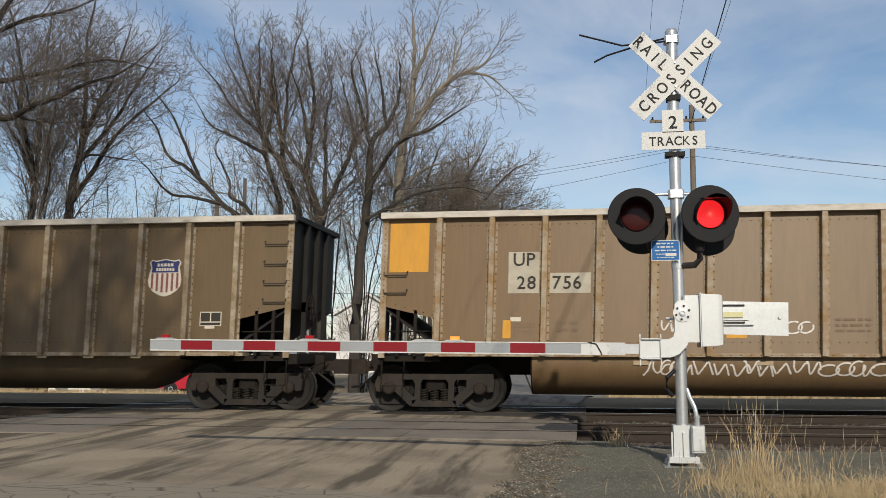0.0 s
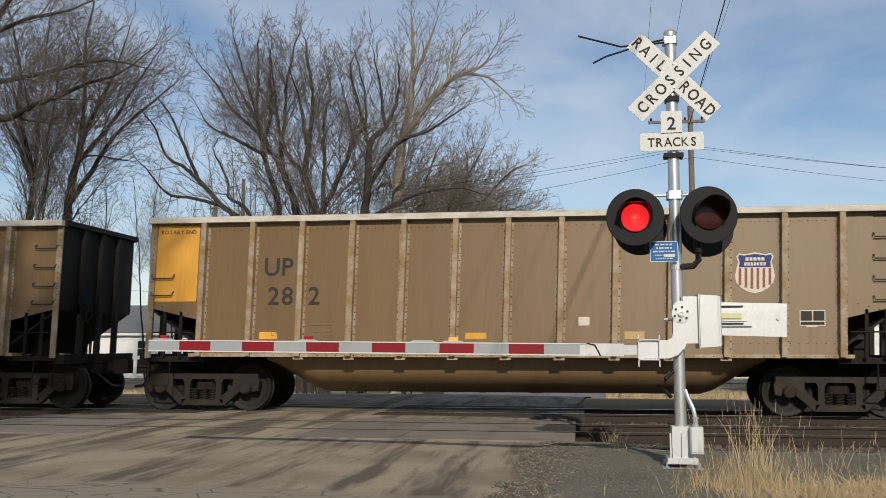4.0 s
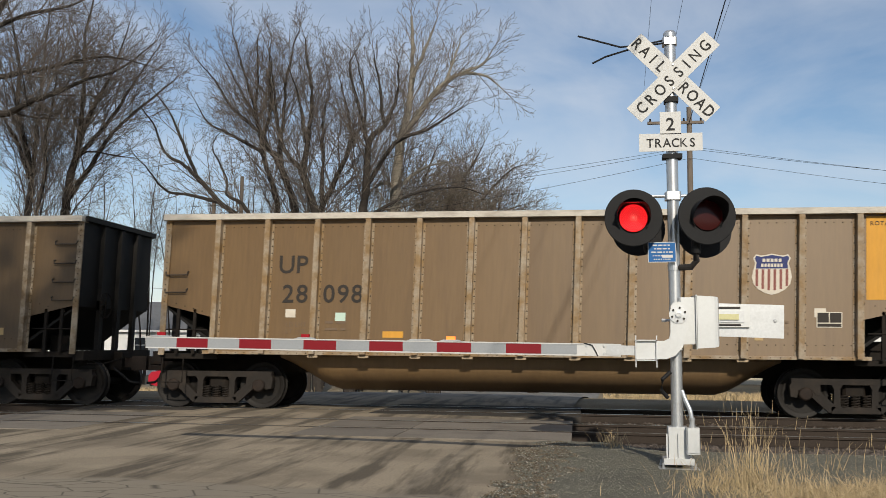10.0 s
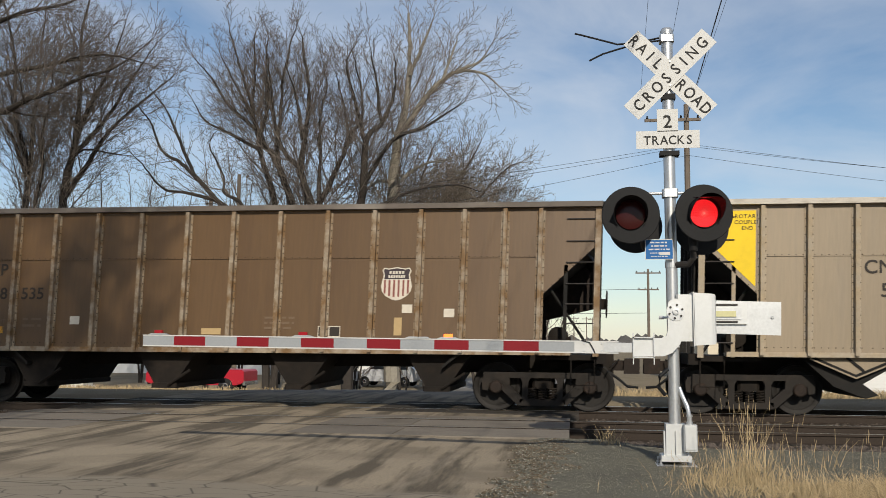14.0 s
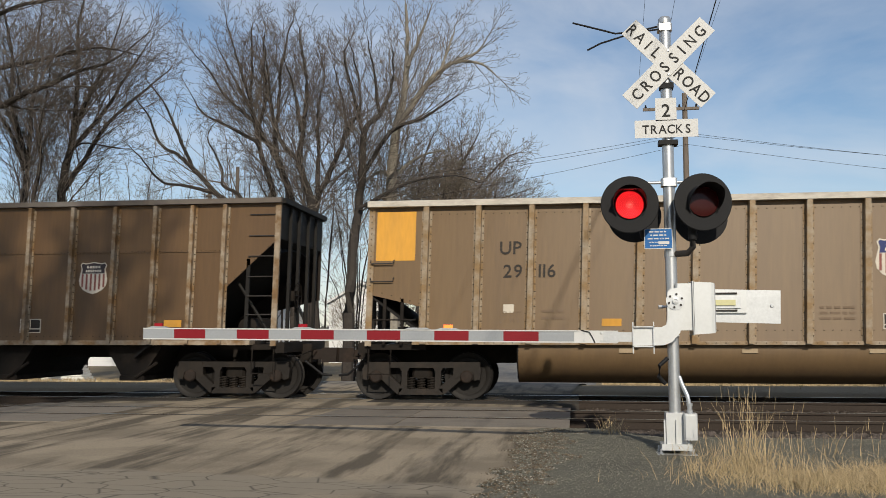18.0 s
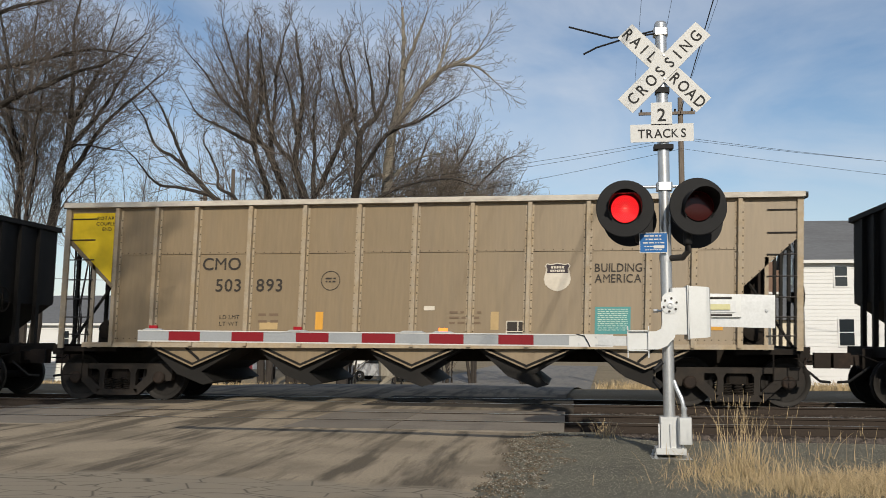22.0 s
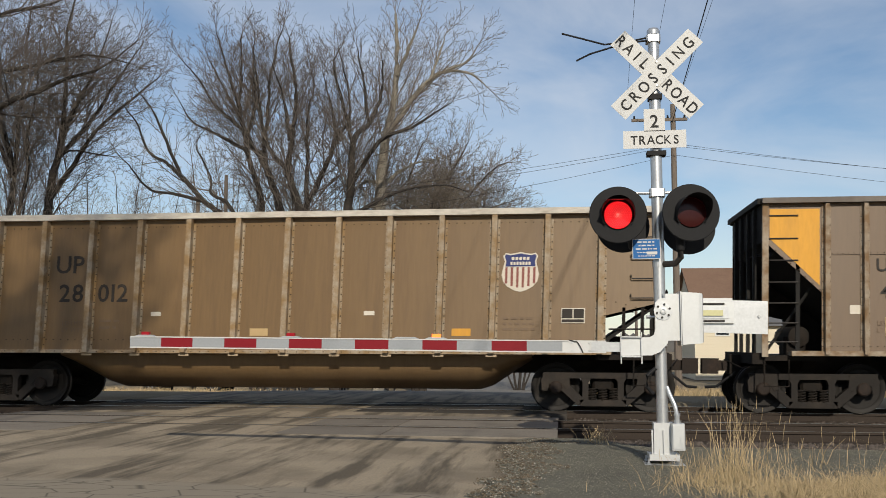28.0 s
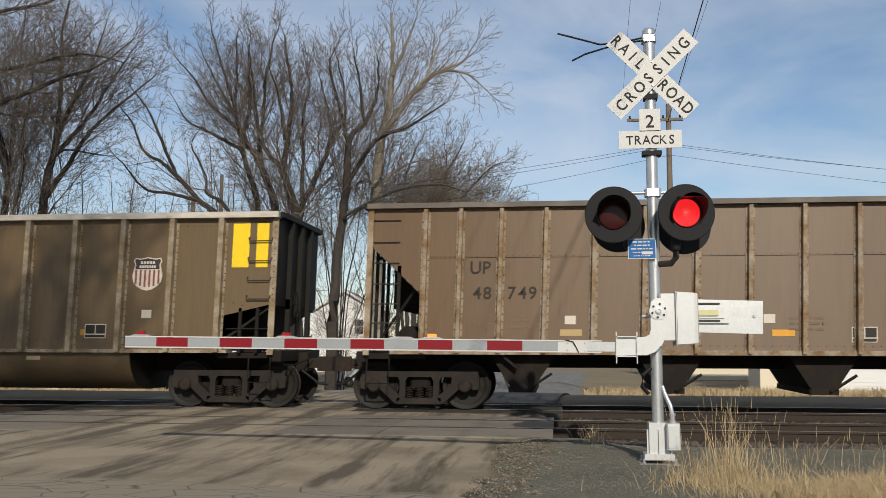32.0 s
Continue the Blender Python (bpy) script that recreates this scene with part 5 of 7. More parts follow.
    # orange and white small stickers
    for i in range(rnd.randint(2, 4)):
        b = p[1 + (k * 3 + i * 4) % (len(p) - 2)]
        w, hh = rnd.choice(((0.40, 0.12), (0.36, 0.14), (0.15, 0.34)))
        xa = b + rnd.uniform(0.18, 0.45)
        patch(car, xa, xa + w, 1.42, 1.42 + hh, rnd.choice((M["orange_paint"], M["orange_paint"], M["faded_tan"])), "small_patch", "small faded orange patch")
    for i in range(3):
        b = rnd.choice(p[:-1])
        xa = b + rnd.uniform(0.2, 0.6)
        zz = rnd.uniform(1.60, 1.85)
        patch(car, xa, xa + 0.2, zz, zz + rnd.choice((0.08, 0.16)), rnd.choice((M["white_dusty"], M["white_dusty"], M["pale_green"])), "sticker", "small pale sticker")
    if extra.count("teal"):
        xa = 0.42 if kind == "vee" else 4.0
        patch(car, xa + 3.0, xa + 3.65, 1.35, 1.85, M["teal"], "notice_board", "teal notice with pale writing")
        bars("notice_writing", 0.55, 0.42, 11, M["pale_green"], car, pose(xa + 3.325, y - 0.002, 1.60), fill=0.35, seed=3)
    if extra.count("words"):
        for i, w in enumerate(("BUILDING", "AMERICA")):
            lettering("side_words", w, 0.155, ink, car, pose(3.40, y, 2.50 - 0.20 * i), align="LEFT", squeeze=0.86)
    if extra.count("ring"):
        part("round_mark", Geo().lathe([(0.19, 0.0), (0.19, -0.004), (0.175, -0.004), (0.175, 0.0)], (-1.63, y + 0.004, 2.36), "y", 28, True), ink, car)
        bars("data_writing", 0.2, 0.12, 2, ink, car, pose(-1.63, y, 2.36), seed=2)
    if extra.count("graffiti"):
        if k == 1:
            scrawl(car, k, -2.2, 0.86, 0.24, 5.4, M["white_paint"])
            scrawl(car, k + 50, -1.9, 1.62, 0.20, 2.6, M["white_paint"])
        else:
            scrawl(car, k, -3.2, 1.30, 0.75, 5.6, M["white_paint"])
            scrawl(car, k + 3, -6.85, 3.05, 0.22, 0.45, M["ink_dusty"])
    if extra.count("tag"):
        scrawl(car, k, rnd.uniform(-4, 3), 1.55, 0.16, 0.9, M["ink_dusty"] if k % 2 else M["white_paint"])


def on_side(z):
    """How far out the car's side or its rounded tub lies at a height."""
    if z > 1.05:
        return -SIDE - 0.012
    u = min(max((1.08 - z) / 0.75, 0), 0.98)
    return -0.5 - math.sqrt(1 - u * u) - 0.012


def scrawl(car, k, x, z, size, length, mat):
    """Sprayed letters that cannot be read: bowls, slashes, hooks and zigzags side by side."""
    rnd, g, at = random.Random(k), Geo(), x
    w = 0.010 + size * 0.022
    while at < x + length:
        wide, tall, low = size * rnd.uniform(0.8, 1.7), size * rnd.uniform(0.8, 1.15), z - size * rnd.uniform(0.3, 0.6)
        shape = rnd.choice(("bowl", "hook", "slash", "zig", "bowl", "wave"))
        n = 22
        line = []
        for i in range(n + 1):
            t = i / n
            if shape == "bowl":
                a = radians(60 + 330 * t)
                p = (0.5 + 0.5 * math.cos(a), 0.5 + 0.5 * math.sin(a))
            elif shape == "hook":
                p = (0.15 + 0.1 * t, 1 - t) if t < 0.5 else (0.2 + 0.8 * (2 * t - 1), 0.5 - 0.5 * math.sin(math.pi * min(1.0, (2 * t - 1) * 1.4)) + 0.3 * (2 * t - 1))
            elif shape == "slash":
                p = (0.2 + 0.6 * t + 0.1 * math.sin(5 * t), 1.1 * t)
            elif shape == "zig":
                p = (t, abs((t * 3) % 2 - 1))
            else:
                p = (t, 0.5 + 0.45 * math.sin(2 * math.pi * t * 1.4 + 1))
            line.append(Vector((at + wide * p[0] + 0.15 * tall * p[1], 0, low + tall * p[1])))
        o = len(g.v)
        for i, q in enumerate(line):
            d = line[min(i + 1, n)] - line[max(i - 1, 0)]
            nrm = Vector((-d.z, 0, d.x)).normalized() * w if d.length > 1e-6 else Vector((0, 0, w))
            for e in (q + nrm, q - nrm):
                g.v.append((e.x, on_side(e.z), e.z))
        g.f += [(o + 2 * i, o + 2 * i + 1, o + 2 * i + 3, o + 2 * i + 2) for i in range(n)]
        at += wide * rnd.uniform(0.55, 0.95)
    tagged(part("graffiti", g, mat, car, "sprayed scrawl of paint"), kind="stuff")


T = {i: dict(sheet=material("tan_paint_%d" % i, (c[0] * 0.82, c[1] * 0.775, c[2] * 0.69), 0.50, spec=0.55, drawn=0.6, grain=0.30, scale=9, stain=0.65, stain_rgb=d, stain_scale=1.6, stretch=(1.8, 1, 0.16), bump=0.09, vary=0.05),
             post=material("tan_post_%d" % i, tuple(x * 1.30 for x in c), 0.5, grain=0.40, scale=14, stain=0.85, stain_rgb=(0.34, 0.29, 0.225), stain_scale=3, stain_low=0.40, stain_high=0.60, vary=0.06))
     for i, (c, d) in enumerate((((0.185, 0.118, 0.056), (0.115, 0.068, 0.031)), ((0.150, 0.106, 0.058), (0.096, 0.064, 0.034)), ((0.135, 0.080, 0.037), (0.080, 0.043, 0.020)),
                                 ((0.262, 0.205, 0.135), (0.19, 0.145, 0.094)), ((0.27, 0.19, 0.095), (0.19, 0.125, 0.058)), ((0.170, 0.108, 0.053), (0.11, 0.066, 0.032)), ((0.125, 0.085, 0.047), (0.075, 0.047, 0.024))))}
M["chord"] = material("worn_top_rail", (0.50, 0.46, 0.40), 0.55, grain=0.3, scale=12, stain=0.6, stain_rgb=(0.22, 0.18, 0.14), stain_scale=2.5, stretch=(1, 3, 3))
M["chord_dark"] = material("dark_top_rail", (0.12, 0.10, 0.085), 0.55, grain=0.3, scale=12, stain=0.5, stain_rgb=(0.35, 0.32, 0.28), stain_scale=1.5)
MASTERS = {}


def coal_car(kind, tint, corner=""):
    """A car of a kind, built once and copied after that."""
    key = (kind, tint, corner)
    if key in MASTERS:
        return copy_thing(MASTERS[key], Matrix())
    t = T[tint]
    chord = M["chord"] if kind in ("barrel", "tapered", "vee") else M["chord_dark"]
    if kind in ("barrel", "tapered"):
        car, wheels = build_gondola("coal_gondola", kind, (t["sheet"], t["post"], chord))
    else:
        gate_m = (M["end_black"] if tint == 4 else M["dark_green"]) if kind == "cnw" else t["sheet"]
        car, wheels = build_hopper("coal_hopper", kind, "chute" if kind == "chute" else "vee", (t["sheet"], t["post"], chord, gate_m), (M["dark_green"], -1 if tint == 4 else 1) if kind == "cnw" else None)
    # keep the bare car aside as the pattern for copies
    MASTERS[key] = car
    return car


# kind, tint, mark, number, left end paint, right end paint, shield, extras
CARS = [
    ("tapered", 1, "", None, "", "", "blue", ""), ("barrel", 0, "UP", ("28", "756"), "boxo", "", "blue", "white_box graffiti"), ("tapered", 0, "UP", ("28", "317"), "", "fullo", "blue", "tag"),
    ("vee", 3, "CMO", ("504", "028"), "", "trib", "", "teal ring"), ("tapered", 0, "UP", ("28", "237"), "", "fullo", "blue", ""), ("barrel", 0, "UP", ("28", "708"), "boxo", "", "blue", ""),
    ("tapered", 0, "UP", ("28", "2"), "fullo", "", "blue", ""), ("chute", 2, "", None, "", "", "dark", ""), ("chute", 2, "UP", ("48", "583"), "trio", "", "dark", ""),
    ("barrel", 2, "UP", ("29", "148"), "", "pairo", "blue", ""), ("vee", 3, "CMO", ("503", "643"), "", "triy", "dark", "words ring"), ("barrel", 0, "UP", ("28", "984"), "boxo", "", "blue", "white_box"),
    ("barrel", 6, "CMO", ("288", "707"), "boxy", "", "dark", ""), ("barrel", 6, "UP", ("29", "040"), "boxo", "", "dark", "white_box graffiti"), ("tapered", 0, "UP", ("28", "098"), "", "fullo", "blue", ""),
    ("tapered", 6, "UP", ("28", "265"), "", "fullo", "blue", "tag"), ("barrel", 6, "UP", ("29", "783"), "", "pairo", "blue", ""), ("cnw", 4, "CNW", "880047", "", "", "", ""),
    ("barrel", 0, "UP", ("29", "113"), "boxo", "", "dark", ""), ("chute", 2, "UP", ("48", "535"), "trio", "", "dark", ""), ("vee", 3, "CMO", ("503", "716"), "triy", "", "dark", "words ring tag"),
    ("tapered", 0, "UP", ("28", "140"), "", "", "blue", ""), ("tapered", 0, "", None, "", "", "blue", ""), ("tapered", 0, "UP", ("28", "332"), "fullo", "", "blue", ""),
    ("chute", 2, "UP", ("48", "565"), "triy", "", "dark", ""), ("barrel", 0, "UP", ("29", "116"), "boxo", "", "blue", ""), ("barrel", 0, "UP", ("29", "229"), "boxo", "", "blue", ""),
    ("barrel", 0, "UP", ("28", "127"), "boxo", "", "blue", ""), ("tapered", 0, "UP", ("28", "228"), "fullo", "", "blue", ""), ("barrel", 2, "UP", ("28", "886"), "boxo", "", "blue", ""),
    ("vee", 3, "CMO", ("503", "893"), "triy", "", "plain", "words ring teal"), ("barrel", 1, "CMO", ("288", "247"), "boxy", "", "dark", ""), ("tapered", 0, "UP", ("28", "201"), "", "fullo", "blue", "tag"),
    ("barrel", 0, "UP", ("29", "061"), "", "pairo", "blue", "white_box"), ("vee", 3, "CMO", ("503", "627"), "", "triy", "dark", "words ring teal tag"), ("barrel", 0, "UP", ("29", "382"), "", "", "blue", ""),
    ("tapered", 0, "UP", ("28", "061"), "", "", "blue", ""), ("barrel", 0, "", None, "", "", "dark", ""), ("tapered", 0, "UP", ("28", "012"), "fullo", "", "blue", ""),
    ("chute", 2, "UP", ("48", "878"), "trio", "", "plain", ""), ("vee", 3, "UP", ("94", "502"), "", "triy", "blue", "ring"), ("barrel", 1, "UP", ("29", "000"), "", "pairo", "dark", ""),
    ("cnw", 5, "CNW", "880221", "", "", "", ""), ("barrel", 1, "CMO", ("288", "315"), "", "pairy", "dark", ""), ("chute", 2, "UP", ("48", "749"), "", "", "dark", ""),
]
LABELS = {"tapered": "dusty tan coal gondola with tapered tub and black ends", "barrel": "dusty brown coal gondola with a rounded tub and riveted posts",
          "chute": "dark brown coal hopper with open ends and black discharge chutes", "vee": "pale tan coal hopper with V-shaped gates and open ends",
          "cnw": "ochre coal hopper with dark green ends and large worn letters"}
TRAIN = []
for _k, _spec in enumerate(CARS):
    coal_car(_spec[0], _spec[1]) if (_spec[0], _spec[1], "") not in MASTERS else None
for _k, _spec in enumerate(CARS):
    _car = copy_thing(MASTERS[(_spec[0], _spec[1], "")], Matrix())
    _sets = [o for o in _car.children if o.name.startswith("wheelset")]
    tagged(_car, LABELS[_spec[0]], "coal car", "coal cars of the train")
    dress(_car, _k, _spec)
    TRAIN.append((_car, _sets))
for _m in MASTERS.values():
    for _o in (*_m.children_recursive, _m):
        bpy.data.objects.remove(_o)


# ---- bare trees behind the train ----
def bar_mesh(name, segs, sides, mat):
    """Many thin tapered bars (start, end, radius, end radius) as one mesh."""
    k = len(segs)
    a = np.array([s[0] for s in segs])
    b = np.array([s[1] for s in segs])
    rad = np.array([(s[2], s[3]) for s in segs])
    d = b - a
    d /= np.maximum(np.linalg.norm(d, axis=1, keepdims=True), 1e-6)
    s = np.cross(d, (0.3, 0.2, 1.0))
    s /= np.maximum(np.linalg.norm(s, axis=1, keepdims=True), 1e-6)
    u = np.cross(s, d)
    t = np.arange(sides) * 2 * math.pi / sides
    ring = s[:, None, :] * np.cos(t)[None, :, None] + u[:, None, :] * np.sin(t)[None, :, None]
    co = np.stack([a[:, None, :] + ring * rad[:, 0, None, None], b[:, None, :] + ring * rad[:, 1, None, None]], 1)
    j = np.arange(sides)
    quad = np.stack([j, (j + 1) % sides, sides + (j + 1) % sides, sides + j], 1)
    idx = (quad[None] + (np.arange(k) * 2 * sides)[:, None, None]).reshape(-1)
    me = bpy.data.meshes.new(name)
    me.vertices.add(k * 2 * sides)
    me.vertices.foreach_set("co", co.reshape(-1))
    me.loops.add(len(idx))
    me.loops.foreach_set("vertex_index", idx.astype(np.int32))
    me.polygons.add(k * sides)
    me.polygons.foreach_set("loop_start", np.arange(0, len(idx), 4, dtype=np.int32))
    me.update(calc_edges=True)
    me.materials.append(mat)
    return me


def turned(rnd, d, angle, spin):
    """d bent away by an angle, towards a side given by spin."""
    ax = d.cross(Vector((0.21, 0.13, 1.0)))
    ax = ax.normalized() if ax.length > 1e-3 else Vector((1, 0, 0))
    ax = Matrix.Rotation(spin, 3, d) @ ax
    return (Matrix.Rotation(angle, 3, ax) @ d).normalized()


def sprout(rnd, out, p, d, length, r, lev, thin, up, full):
    """A branch that wanders upwards and bears lesser branches, down to fine twigs."""
    step = (0.40, 0.31, 0.26, 0.24, 0.22)[lev]
    n = max(2, int(length / step + 0.5))
    spin, q, dd = rnd.uniform(0, 6.28), p, d
    for i in range(n):
        dd = (dd + Vector((rnd.gauss(0, 0.075), rnd.gauss(0, 0.075), rnd.gauss(up, 0.06)))).normalized()
        w = q + dd * (length / n)
        ra, rb = max(r * (1 - 0.75 * i / n), thin), max(r * (1 - 0.75 * (i + 1) / n), thin)
        out.append((q[:], w[:], ra, rb))
        q = w
        if lev < 4 and (i or lev > 1) and rnd.random() < (0, 1.0, 0.95, 0.80)[lev] * full:
            spin += 2.4 + rnd.uniform(-0.6, 0.6)
            t = (i + 1) / n
            short = length * rnd.uniform(0.36, 0.74) * (1.0 - 0.4 * t)
            sprout(rnd, out, q, turned(rnd, dd, rnd.uniform(0.38, 0.85), spin), max(short, 0.2), max(rb * 0.6, thin), lev + 1, thin, up, full)


def grown_tree(x, y, seed, bark, twig_m, boughs, label, group="bare trees behind the tracks", thin=0.0082, up=0.045, full=1.0, bare=0.25, reach=1.0, low=6.5):
    """A bare tree. boughs: (radius, points across and up from the foot) of its main limbs, the first one the trunk; the rest grows by chance."""
    rnd = random.Random(seed)
    T_ = thing("tree", label, "tree", group, at=pose(x, y, ground_z(x, y), 0, 0, 7.7))
    wood, out = Geo(), []
    for b, (rad, pts) in enumerate(boughs):
        rough = [Vector((px, 0.0 if i == 0 else rnd.gauss(0, 0.35), pz)) for i, (px, pz) in enumerate(pts)]
        line = []
        for i in range(len(rough) - 1):
            p0, p1, p2, p3 = (rough[max(0, min(len(rough) - 1, i + e))] for e in (-1, 0, 1, 2))
            for s in range(5):
                t = s / 5
                line.append(0.5 * (2 * p1 + (p2 - p0) * t + (2 * p0 - 5 * p1 + 4 * p2 - p3) * t * t + (3 * p1 - p0 - 3 * p2 + p3) * t ** 3)
                            + Vector((rnd.gauss(0, 0.022), rnd.gauss(0, 0.022), 0)))
        line.append(rough[-1])
        wood.tube(line, rad, 8, max(0.12 * rad, 0.016))
        total = sum((line[i + 1] - line[i]).length for i in range(len(line) - 1))
        gone, due, spin = 0.0, total * bare, rnd.uniform(0, 6.28)
        for i in range(len(line) - 1):
            d = line[i + 1] - line[i]
            gone += d.length
            if line[i].z < low:
                due = max(due, gone)
                continue
            while due < gone:
                spin += 2.4 + rnd.uniform(-0.5, 0.5)
                rem = total - due
                far = min(max(0.42 * rem + 1.0, 1.1), 3.5) * rnd.uniform(0.6, 1.15) * reach
                here = max(rad * (1 - 0.88 * due / total), 0.016)
                p = line[i + 1] - d * min(1.0, (gone - due) / max(d.length, 1e-6))
                sprout(rnd, out, p, turned(rnd, d.normalized(), rnd.uniform(0.4, 0.85), spin), far, min(here * 0.55, 0.010 + 0.012 * far), 1, thin, up, full)
                due += rnd.uniform(0.30, 0.50) / full
        d = (line[-1] - line[-2]).normalized()
        for k in range(3):
            sprout(rnd, out, line[-1], turned(rnd, d, rnd.uniform(0.1, 0.5), rnd.uniform(0, 6.28)), rnd.uniform(0.9, 1.7) * reach, 0.016, 2, thin, up, full)
    part("trunk", wood, bark, T_, "bare trunk and limbs", True)
    part("crown", bar_mesh("crown", out, 3, twig_m), twig_m, T_, "crown of fine bare twigs")
    return T_


def chance_boughs(seed, stems, height, spread, rad, low=0.05):
    """Main limbs of a tree of which little is seen: stems that rise from one foot and part."""
    rnd, made = random.Random(seed), []
    for s in range(stems):
        a = spread * (-1 + 2 * (s + 0.5) / stems + rnd.uniform(-0.3, 0.3))
        h = height * rnd.uniform(0.8, 1.05)
        made.append((rad * rnd.uniform(0.7, 1.1), [(a * low, -0.3), (a * 0.25, h * 0.35), (a * 0.6 + rnd.uniform(-0.3, 0.3), h * 0.7), (a, h)]))
    return made


BARK, TWIG, PALE = M["bark"], M["twig"], M["twig_pale"]
grown_tree(-26.34, 37.68, 3, BARK, TWIG, [
    (0.42, [(-1.2, -0.3), (-1.0, 6.0), (-0.9, 11.0), (-0.6, 13.4), (0.3, 15.3), (1.4, 17.0), (2.6, 18.6)]),
    (0.20, [(-0.9, 10.8), (0.6, 11.8), (1.7, 12.0), (3.1, 12.2), (4.2, 12.9), (5.2, 13.4), (6.6, 13.9), (8.0, 15.2)]),
    (0.17, [(-0.8, 12.0), (0.6, 13.4), (1.6, 13.7), (3.7, 14.1), (6.0, 14.4), (7.8, 14.2)]),
    (0.20, [(-0.8, 12.5), (-0.9, 15.0), (-0.4, 17.0), (-0.2, 19.4)]),
    (0.12, [(0.4, 15.5), (2.4, 16.4), (4.2, 16.8), (6.0, 17.6)])], "bare tree with long thick level limbs", full=1.1, bare=0.3)
grown_tree(-25.34, 43.95, 4, BARK, TWIG, [
    (0.31, [(-0.8, -0.3), (-0.5, 4.0), (0.0, 8.0), (0.4, 10.4), (0.6, 12.1), (0.7, 15.1), (0.7, 17.7), (0.9, 20.1)]),
    (0.15, [(0.2, 9.4), (1.3, 11.4), (2.5, 12.9), (4.2, 14.6), (5.4, 15.8)]),
    (0.14, [(0.6, 12.1), (1.5, 14.2), (2.5, 16.2), (3.0, 18.5)]),
    (0.13, [(0.6, 11.6), (2.0, 13.6), (3.6, 15.6), (4.4, 17.6)]),
    (0.07, [(0.4, 10.1), (1.1, 11.7), (2.6, 11.7), (3.3, 11.6)])], "tall bare tree whose dark trunk forks and leans", bare=0.15)
grown_tree(-28.58, 46.47, 5, BARK, TWIG, [
    (0.27, [(0.2, -0.3), (0.1, 4.5), (0.0, 8.8), (-0.1, 11.4), (-0.5, 14.4), (-1.0, 17.6), (-1.5, 20.8)]),
    (0.13, [(-0.1, 11.2), (-1.0, 13.2), (-1.7, 14.5), (-2.8, 16.4)]),
    (0.15, [(0.0, 10.0), (0.0, 14.4), (0.1, 17.9), (0.5, 20.7)])], "tall bare tree with close upright limbs", bare=0.1)
grown_tree(-25.79, 42.95, 6, BARK, TWIG, [(0.15, [(-0.3, -0.3), (-0.2, 4.0), (0.0, 8.1), (0.2, 10.7), (0.0, 12.4), (0.1, 14.7), (0.4, 17.3)])], "slender bare tree with a crooked dark trunk", bare=0.1)
grown_tree(-17.14, 46.47, 7, BARK, TWIG, [
    (0.21, [(1.8, -0.3), (1.6, 4.0), (1.0, 7.6), (0.0, 9.0), (-0.9, 9.7), (-2.1, 11.0), (-2.9, 11.7), (-4.0, 12.4), (-4.6, 13.9), (-5.5, 14.9)]),
    (0.10, [(-2.2, 11.1), (-3.0, 13.1), (-3.6, 14.3), (-4.6, 15.6)]),
    (0.10, [(-0.9, 9.7), (-2.5, 10.1), (-3.7, 10.3), (-4.5, 11.3), (-5.3, 12.1)]),
    (0.11, [(1.1, 7.4), (0.5, 9.4), (-0.4, 10.0), (-0.8, 11.1), (-1.3, 12.5), (-1.1, 13.5)])], "small crooked bare tree leaning over", full=0.72, bare=0.2, reach=0.75)
grown_tree(-15.13, 46.47, 8, BARK, TWIG, [
    (0.21, [(0.3, -0.3), (0.1, 4.5), (0.0, 8.8), (-0.3, 10.7), (-0.8, 12.1), (-1.0, 13.5), (-1.6, 15.7), (-2.2, 17.5), (-2.5, 18.6)]),
    (0.10, [(-0.8, 12.3), (-2.3, 13.1), (-3.7, 13.9), (-4.3, 14.9)]),
    (0.10, [(-1.0, 13.4), (-2.5, 14.7), (-3.4, 16.1), (-4.1, 16.9)]),
    (0.11, [(-0.9, 12.6), (-0.4, 14.6), (-0.6, 16.9), (-0.5, 18.3)])], "bare tree leaning outwards from a close group", full=0.95, bare=0.15)
grown_tree(-14.26, 47.09, 9, BARK, TWIG, [
    (0.27, [(0.3, -0.3), (0.2, 4.5), (0.0, 8.9), (-0.6, 10.9), (-1.2, 12.2), (-1.8, 13.0), (-2.2, 14.3), (-2.2, 16.6), (-2.2, 18.5)]),
    (0.16, [(-0.7, 11.1), (-1.0, 12.7), (-0.8, 14.0), (-0.7, 15.8), (-0.5, 17.9), (-0.1, 19.1)]),
    (0.11, [(-1.4, 12.4), (-2.4, 14.5), (-3.5, 16.4), (-4.0, 17.5)])], "bare tree forked into several dark ascending stems", full=0.95, bare=0.15)
grown_tree(-12.89, 45.84, 10, BARK, TWIG, [
    (0.28, [(0.3, -0.3), (0.2, 4.5), (0.0, 8.8), (-0.4, 10.3), (-0.6, 11.2), (-0.5, 12.9), (-0.2, 14.8), (-0.6, 16.9), (-0.7, 17.9)]),
    (0.14, [(-0.5, 11.0), (-1.5, 12.0), (-2.0, 13.3), (-2.2, 15.5), (-2.5, 17.2)]),
    (0.10, [(-0.6, 12.6), (-0.9, 14.7), (-1.5, 16.5)])], "bare tree with a thick dark trunk and forked limbs", full=0.95, bare=0.12)
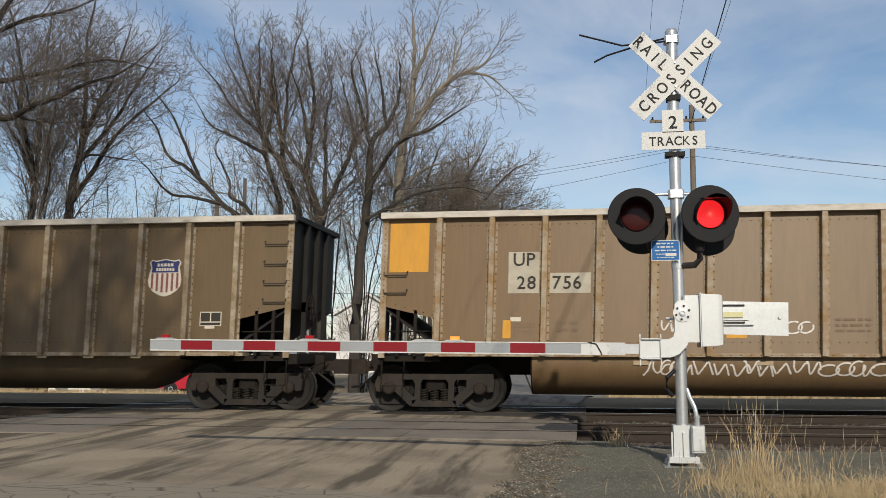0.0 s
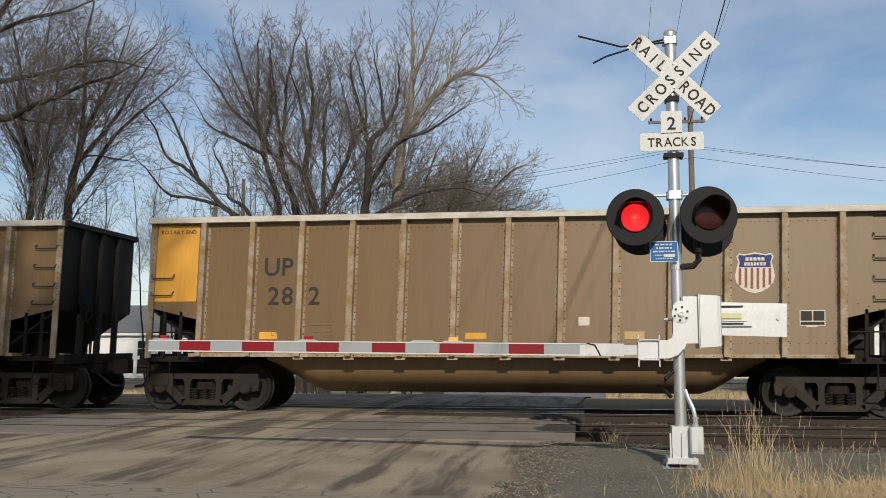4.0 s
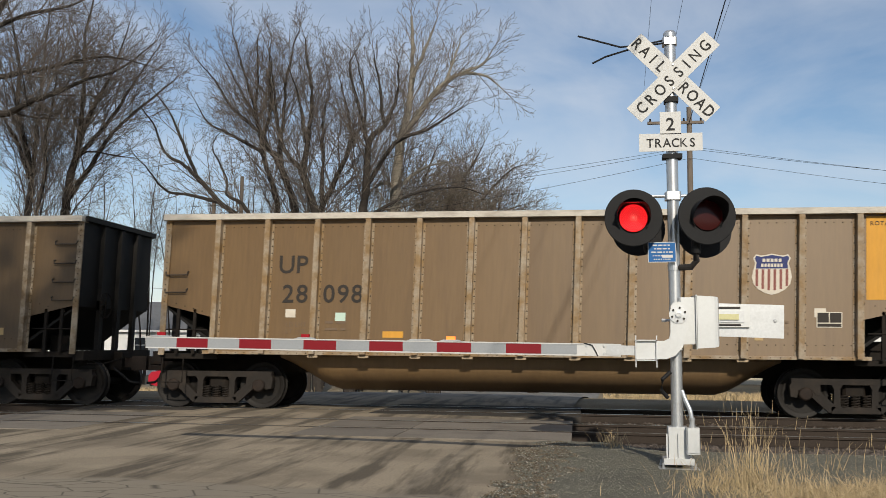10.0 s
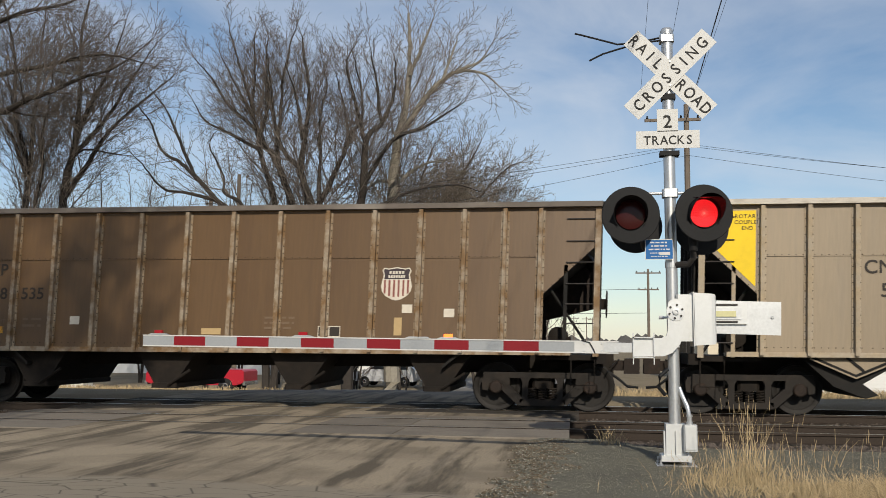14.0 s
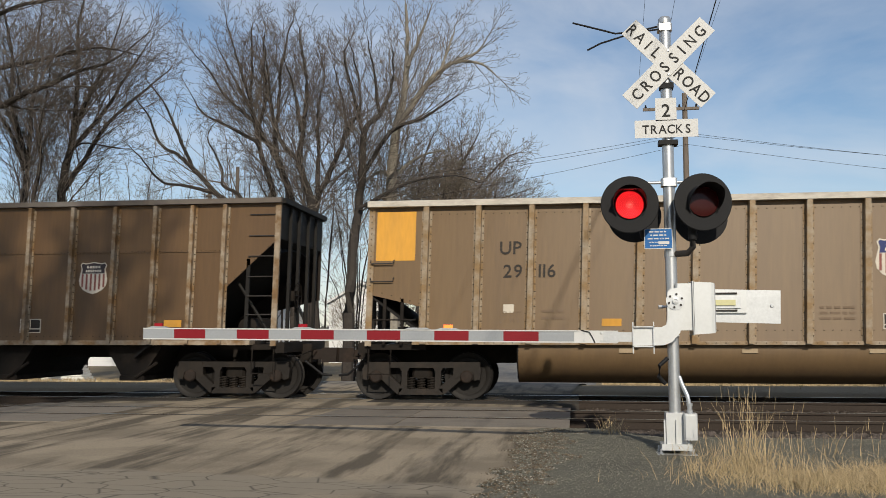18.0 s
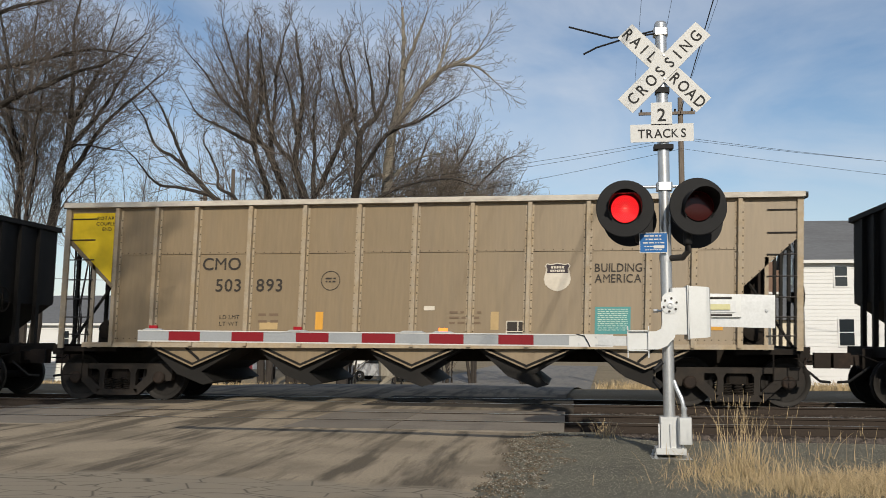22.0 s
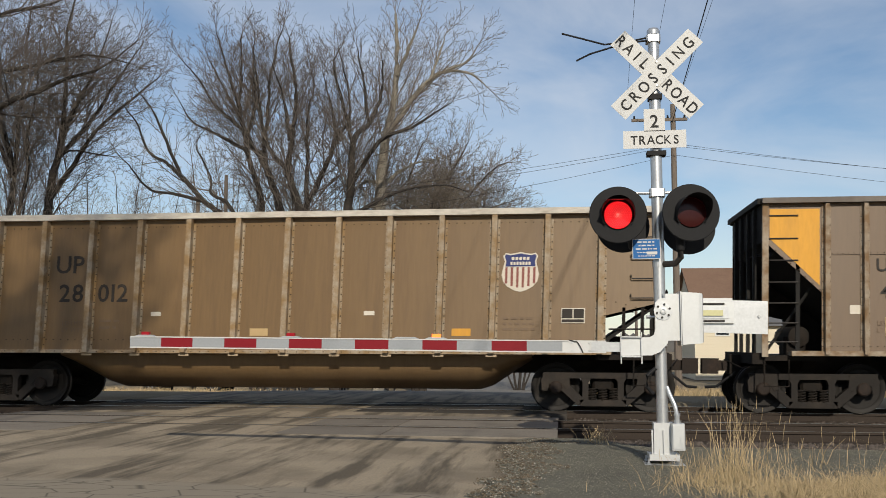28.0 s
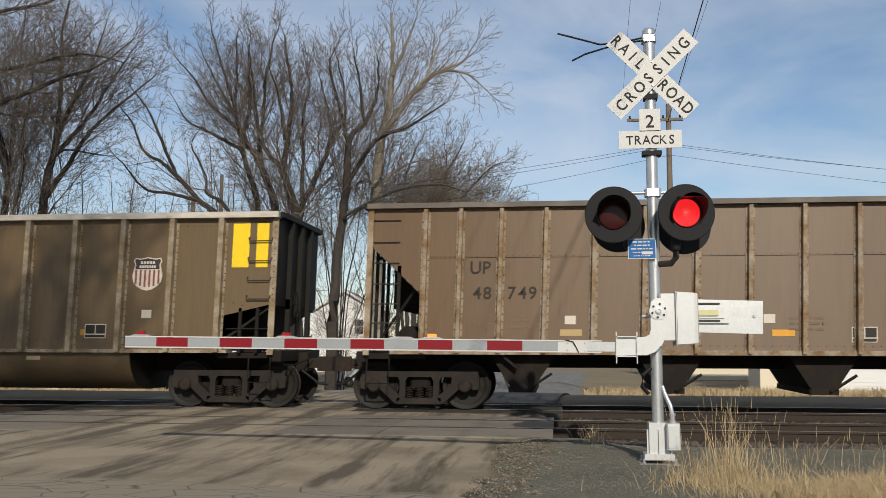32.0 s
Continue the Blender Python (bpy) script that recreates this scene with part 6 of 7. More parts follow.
grown_tree(-12.81, 46.21, 12, BARK, TWIG, [
    (0.21, [(-0.4, -0.3), (-0.3, 4.5), (0.0, 8.9), (0.6, 10.3), (1.3, 11.9), (1.7, 13.2), (2.2, 13.8), (2.1, 15.7), (1.6, 17.5)]),
    (0.13, [(0.1, 9.6), (0.1, 11.8), (0.1, 14.0), (0.3, 15.8), (0.1, 17.1)]),
    (0.09, [(1.6, 12.8), (1.2, 14.7), (0.8, 16.3)])], "bare tree with a trunk that leans outwards and turns up", full=0.95, bare=0.15)
grown_tree(-10.45, 45.21, 13, BARK, TWIG, [
    (0.30, [(-0.4, -0.3), (-0.3, 4.5), (0.0, 8.5), (0.3, 10.4), (0.4, 12.3), (1.1, 13.3), (1.7, 14.8), (1.7, 16.5)]),
    (0.13, [(0.3, 10.3), (1.7, 12.3), (3.2, 13.1), (4.4, 13.8), (5.2, 14.5)]),
    (0.12, [(0.4, 12.0), (-0.1, 13.9), (-0.6, 15.9), (-0.3, 17.1)]),
    (0.10, [(1.1, 13.2), (0.8, 15.4), (0.5, 17.0)]),
    (0.09, [(0.1, 8.6), (1.6, 9.4), (3.1, 10.0), (4.8, 10.3), (6.0, 10.0)])], "bare tree with dark limbs that arch outwards", full=0.9, bare=0.15)
grown_tree(-9.44, 48.98, 14, M["pale_bark"], PALE, [
    (0.48, [(0.0, -0.4), (0.0, 0.6), (0.0, 5.4), (0.0, 10.2), (0.2, 12.9), (0.6, 15.0), (0.8, 18.0), (0.7, 20.2)]),
    (0.17, [(0.3, 13.6), (2.1, 16.2), (3.4, 17.2), (4.8, 17.0), (5.7, 16.2)]),
    (0.12, [(0.8, 16.8), (1.6, 18.7), (2.1, 19.8)]),
    (0.13, [(0.1, 11.0), (-0.9, 11.1), (-1.2, 10.2)]),
    (0.13, [(0.1, 10.9), (0.9, 11.7), (1.8, 12.1), (3.1, 12.3)]),
    (0.09, [(2.5, 16.5), (3.1, 18.2), (3.4, 19.2)]),
    (0.09, [(3.4, 17.1), (4.5, 17.6), (5.2, 18.5)])], "bare tree with pale mottled bark and an arching limb", full=1.0, bare=0.12)
grown_tree(-7.65, 51.49, 15, BARK, PALE, [
    (0.17, [(-0.2, -0.3), (-0.1, 5.0), (0.2, 8.4), (0.9, 10.9), (2.0, 12.6), (2.6, 13.8)]),
    (0.12, [(0.1, -0.3), (0.2, 5.0), (0.9, 8.4), (2.6, 10.8), (4.0, 12.2), (4.8, 12.6)]),
    (0.13, [(-0.2, -0.3), (-0.6, 5.0), (-0.7, 8.0), (-0.7, 11.2), (-0.2, 13.0), (0.3, 14.0)]),
    (0.10, [(0.2, -0.3), (0.5, 5.0), (1.6, 8.4), (3.5, 9.8), (5.2, 10.6)]),
    (0.11, [(-0.3, -0.3), (-0.9, 5.0), (-1.3, 8.1), (-1.9, 10.9), (-2.3, 12.6)]),
    (0.11, [(0.0, -0.3), (0.2, 6.0), (0.6, 9.0), (1.6, 11.8), (1.5, 13.6)])], "bare tree with a dense rounded brownish crown", full=1.7, bare=0.1, reach=0.95)
grown_tree(-5.20, 54.63, 16, BARK, PALE, [
    (0.13, [(-0.3, -0.3), (-0.2, 5.0), (0.0, 7.9), (0.7, 10.6), (1.0, 12.4)]),
    (0.10, [(-0.2, -0.3), (0.0, 5.0), (0.5, 7.9), (1.9, 9.8), (2.7, 10.3)]),
    (0.12, [(-0.3, -0.3), (-0.4, 5.0), (-0.7, 7.9), (-1.2, 10.9), (-1.8, 12.9)]),
    (0.10, [(-0.4, -0.3), (-1.2, 5.0), (-2.2, 8.2), (-3.0, 11.0)])], "bare tree with a dense rounded brownish crown", full=1.7, bare=0.1, reach=0.95)
grown_tree(-2.46, 54.00, 17, BARK, PALE, [
    (0.10, [(0.0, -0.3), (0.1, 3.0), (0.2, 6.5), (0.3, 9.6)]),
    (0.07, [(0.1, -0.3), (0.6, 2.4), (1.2, 5.0), (1.5, 7.2)]),
    (0.06, [(0.1, -0.3), (0.8, 1.6), (1.6, 3.2), (2.1, 4.6)]),
    (0.07, [(-0.1, -0.3), (-0.6, 2.6), (-1.2, 5.6), (-1.5, 8.6)]),
    (0.06, [(-0.1, -0.3), (-1.2, 2.0), (-2.2, 4.0), (-2.8, 6.0)])], "low bare bush with dense brownish twigs", full=0.85, bare=0.1, reach=0.75, low=0.8)
# undergrowth between the trunks
for _i, (_x, _y) in enumerate(((-9.6, 52.0), (-12.6, 54.0), (-7.0, 55.0))):
    grown_tree(_x, _y, 30 + _i, BARK, PALE, chance_boughs(40 + _i, 5, 8.5, 2.4, 0.06, 0.15), "tall bare shrub with fine twigs", full=0.7, bare=0.08, reach=0.8, low=0.5)
# thin young woods farther back
for _i, (_x, _y) in enumerate(((-30.4, 56.5), (-27.8, 59.0), (-25.3, 57.8), (-23.2, 60.3), (-20.9, 58.4), (-18.6, 59.0), (-16.2, 60.3), (-13.7, 59.0), (-33.3, 55.3))):
    grown_tree(_x, _y, 60 + _i, BARK, PALE, chance_boughs(80 + _i, 4, 13.2 + 1.6 * math.sin(_i * 2.1), 1.7, 0.075), "clump of thin bare young trees", thin=0.006, full=1.1, bare=0.45, reach=0.7)
# tall unseen trees added behind the camera, thinly shading the road and passing cars
for _i, (_x, _y, _h) in enumerate(((-5.4, -12.0, 20.5), (-10.0, -12.5, 22.0), (-14.6, -11.5, 21.0))):
    grown_tree(_x, _y, 90 + _i, BARK, TWIG, chance_boughs(95 + _i, 5, _h, 4.4, 0.16, 0.1), "tall bare tree, unseen and added for its shade", "", thin=0.016, full=0.9, bare=0.3, reach=1.25, low=14.5)


# a low line of far woods on the horizon
_r, _g = random.Random(77), Geo()
for _ in range(900):
    _x, _y = _r.uniform(-420, 520), _r.uniform(330, 520)
    _h, _w = _r.uniform(3.0, 7.5), _r.uniform(2.5, 6.0)
    _o = len(_g.v)
    for _a in range(5):
        _t = 2 * math.pi * _a / 5 + _r.random()
        _g.v.append((_x + _w * math.cos(_t), _y + _w * math.sin(_t), -1.6))
    for _a in range(5):
        _t = 2 * math.pi * _a / 5 + _r.random()
        _g.v.append((_x + _w * 0.8 * math.cos(_t), _y + _w * 0.8 * math.sin(_t), -1.4 + _h * _r.uniform(0.5, 0.8)))
    _g.v.append((_x, _y, -1.4 + _h))
    _g.f += [(_o + i, _o + (i + 1) % 5, _o + 5 + (i + 1) % 5, _o + 5 + i) for i in range(5)] + [(_o + 5 + i, _o + 5 + (i + 1) % 5, _o + 10) for i in range(5)]
tagged(new("far_woods", _g.mesh("far_woods", M["far_wood"])), "low line of far bare woods", "woods", "", "stuff")


# ---- houses, poles and vehicles beyond the tracks ----
def house(name, label, x, y, turn, w, d, eave, ridge, wall_m, roof_m, windows, gable_front=True):
    """A clapboard house: body with gables, boards, roof slabs, windows with frames and panes."""
    H = thing(name, label, "house", at=pose(x, y, ground_z(x, y), 0, 0, turn))
    part("wall", Geo().prism([(-w / 2, 0), (w / 2, 0), (w / 2, eave), (0, ridge), (-w / 2, eave)], -d / 2, d / 2, "y"), wall_m, H, "clapboard walls")
    for i in range(int(eave / 0.2)):
        z = 0.2 + i * 0.2
        part("board", Geo().prism([(-d / 2 - 0.022, z), (-d / 2 - 0.004, z + 0.19), (-d / 2 - 0.001, z + 0.19), (-d / 2 - 0.001, z)], -w / 2, w / 2, "x"), wall_m, H)
    for s in (-1, 1):
        k = (ridge - eave) / (w / 2)
        o = 0.35
        part("roof", Geo().prism([(0, ridge + 0.16), (s * (w / 2 + o), eave - k * o + 0.16), (s * (w / 2 + o), eave - k * o), (0, ridge)], -d / 2 - o, d / 2 + o, "y"), roof_m, H, "shingled roof slope")
        part("eave_trim", Geo().prism([(0, ridge + 0.17), (s * (w / 2 + o), eave - k * o + 0.17), (s * (w / 2 + o), eave - k * o - 0.08), (0, ridge - 0.10)], -d / 2 - o - 0.03, -d / 2 - o, "y"), M["house_white"], H)
    for wx, wz, ww, wh in windows:
        win = part("window", Geo().box(wx - ww / 2 - 0.09, wx + ww / 2 + 0.09, -d / 2 - 0.06, -d / 2 - 0.02, wz - wh / 2 - 0.09, wz + wh / 2 + 0.09), M["house_white"], H, "white window frame")
        for s in (-1, 1):
            part("pane", Geo().box(wx - ww / 2, wx + ww / 2, -d / 2 - 0.075, -d / 2 - 0.062, wz + (0.03 if s > 0 else -wh / 2), wz + (wh / 2 if s > 0 else -0.03)), M["dark_glass"], win, "dark window pane")
    return H


def long_house(label, x0, x1, y, depth, eave, ridge, wall_m, roof_m, windows, end_windows=()):
    """A house whose ridge runs along X: front wall with boards, gable ends, roof slopes, windows with frames and panes."""
    H = thing("house", label, "house", at=pose(x0, y, ground_z(x0, y)))
    g0, L, mid = ground_z(x0, y), x1 - x0, depth / 2
    eave, ridge = eave - g0, ridge - g0
    part("wall", Geo().prism([(0, 0), (depth, 0), (depth, eave), (mid, ridge), (0, eave)], 0, L, "x"), wall_m, H, "clapboard walls")
    for i in range(int(eave / 0.2)):
        z = i * 0.2
        part("board", Geo().prism([(-0.024, z), (-0.004, z + 0.19), (-0.001, z + 0.19), (-0.001, z)], 0, L, "x"), wall_m, H)
    k, o = (ridge - eave) / mid, 0.35
    for e, f in ((-o, 0), (depth + o, 1)):
        part("roof", Geo().prism([(e, eave - k * o), (e, eave - k * o + 0.15), (mid, ridge + 0.16), (mid, ridge)], -0.3, L + 0.3, "x"), roof_m, H, "shingled roof slope")
    part("eave_trim", Geo().box(-0.3, L + 0.3, -o - 0.03, -o, eave - k * o - 0.05, eave - k * o + 0.13), M["house_white"], H)
    for wx, wz, ww, wh in windows:
        wz -= g0
        win = part("window", Geo().box(wx - ww / 2 - 0.09, wx + ww / 2 + 0.09, -0.06, -0.02, wz - wh / 2 - 0.09, wz + wh / 2 + 0.09), M["house_white"], H, "white window frame")
        for a, b in ((-wh / 2, -0.03), (0.03, wh / 2)):
            part("pane", Geo().box(wx - ww / 2, wx + ww / 2, -0.075, -0.062, wz + a, wz + b), M["dark_glass"], win, "dark window pane")
    for wy, wz, ww, wh in end_windows:
        wz -= g0
        win = part("window", Geo().box(-0.06, -0.02, wy - ww / 2 - 0.09, wy + ww / 2 + 0.09, wz - wh / 2 - 0.09, wz + wh / 2 + 0.09), M["house_white"], H, "white window frame")
        part("pane", Geo().box(-0.075, -0.062, wy - ww / 2, wy + ww / 2, wz - wh / 2, wz + wh / 2), M["dark_glass"], win, "dark window pane")
    return H


house("house", "small white clapboard house with a grey gable roof behind the trees", -19.89, 91.0, 5, 6.0, 9, 5.6, 7.4, M["house_white"], M["roof_grey"], [(-1.3, 4.1, 0.8, 1.3), (1.3, 4.1, 0.8, 1.3)])
long_house("long white house with a low grey roof beyond the tracks", -50.9, -24.3, 75.4, 8.8, 2.4, 4.7, M["house_white"], M["roof_grey"], [(4, 1.1, 0.9, 1.2), (9, 1.1, 0.9, 1.2), (15, 1.1, 0.9, 1.2), (21, 1.1, 0.9, 1.2)])
W2 = long_house("two-storey white clapboard house with a grey shingled roof", 12.59, 22.92, 54.0, 5.3, 5.65, 7.8, M["house_white"], M["roof_grey"],
                [(1.95, 4.62, 0.62, 1.05), (2.15, 1.6, 0.75, 1.4), (5.0, 4.55, 0.85, 1.35), (8.0, 4.55, 0.85, 1.35), (6.2, 1.45, 0.95, 1.6)], [(2.6, 5.0, 0.8, 1.4)])
part("lean_to_wall", Geo().box(-1.7, -0.004, 0.3, 3.6, 0.0, 3.7), M["house_cream"], W2, "cream lean-to wall")
part("lean_to_roof", Geo().prism([(0.0, 3.62), (0.0, 3.74), (2.0, 4.9), (2.0, 4.78)], -2.0, -0.004, "x"), M["roof_grey"], W2, "grey lean-to roof")
long_house("low cream house with a brown shingled roof", 9.65, 16.88, 72.8, 9.4, 4.7, 7.1, M["house_cream"], M["roof_brown"], [(2.0, 2.6, 0.9, 1.3)])


def pole(x, y, h, arms, label, shift=0.0):
    P = thing("utility_pole", label, "utility pole", "utility poles", at=pose(x, y, ground_z(x, y)))
    part("pole_shaft", Geo().tube([(0, 0, -0.5), (0, 0, h)], 0.17, 10, 0.11), M["pole_wood"], P, "weathered wooden pole", True)
    for z, w in arms:
        a = part("cross_arm", Geo().box(-w / 2 - shift, w / 2 - shift, -0.16, -0.05, z - 0.06, z + 0.06), M["pole_wood"], P)
        for i in range(4):
            xx = -shift - w / 2 + 0.12 + (w - 0.24) * i / 3
            part("insulator", Geo().lathe([(0.04, 0.06), (0.055, 0.10), (0.035, 0.14), (0.05, 0.17), (0.02, 0.20)], (xx, -0.10, z), "z", 8), M["black"], a, "dark insulator")
    return P


pole(4.87, 42.1, 12.8, [(12.1, 2.4)], "weathered wooden utility pole with one cross-arm", 0.6)
pole(-20.64, 56.5, 13.0, [], "plain orange-brown wooden utility pole")
pole(-19.93, 50.2, 10.7, [], "plain grey wooden utility pole")
for _x, _y, _h in ((-65.1, 100.6, 9.9), (7.0, 94, 9.9), (-5.8, 201, 9.2), (-2.3, 203, 9.4), (-0.3, 239, 9.4), (2.9, 251, 9.6), (4.6, 257, 9.6)):
    pole(_x, _y, _h, [(_h - 0.4, 2.4), (_h - 2.0, 2.0)] if _y < 120 else [(_h - 0.5, 2.4)], "distant wooden utility pole with cross-arms")


def wire(pts, r, sag, label="black overhead wire"):
    a, b = Vector(pts[0]), Vector(pts[1])
    n = 14
    line = [a.lerp(b, i / n) - Vector((0, 0, sag * 4 * (i / n) * (1 - i / n))) for i in range(n + 1)]
    tagged(new("overhead_wire", Geo().tube(line, r, 5).mesh("overhead_wire", M["black"])), label, "wire", "overhead wires")


wire(((4.81, 41.9, 10.9), (1.65, -17.6, 9.4)), 0.017, 0.0, "thick black cable hung over the road")
for _a, _b in ((2.90, -0.10), (3.80, 0.81), (5.21, 2.07)):
    wire(((_a, 41.9, 12.15), (_b, -17.6, 9.0)), 0.006, 0.0, "thin dark wire hung over the road")
for _z, _l, _r in ((9.95, 7.6, 6.6), (9.85, 7.2, 6.9), (9.45, 6.0, 5.8)):
    wire(((4.88, 41.9, _z), (-18.13, 42.1, _l)), 0.008, 0.35, "thin dark wire strung between utility poles")
    wire(((4.88, 41.9, _z), (38.06, 42.1, _r)), 0.008, 0.5, "thin dark wire strung between utility poles")
for _z in (6.6, 4.3):
    wire(((7.00, 94.2, _z), (-65.15, 100.5, _z + 1.5)), 0.02, 0.6, "thin dark wire strung between distant poles")


def vehicle(name, label, x, y, turn, length, body_m, kind):
    V = thing(name, label, "parked vehicle", "parked vehicles", at=pose(x, y, ground_z(x, y), 0, 0, turn))
    w, L = 0.95, length / 2
    if kind == "pickup":
        out = [(-L, 0.55), (-L, 1.10), (-L + 0.1, 1.18), (-0.1, 1.22), (0.0, 1.75), (0.25, 1.85), (1.15, 1.83), (1.75, 1.25), (L - 0.15, 1.12), (L, 0.95), (L, 0.55), (L - 0.4, 0.42), (-L + 0.4, 0.42)]
    else:
        out = [(-L, 0.5), (-L, 0.98), (-L + 0.3, 1.02), (-L + 0.85, 1.42), (0.45, 1.46), (1.15, 1.05), (L - 0.2, 0.86), (L, 0.7), (L, 0.45), (L - 0.4, 0.33), (-L + 0.4, 0.33)]
    part("body", Geo().prism(out, -w, w, "y"), body_m, V, "painted car body")
    for sd in (-1, 1):
        if kind == "pickup":
            part("side_window", Geo().prism([(0.10, 1.25), (0.16, 1.70), (1.10, 1.70), (1.55, 1.27)], sd * w - 0.012, sd * w + 0.012, "y"), M["dark_glass"], V, "dark side window")
        else:
            part("side_window", Geo().prism([(-L + 0.75, 1.03), (-L + 1.0, 1.34), (0.40, 1.38), (0.95, 1.06)], sd * w - 0.012, sd * w + 0.012, "y"), M["dark_glass"], V, "dark side window")
        for wx in (-L + 0.95, L - 0.95):
            r = 0.39 if kind == "pickup" else 0.32
            wh = part("wheel", Geo().lathe([(r * 0.6, -0.11), (r * 0.95, -0.11), (r, -0.07), (r, 0.07), (r * 0.95, 0.11), (r * 0.6, 0.11)], (wx, sd * (w - 0.10), r), "y", 24), M["rubber"], V, "black tyre", True)
            part("rim", Geo().lathe([(0.01, sd * 0.10), (r * 0.3, sd * 0.115), (r * 0.62, sd * 0.09), (r * 0.64, sd * 0.02)], (wx, sd * (w - 0.10), r), "y", 20), M["chrome"], wh, "bright metal rim", True)
    for s in (-1, 1):
        part("bumper", Geo().box(s * L - 0.07, s * L + 0.07, -w, w, 0.42, 0.62, 0.03), M["chrome"], V, "bright bumper")
    return V


vehicle("pickup_truck", "red pickup truck parked beyond the tracks", -18.88, 47.1, 178, 5.2, M["red_car"], "pickup")
vehicle("parked_car", "silver car parked beyond the tracks", -11.27, 57.8, 175, 4.4, M["silver_car"], "car")
rnd = random.Random(8)
stack = thing("lumber_stack", "stack of pale boards lying on the ground", "lumber stack", at=pose(-26.60, 47.1, ground_z(0, 47.1), 0, 0, 4))
for i in range(9):
    part("board", Geo().box(-1.7 + 0.09 * i + rnd.uniform(-0.05, 0.05), 1.7 - 0.10 * i + rnd.uniform(-0.05, 0.05), -0.6, 0.6, 0.14 * i, 0.14 * i + 0.125), M["pale_board"], stack)


# ---- grass, stones and small things ----
def blades(name, centre, spread, count, hmin, hmax, mat, label, seed, lean=0.35, width=0.006, heads=False):
    """A stand of dry stalks."""
    r, g = random.Random(seed), Geo()
    for _ in range(count):
        x, y = centre[0] + r.gauss(0, spread[0]), centre[1] + r.gauss(0, spread[1])
        z = (verge_height(x, y) if 4 < y < 13.3 and x > -0.3 else ground_z(x, y)) - 0.03
        if y > 22 and abs(x - road_mid(y)) < 5.3:
            continue
        hgt, a, l = r.uniform(hmin, hmax), r.uniform(0, 6.28), r.uniform(0, lean)
        dx, dy = math.cos(a) * l * hgt, math.sin(a) * l * hgt
        p = [(x, y, z), (x + dx * 0.3, y + dy * 0.3, z + hgt * 0.5), (x + dx * 0.8, y + dy * 0.8, z + hgt * 0.86), (x + dx * 1.6, y + dy * 1.6, z + hgt * (1.02 - 0.25 * l))]
        o = len(g.v)
        for i, q in enumerate(p):
            w = width * (1 - 0.28 * i)
            g.v += [(q[0] - w, q[1], q[2]), (q[0] + w, q[1], q[2])]
        g.f += [(o + 2 * i, o + 2 * i + 1, o + 2 * i + 3, o + 2 * i + 2) for i in range(3)]
        if heads:
            q = p[3]
            g.tube([(q[0], q[1], q[2] - 0.05), (q[0] + dx * 0.05, q[1], q[2] + 0.02), (q[0] + dx * 0.1, q[1], q[2] + 0.07)], 0.0024, 4, 0.0012)
    return tagged(new(name, g.mesh(name, mat)), label, "grass", "", "stuff")


blades("dry_grass", (1.60, 9.48), (0.09, 0.10), 60, 0.20, 0.80, M["straw"], "tall clump of dry straw-coloured grass", 1, 0.75, 0.0030, True)
blades("dry_grass", (1.55, 9.36), (0.30, 0.20), 420, 0.08, 0.34, M["straw"], "low tangle of dry grass", 2, 1.3, 0.0026)
blades("dry_grass", (2.33, 8.73), (0.55, 0.30), 3400, 0.04, 0.18, M["straw"], "low mat of dry grass", 3, 2.3, 0.0028)
blades("dry_grass", (3.26, 9.17), (0.45, 0.38), 2200, 0.04, 0.19, M["straw"], "low mat of dry grass", 15, 2.3, 0.0028)
blades("dry_grass", (2.38, 10.67), (0.7, 0.56), 45, 0.12, 0.42, M["straw"], "sparse dry stalks on gravel", 4, 0.8, 0.0034, True)
blades("dry_grass", (0.42, 12.94), (0.10, 0.12), 50, 0.10, 0.30, M["straw"], "small clump of dry weeds", 5, 0.9, 0.003)
blades("dry_grass", (10.40, 33.28), (6.0, 2.75), 12000, 0.06, 0.36, M["straw"], "low dead grass beyond the tracks", 6, 1.3, 0.007)
blades("dry_grass", (22.35, 35.16), (9.0, 3.25), 9000, 0.08, 0.42, M["straw"], "low dead grass beyond the tracks", 7, 1.3, 0.009)
blades("dry_grass", (-23.74, 33.91), (8.0, 3.25), 9000, 0.04, 0.20, M["straw"], "low dead grass beyond the tracks", 8, 1.4, 0.009)


def stones(name, area, count, smin, smax, mat, label, seed, zof):
    r, g = random.Random(seed), Geo()
    for _ in range(count):
        x, y = r.uniform(area[0], area[1]), r.uniform(area[2], area[3])
        s, z = r.uniform(smin, smax), zof(x, y)
        if z is None:
            continue
        o = len(g.v)
        for dx, dy, dz in ((1, 0, 0), (0, 1, 0), (-1, 0, 0), (0, -1, 0), (0, 0, 0.8), (0, 0, -0.5)):
            g.v.append((x + dx * s * r.uniform(0.6, 1.3), y + dy * s * r.uniform(0.6, 1.3), z + dz * s * r.uniform(0.6, 1.2)))
        g.f += [(o, o + 1, o + 4), (o + 1, o + 2, o + 4), (o + 2, o + 3, o + 4), (o + 3, o, o + 4), (o + 1, o, o + 5), (o + 2, o + 1, o + 5), (o + 3, o + 2, o + 5), (o, o + 3, o + 5)]
    return tagged(new(name, g.mesh(name, mat)), label, "gravel", "", "stuff")


def verge_z(x, y):
    return verge_height(x, y) + 0.003 if x > road_mid(y) + 4.45 + 0.5 * noise.noise((x, y * 0.7, 5)) else None


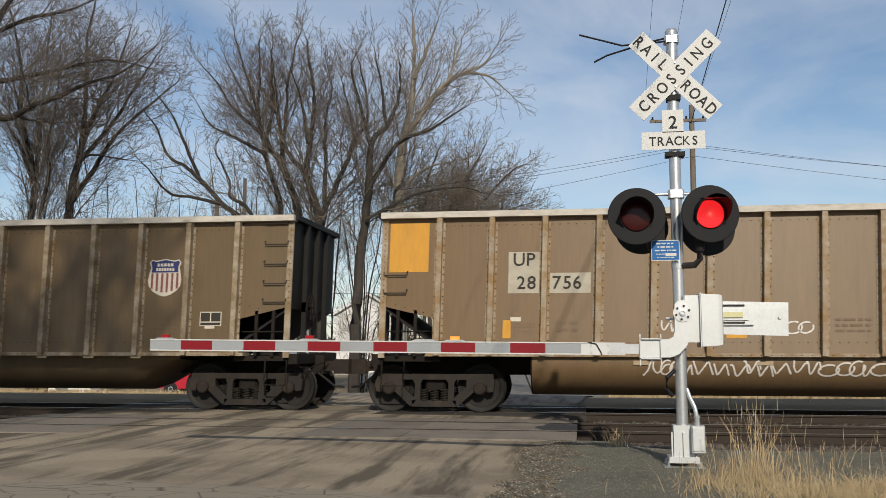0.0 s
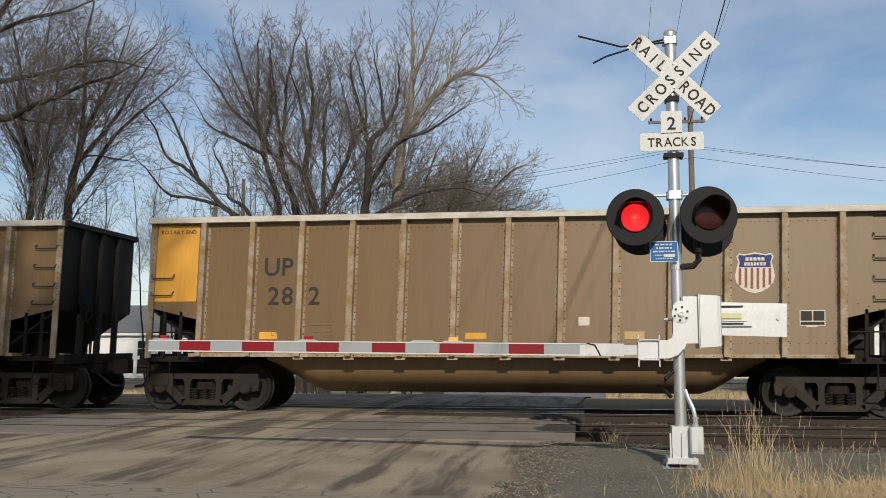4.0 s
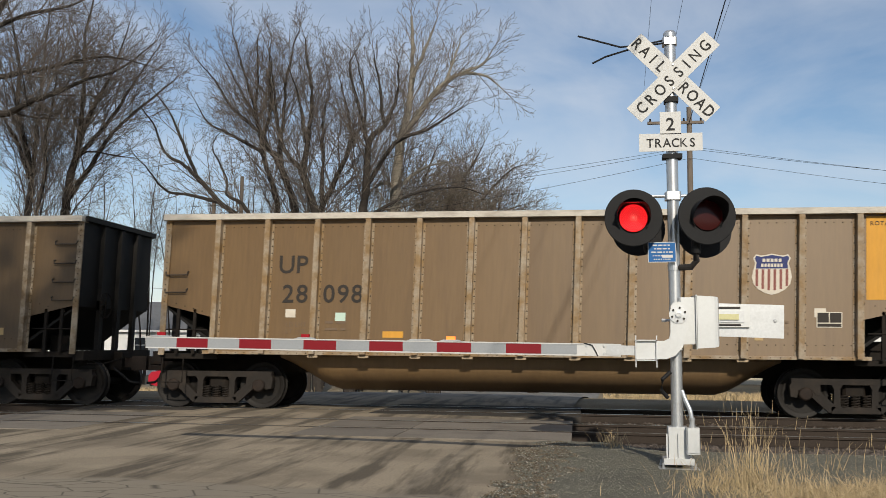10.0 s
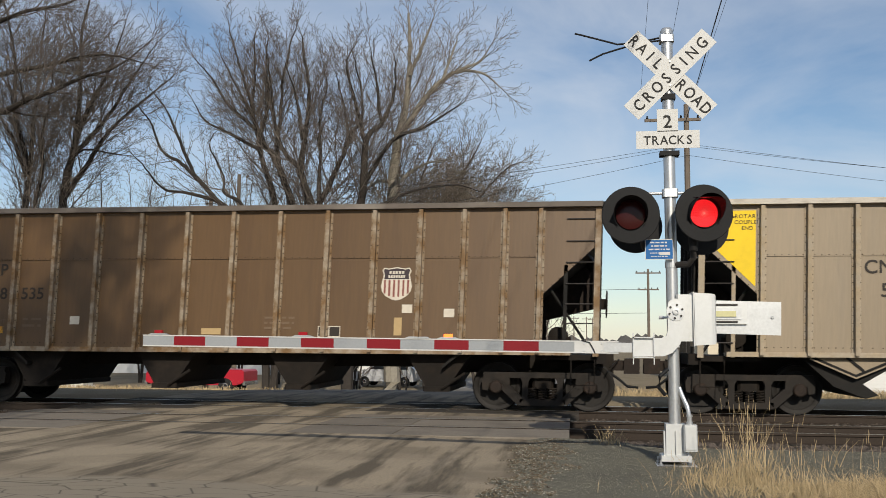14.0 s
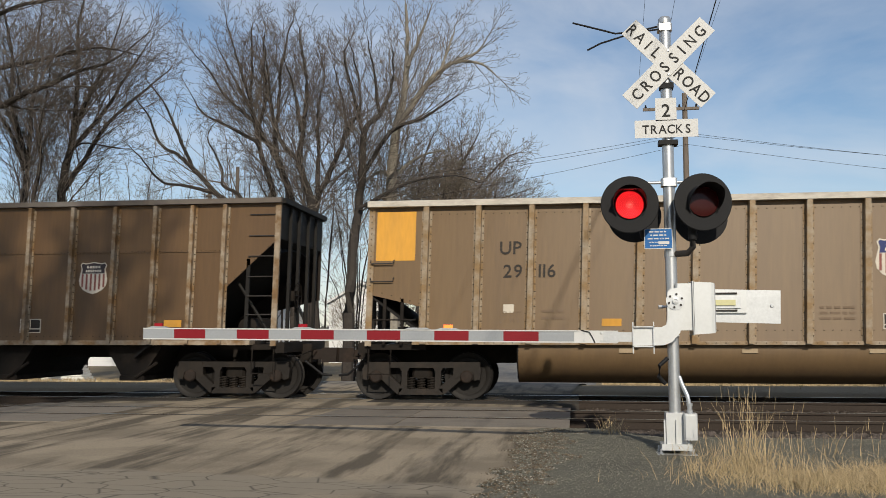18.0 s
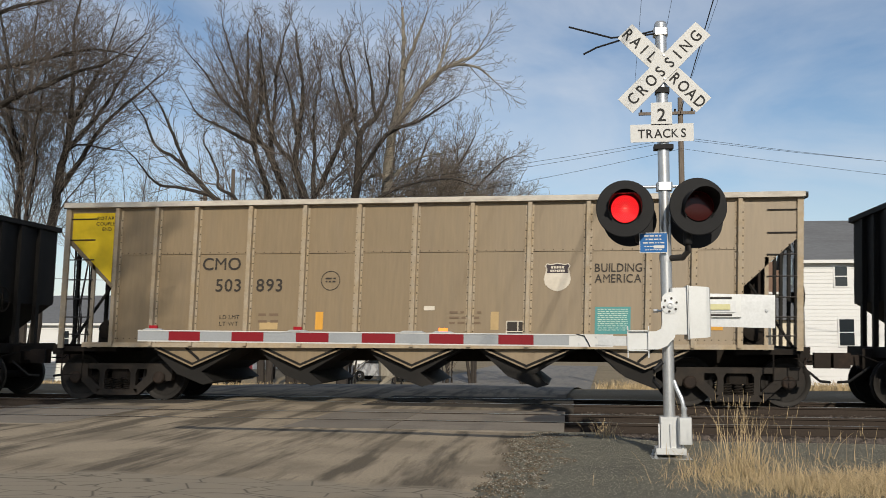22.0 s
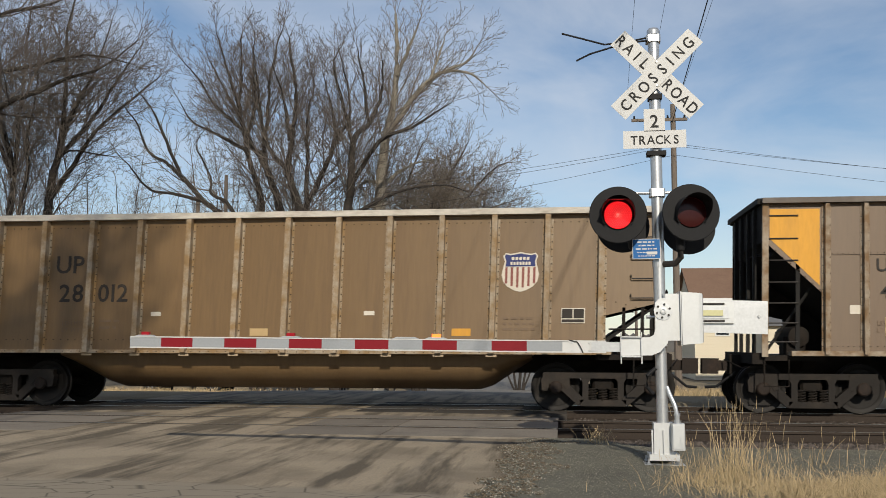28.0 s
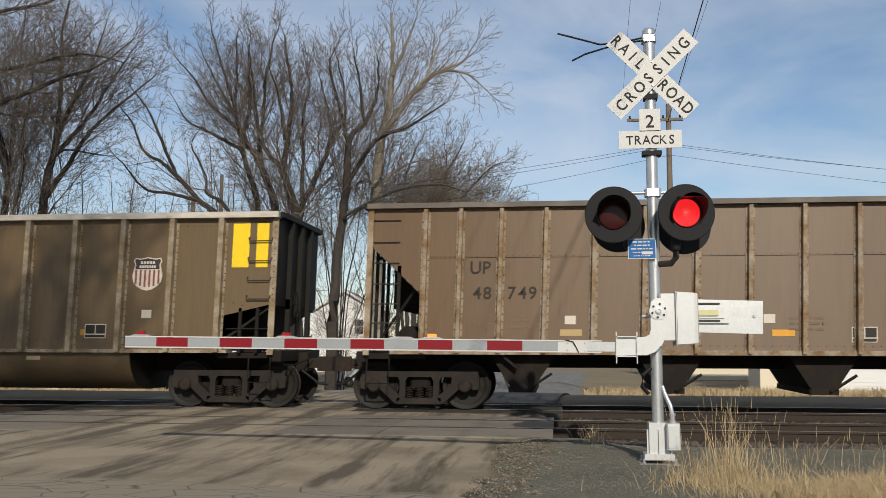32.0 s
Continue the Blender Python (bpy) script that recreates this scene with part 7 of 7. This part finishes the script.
stones("gravel_stones", (-1.4, 5.2, 7.4, 13.3), 40000, 0.003, 0.0085, M["stone"], "loose grey gravel on the verge", 11, verge_z)
def edge_z(x, y):
    d = x - road_mid(y) - 4.55
    return verge_height(x, y) + 0.004 if -0.15 + 0.3 * noise.noise((x, y, 8)) < d < 0.55 + 0.5 * noise.noise((x * 2, y * 2, 3)) else None


stones("pale_pebbles", (-1.9, 1.2, 6.9, 13.3), 7000, 0.004, 0.011, M["pebble"], "pale pebbles scattered along the road's edge", 18, edge_z)
stones("dirt_clods", (-1.9, 1.2, 6.9, 13.3), 13000, 0.005, 0.019, M["clod"], "brown clods of dirt along the road's edge", 17, edge_z)
stones("ballast_stones", (0.1, 14.0, 13.0, 17.5), 15000, 0.02, 0.045, M["ballast_stone"], "crushed stone ballast round the near rails", 12, lambda x, y: -0.17 if abs(y - 15.6) < 1.6 else (-0.26 if y < 13.6 else -0.2))
stones("ballast_stones", (0.1, 22.0, 17.6, 21.3), 9000, 0.02, 0.05, M["ballast_stone"], "crushed stone ballast round the far rails", 13, lambda x, y: -0.17)
stones("ballast_stones", (-25.0, -10.4, 13.6, 21.3), 9000, 0.02, 0.05, M["ballast_stone"], "crushed stone ballast beside the road", 14, lambda x, y: -0.17)


# ---- what moves ----
def flash_rows(first_dark):
    """The shutter added over the lit lens: up when the lamp shows, down when it is dark; the two lamps take turns."""
    rows, dark, shut, up = [(0.0, first_dark)], first_dark, pose(0, -0.012, 0.158), None
    k = 0
    while 0.072 + 0.596 * k < 31.9:
        t = 0.072 + 0.596 * k
        rows += [(t - 0.0167, dark), (t + 0.0167, not dark)]
        dark = not dark
        k += 1
    rows.append((32.0, dark))
    return [(t, pose(0, -0.012, 0.158, 0 if d else -84, 0, 0)) for t, d in rows if t >= 0]


def motions():
    walk(OFF_DISCS[0], flash_rows(True))
    walk(OFF_DISCS[1], flash_rows(False))
    stops = [2.0 * i for i in range(17)]
    for k, (car, sets) in enumerate(TRAIN):
        x = (gap_x(k) + gap_x(k + 1)) / 2
        walk(car, [(t, pose(x - run(t), RAIL_Y["far_track"], 0.003)) for t in stops])
        # the wheels turn while the car passes the crossing
        t0 = max(0.0, (x - 24.0) / SPEED)
        t1 = min(32.0, (x + 26.0) / SPEED)
        if t1 <= t0 + 0.1:
            continue
        n = int((t1 - t0) / (1 / 30)) + 1
        for ax in sets:
            base = ax.location.copy()
            rows = []
            for i in range(n + 1):
                t = t0 + i / 30
                if t > 32.0:
                    break
                rows.append((t, pose(base.x, base.y, base.z, 0, -math.degrees(run(t) / 0.457), 0)))
            if rows[0][0] > 0.05:
                rows.insert(0, (0.0, rows[0][1]))
            if rows[-1][0] < 31.95:
                rows.append((32.0, rows[-1][1]))
            walk(ax, rows)


motions()
